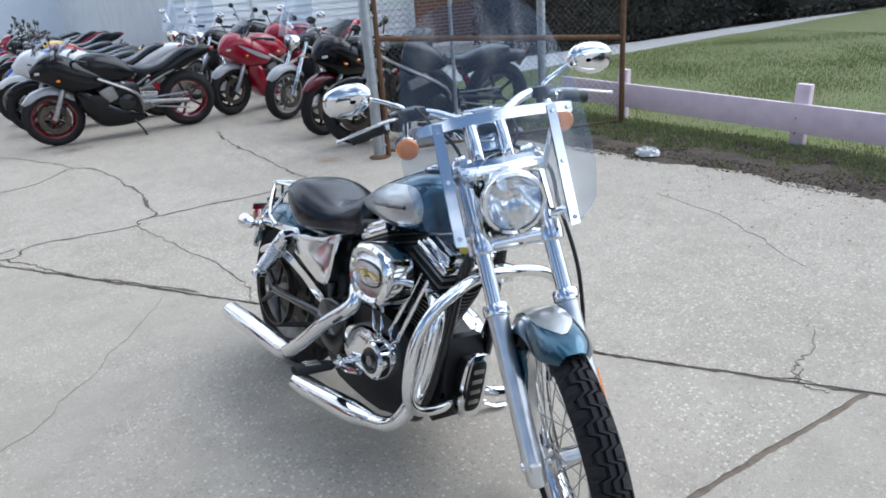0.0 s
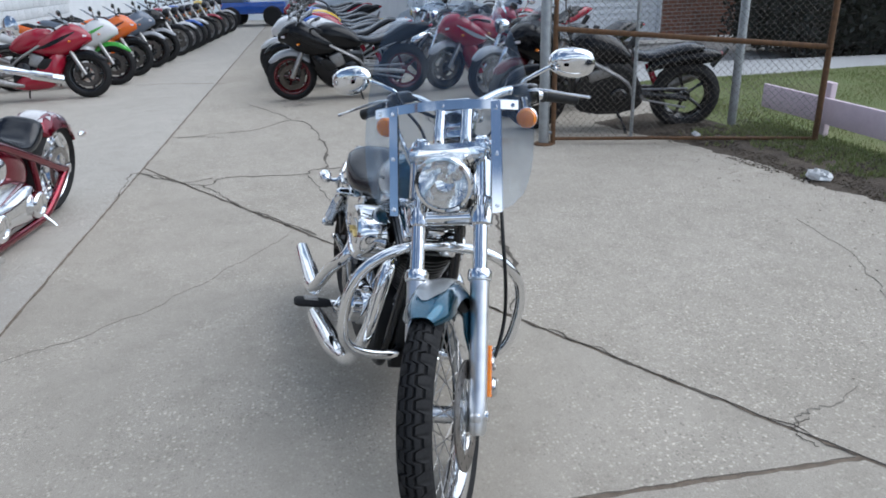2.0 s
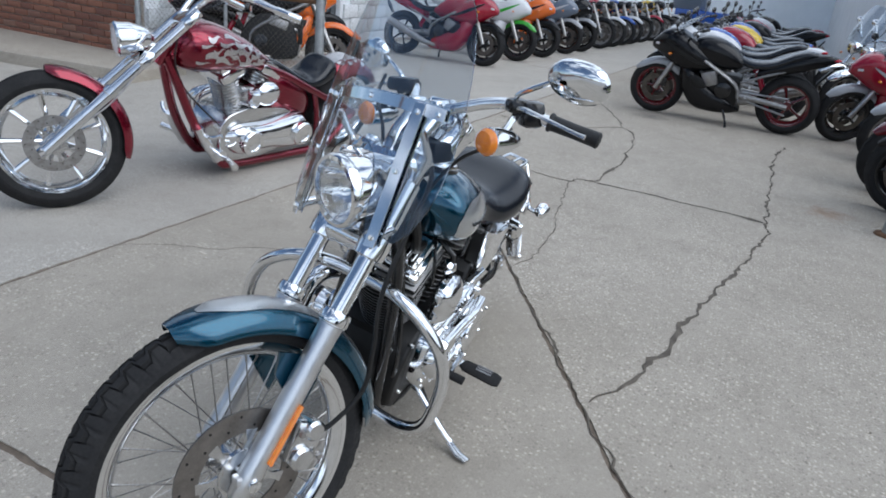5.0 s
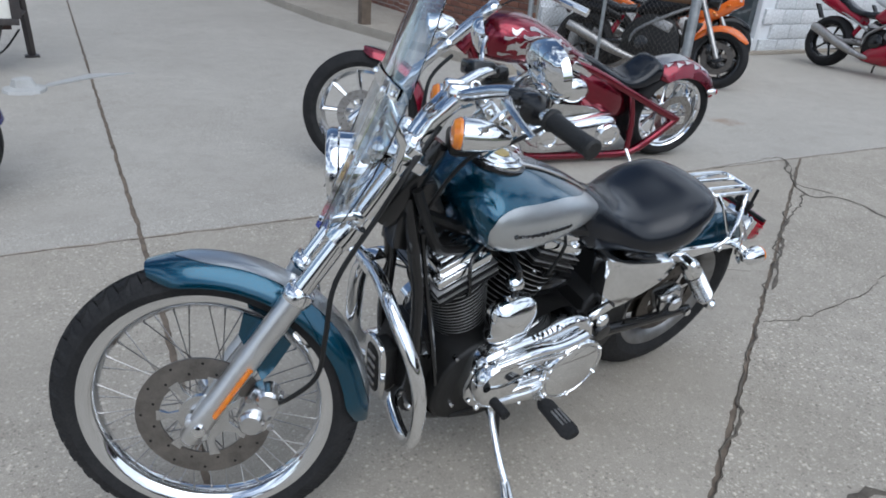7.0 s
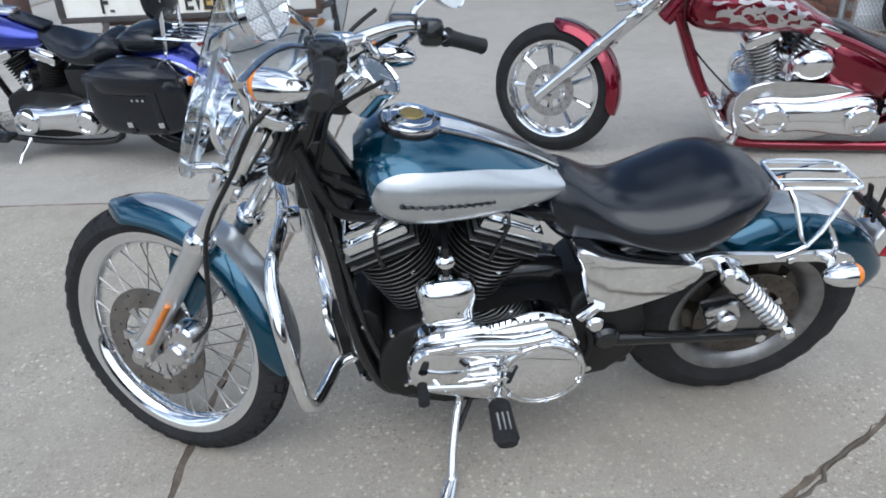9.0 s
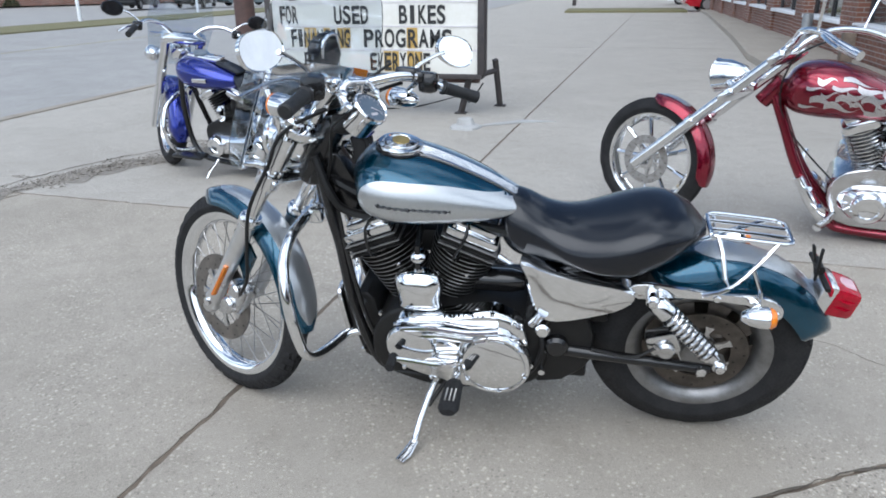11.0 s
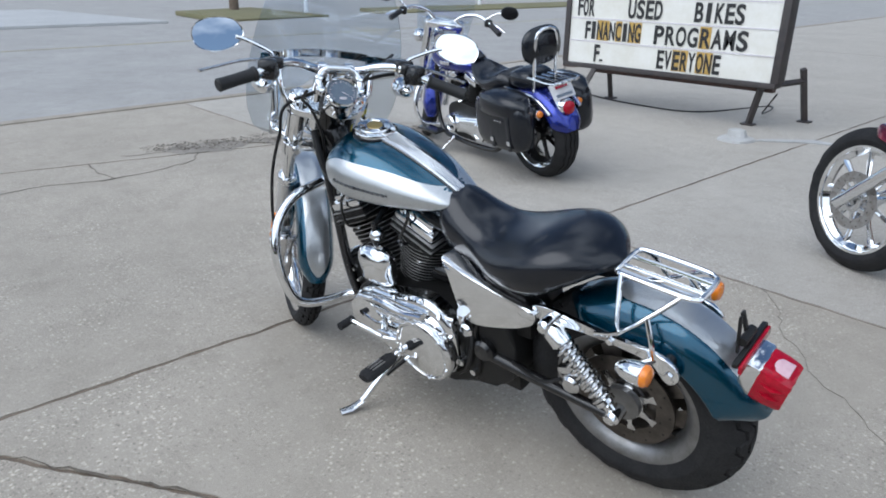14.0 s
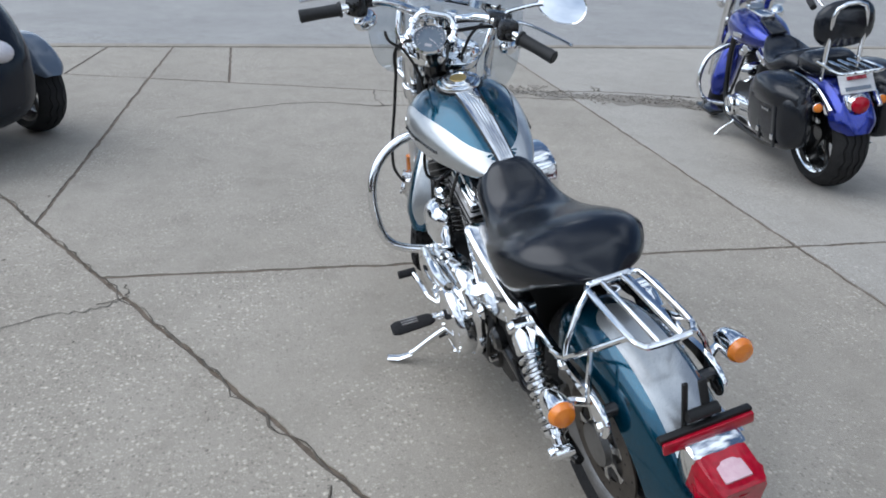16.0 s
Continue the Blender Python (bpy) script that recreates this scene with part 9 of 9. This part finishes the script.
def build_trike():
    e = thing("three_wheeler", Matrix.Translation((3.24, 2.56, 0)) @ Matrix.Rotation(radians(-137), 4, "Z"), "near-black three-wheeled roadster with grey-blue mudguards", "three-wheeler")
    for s in (1, -1):
        cast_wheel(e, "front_wheel", V(0.0, s * 0.62, 0.27), 0.27, 0.17, 0.2, None, 5, DISC_DARK, 4)
        part("front_mudguard", fender_mesh(B(), V(0, s * 0.62, 0.27), 0.32, 20, 150, 0.1, 0.06), P_GREY, e)
        part("wishbone", tube(B(), [(0, s * 0.55, 0.27), (-0.12, s * 0.25, 0.28)], 0.02, 8), BLACK, e)
        part("headlight", ball(B(), (0.46, s * 0.24, 0.58), (0.1, 0.08, 0.06), 14), CLEARLENS, e)
        part("handlebar", tube(B(), [(-0.55, s * 0.08, 1.0), (-0.62, s * 0.25, 1.03), (-0.72, s * 0.38, 1.0)], 0.014, 10, n=4), BLACK, e)
        part("mirror", ball(B(), (-0.35, s * 0.42, 0.95), (0.05, 0.09, 0.05), 12), P_GREY, e)
        part("side_panel", skin([(-1.3, 0.25, 0.5, 0.03), (-0.9, 0.2, 0.62, 0.06), (-0.5, 0.2, 0.7, 0.06), (-0.2, 0.25, 0.6, 0.03)], 16, 16, 3), BLACK_MATT, e, "", Matrix.Translation((0, s * 0.33, 0)))
    part("body", skin([(-1.7, 0.4, 0.75, 0.12), (-1.4, 0.3, 0.8, 0.22), (-0.9, 0.2, 0.78, 0.34), (-0.4, 0.16, 0.95, 0.46), (0.0, 0.14, 0.98, 0.51), (0.3, 0.14, 0.84, 0.48), (0.48, 0.2, 0.62, 0.38), (0.56, 0.28, 0.45, 0.12)], 30, 26, 3), P_NIGHT, e, "near-black body shell", None, 60)
    part("seat", skin([(-1.5, 0.76, 0.84, 0.12), (-1.2, 0.72, 0.86, 0.19), (-0.85, 0.68, 0.79, 0.2), (-0.62, 0.72, 0.82, 0.12)], 16, 18, 3), LEATHER, e)
    part("screen", skin([(-0.5, 0.86, 1.08, 0.2), (-0.35, 0.86, 1.0, 0.22), (-0.18, 0.84, 0.88, 0.16)], 8, 16, 2.2), TINTED, e)
    cast_wheel(e, "rear_wheel", V(-1.7, 0, 0.31), 0.31, 0.22, 0.2, None, 5, DISC_DARK, 4)
    return e


build_trike()


# ---- yard cart ----
ct = thing("yard_cart", pose(-21.3, -0.85, 0, 0, 0, 80), "blue utility cart with black tyres at the yard's end", "cart")
part("cart_bed", box(B(), (0, 0, 0.55), (2.0, 1.1, 0.35), 0.03), P_BLUE, ct, "blue cart bed")
part("cart_cab", box(B(), (-0.7, 0, 1.2), (0.9, 1.05, 1.0), 0.08), P_GREY, ct)
for x in (0.6, -0.7):
    for s in (1, -1):
        part("wheel", lathe(B(), [(0.1, -0.09), (0.28, -0.09), (0.3, -0.05), (0.3, 0.05), (0.28, 0.09), (0.12, 0.09), (0.1, 0.04)], (x, s * 0.55, 0.3), (0, 1, 0), 20), RUBBER, ct)


# ---- across the street ----
def build_car(m, col, label, kind=0):
    """A parked car: 0 hatchback, 1 pick-up or estate with a tall nose."""
    e = thing("car", m, label, "car", "parked cars")
    h = 1.48 if kind == 0 else 1.78
    nose, hood, tail = (0.72, 0.92, 1.05) if kind == 0 else (0.95, 1.12, 1.15)
    L = 4.3 if kind == 0 else 5.0
    prof = [(-L / 2, 0.35), (-L / 2 + 0.02, tail * 0.8), (-L / 2 + 0.15, tail), (-L / 2 + 0.5, h * 0.93), (-L / 2 + 1.0, h), (0.25, h), (0.75, h * 0.9), (1.15, hood), (L / 2 - 0.25, hood * 0.88), (L / 2, nose * 0.7), (L / 2, 0.35), (L / 2 - 0.2, 0.24), (-L / 2 + 0.2, 0.24)]
    loops = [[V(x, y * (1.0 if z < hood else 1.0 - 0.16 * (z - hood) / (h - hood)), z) for x, z in prof] for y in (-0.88, -0.8, 0.8, 0.88)]
    part("body", rings(B(), loops), col, e, "", None, 30)
    for s in (1, -1):
        gl = [(-L / 2 + 0.55, hood + 0.02), (-L / 2 + 0.75, h * 0.91), (0.2, h * 0.94), (0.68, h * 0.88), (0.98, hood + 0.02)]
        y = s * 0.885
        bm = B()
        bm.faces.new([bm.verts.new((x, s * (0.886 - 0.14 * (z - hood) / (h - hood)), z)) for x, z in gl])
        part("side_window", bm, GLAZING, e)
        for x in (-L / 2 + 0.85, L / 2 - 0.9):
            w = part("wheel", lathe(B(), [(0.2, -0.1), (0.31, -0.1), (0.33, -0.06), (0.33, 0.06), (0.31, 0.1), (0.2, 0.1)], (x, s * 0.8, 0.33), (0, 1, 0), 22), RUBBER, e)
            part("hubcap", lathe(B(), [(0.2, 0.1), (0.19, 0.108), (0.05, 0.1), (0.002, 0.112)], (x, s * 0.8, 0.33), (0, s, 0), 18), ALU_DULL, w)
        part("headlight", box(B(), (L / 2 - 0.05, s * 0.66, nose * 0.86), (0.12, 0.3, 0.14), 0.03), CLEARLENS, e)
        part("tail_light", box(B(), (-L / 2 + 0.04, s * 0.72, tail * 0.84), (0.1, 0.2, 0.2), 0.03), REDLENS, e)
    bm = B()
    bm.faces.new([bm.verts.new(p) for p in ((0.77, -0.68, h * 0.885), (1.14, -0.72, hood + 0.02), (1.14, 0.72, hood + 0.02), (0.77, 0.68, h * 0.885))])
    part("windscreen", bm, GLAZING, e)
    part("bumper", box(B(), (L / 2 - 0.02, 0, 0.45), (0.14, 1.6, 0.18), 0.05), col, e)
    return e


C_WHITE, C_GREY, C_BLACK, C_RED, C_SILVER = paint("car_white", (0.7, 0.71, 0.72)), paint("car_grey_teal", (0.09, 0.12, 0.13)), paint("car_black", (0.015, 0.016, 0.018)), paint("car_red", (0.4, 0.01, 0.02)), paint("car_silver", (0.35, 0.36, 0.37))
for x, y, turn, col, lab, kd in [
    (55.5, -24.0, 66, C_SILVER, "silver estate car parked by the brick building", 1), (51.0, -29.0, 62, C_WHITE, "white hatchback parked by the brick building", 0), (36.6, -24.6, 58, C_GREY, "grey-green hatchback parked across the street", 0),
    (33.0, -42.0, 108, C_BLACK, "black pick-up parked across the street", 1), (30.5, -45.5, 108, C_BLACK, "dark estate car parked across the street", 1), (28.0, -48.5, 60, C_GREY, "dark grey hatchback parked across the street", 0),
    (-4.6, -35.2, 5, C_RED, "red estate car nosing out beyond the shop", 1), (-3.9, -46.5, 175, C_WHITE, "white hatchback beyond the shop", 0), (4.0, -85, 100, C_BLACK, "dark car far down the street", 0), (7.5, -98, 90, C_RED, "red car far down the street", 0),
]:
    build_car(pose(x, y, -0.035 if x > 5 else 0.0, 0, 0, turn), col, lab, kd)

far = thing("far_building", Matrix.Translation((53.0, -36, 0)) @ Matrix.Rotation(radians(-22), 4, "Z") @ Matrix.Translation((-37.5, 30, 0)), "long low red brick building across the street", "building")
part("wall", box(B(), (42, -30, 2.4), (9, 70, 4.8), 0.0), FARBRICK, far)
part("roof", box(B(), (42, -30, 4.95), (9.6, 70.6, 0.3), 0.03), BROWNPOLE, far)
for k in range(14):
    w = part("window", box(B(), (37.46, -2 - k * 4.6, 2.0), (0.08, 1.6, 1.7), 0.0), GLAZING, far)
    part("window_frame", box(B(), (37.44, -2 - k * 4.6, 2.9), (0.1, 1.8, 0.12), 0.0), WHITE, w)
white = thing("far_store", Matrix(), "white-walled brick store far down the street", "building")
part("wall", box(B(), (34, -84, 2.2), (16, 10, 4.4), 0.0), WHITE, white)
part("upper_wall", box(B(), (38, -84, 5.2), (24, 10.4, 2.4), 0.0), FARBRICK, white)
part("sign_board", box(B(), (28, -78.7, 5.4), (5, 0.2, 1.6), 0.02), SIGNFACE, white)
low = thing("far_shed", Matrix(), "low white building beyond the far cars", "building")
part("wall", box(B(), (-3, -75, 2.0), (14, 12, 4.0), 0.0), WHITE, low)
part("roof", box(B(), (-3, -75, 4.1), (14.4, 12.4, 0.25), 0.02), DARKFRAME, low)
setting("far_verge", prism(B(), [(18.4, -9.0), (23.4, -9.8), (24.6, -13.4), (19.0, -12.9)], -0.118, 0.03, 0.02, "xy"), DRY_TURF, "small grass island across the street", "grass")
setting("far_verge_long", prism(B(), [(19.3, -16), (22.5, -17), (24, -60), (20.8, -60)], -0.118, 0.02, 0.02, "xy"), DRY_TURF, "grass strip across the street", "grass")
setting("far_pavement", prism(B(), [(18.9, 30), (30, 30), (26, -6.5), (18.6, -7.3)], -0.118, 0.04, 0.02, "xy"), WALK, "pale pavement across the street", "pavement")
setting("lot_far_verge", prism(B(), [(-2.2, -33.4), (3.3, -33.0), (3.4, -36.4), (-2.2, -37)], -0.05, 0.1, 0.03, "xy"), DRY_TURF, "small grass island beyond the lot", "grass")
setting("wooden_pole", lathe(B(), [(0.17, -0.1), (0.16, 4.0), (0.14, 9.0)], (23.2, -11.9, 0), (0, 0, 1), 14), WOODBEAM, "weathered wooden utility pole on a grass island", "pole")
for px, py in ((21.4, -13.7), (22.4, -24.0), (24.5, -36)):
    tagged(part("marker_post", lathe(B(), [(0.07, -0.1), (0.07, 1.25), (0.05, 1.32), (0.01, 1.33)], (px, py, 0), (0, 0, 1), 12), WHITE), "white steel marker post on a verge", "post", "marker posts")
tagged(part("refuse_bin", lathe(B(), [(0.28, 0), (0.33, 0.8), (0.22, 0.95), (0.2, 1.0), (0.02, 1.05)], (33.5, -25.3, -0.03), (0, 0, 1), 16), BLACK), "black refuse bin by the brick building", "bin")
setting("far_pole", lathe(B(), [(0.12, -0.1), (0.1, 8.0)], (3.7, -44.4, 0), (0, 0, 1), 10), DARKFRAME, "dark pole far down the street", "pole")


def build_tree(x, y, h, seed):
    """A bare, fine-twigged tree far off."""
    r = random.Random(seed)
    e = thing("tree", pose(x, y, 0), "bare winter tree with fine twigs far off", "tree", "far trees")
    trunk = B()
    tips = []
    def grow(p, d, ln, rad, lvl):
        q = p + d * ln
        tube(trunk, [p, (p + q) / 2 + V(r.gauss(0, 1), r.gauss(0, 1), 0) * ln * 0.05, q], [rad, rad * 0.8, rad * 0.6], 6 if lvl < 2 else 4)
        if lvl >= 4:
            tips.append(q)
            return
        for _ in range(3 if lvl < 3 else 2):
            nd = (d + V(r.gauss(0, 0.5), r.gauss(0, 0.5), r.gauss(0.15, 0.3))).normalized()
            grow(q, nd, ln * r.uniform(0.6, 0.78), rad * 0.55, lvl + 1)
    grow(V(0, 0, -0.1), V(0, 0, 1), h * 0.3, h * 0.022, 0)
    part("trunk", trunk, WOODBEAM, e)
    vs, fs = [], []
    for q in tips:
        for _ in range(10):
            p = q + V(r.gauss(0, 0.35), r.gauss(0, 0.35), r.gauss(0, 0.3))
            a = V(r.gauss(0, 1), r.gauss(0, 1), r.gauss(0, 1)).normalized() * 0.14
            b = a.orthogonal().normalized() * 0.02
            k = len(vs)
            vs += [p - a, p + b, p + a]
            fs.append((k, k + 1, k + 2))
    me = bpy.data.meshes.new("crown")
    me.from_pydata(vs, [], fs)
    me.materials.append(WOODBEAM)
    o = new("crown", me)
    o.parent = e


for i, (x, y, h) in enumerate([(24, -120, 9), (33, -130, 11), (16, -140, 10), (45, -115, 12), (10, -150, 12)]):
    build_tree(x, y, h, i + 3)


def build_shrub(x, y, r0, seed):
    """A low clipped shrub of many small leaves."""
    r = random.Random(seed)
    e = thing("shrub", pose(x, y, -0.035), "low dark shrub by the brick building", "shrub", "shrubs by the building")
    part("stem", tube(B(), [(0, 0, -0.02), (0.02, 0, r0 * 0.5), (0.0, 0.02, r0)], [0.03, 0.02, 0.01], 6), WOODBEAM, e)
    vs, fs = [], []
    for _ in range(900):
        d = V(r.gauss(0, 1), r.gauss(0, 1), r.gauss(0, 1)).normalized() * r0 * r.uniform(0.55, 1.0) * (1 + 0.25 * noise.noise(V(r.random() * 9, seed, 1)))
        p = V(d.x, d.y, abs(d.z) * 0.9 + r0 * 0.1)
        a = V(r.gauss(0, 1), r.gauss(0, 1), r.gauss(0, 1)).normalized() * 0.07
        b = a.orthogonal().normalized() * 0.045
        k = len(vs)
        vs += [p - a, p + b, p + a, p - b]
        fs.append((k, k + 1, k + 2, k + 3))
    me = bpy.data.meshes.new("leaves")
    me.from_pydata(vs, [], fs)
    me.materials.append(SHRUB)
    o = new("leaves", me)
    o.parent = e
    o["kind"] = "stuff"


SHRUB = varied("shrub_leaves", [(0.03, 0.045, 0.018), (0.05, 0.06, 0.025), (0.09, 0.06, 0.03)], 0.7, 0.0)
for i, (x, y, r0) in enumerate([(52.5 + 0.404 * (y + 36), y, r0) for y, r0 in ((-26, 0.6), (-30, 0.55), (-33.5, 0.65), (-38, 0.6), (-42, 0.7), (-47, 0.6))]):
    build_shrub(x, y, r0, i)
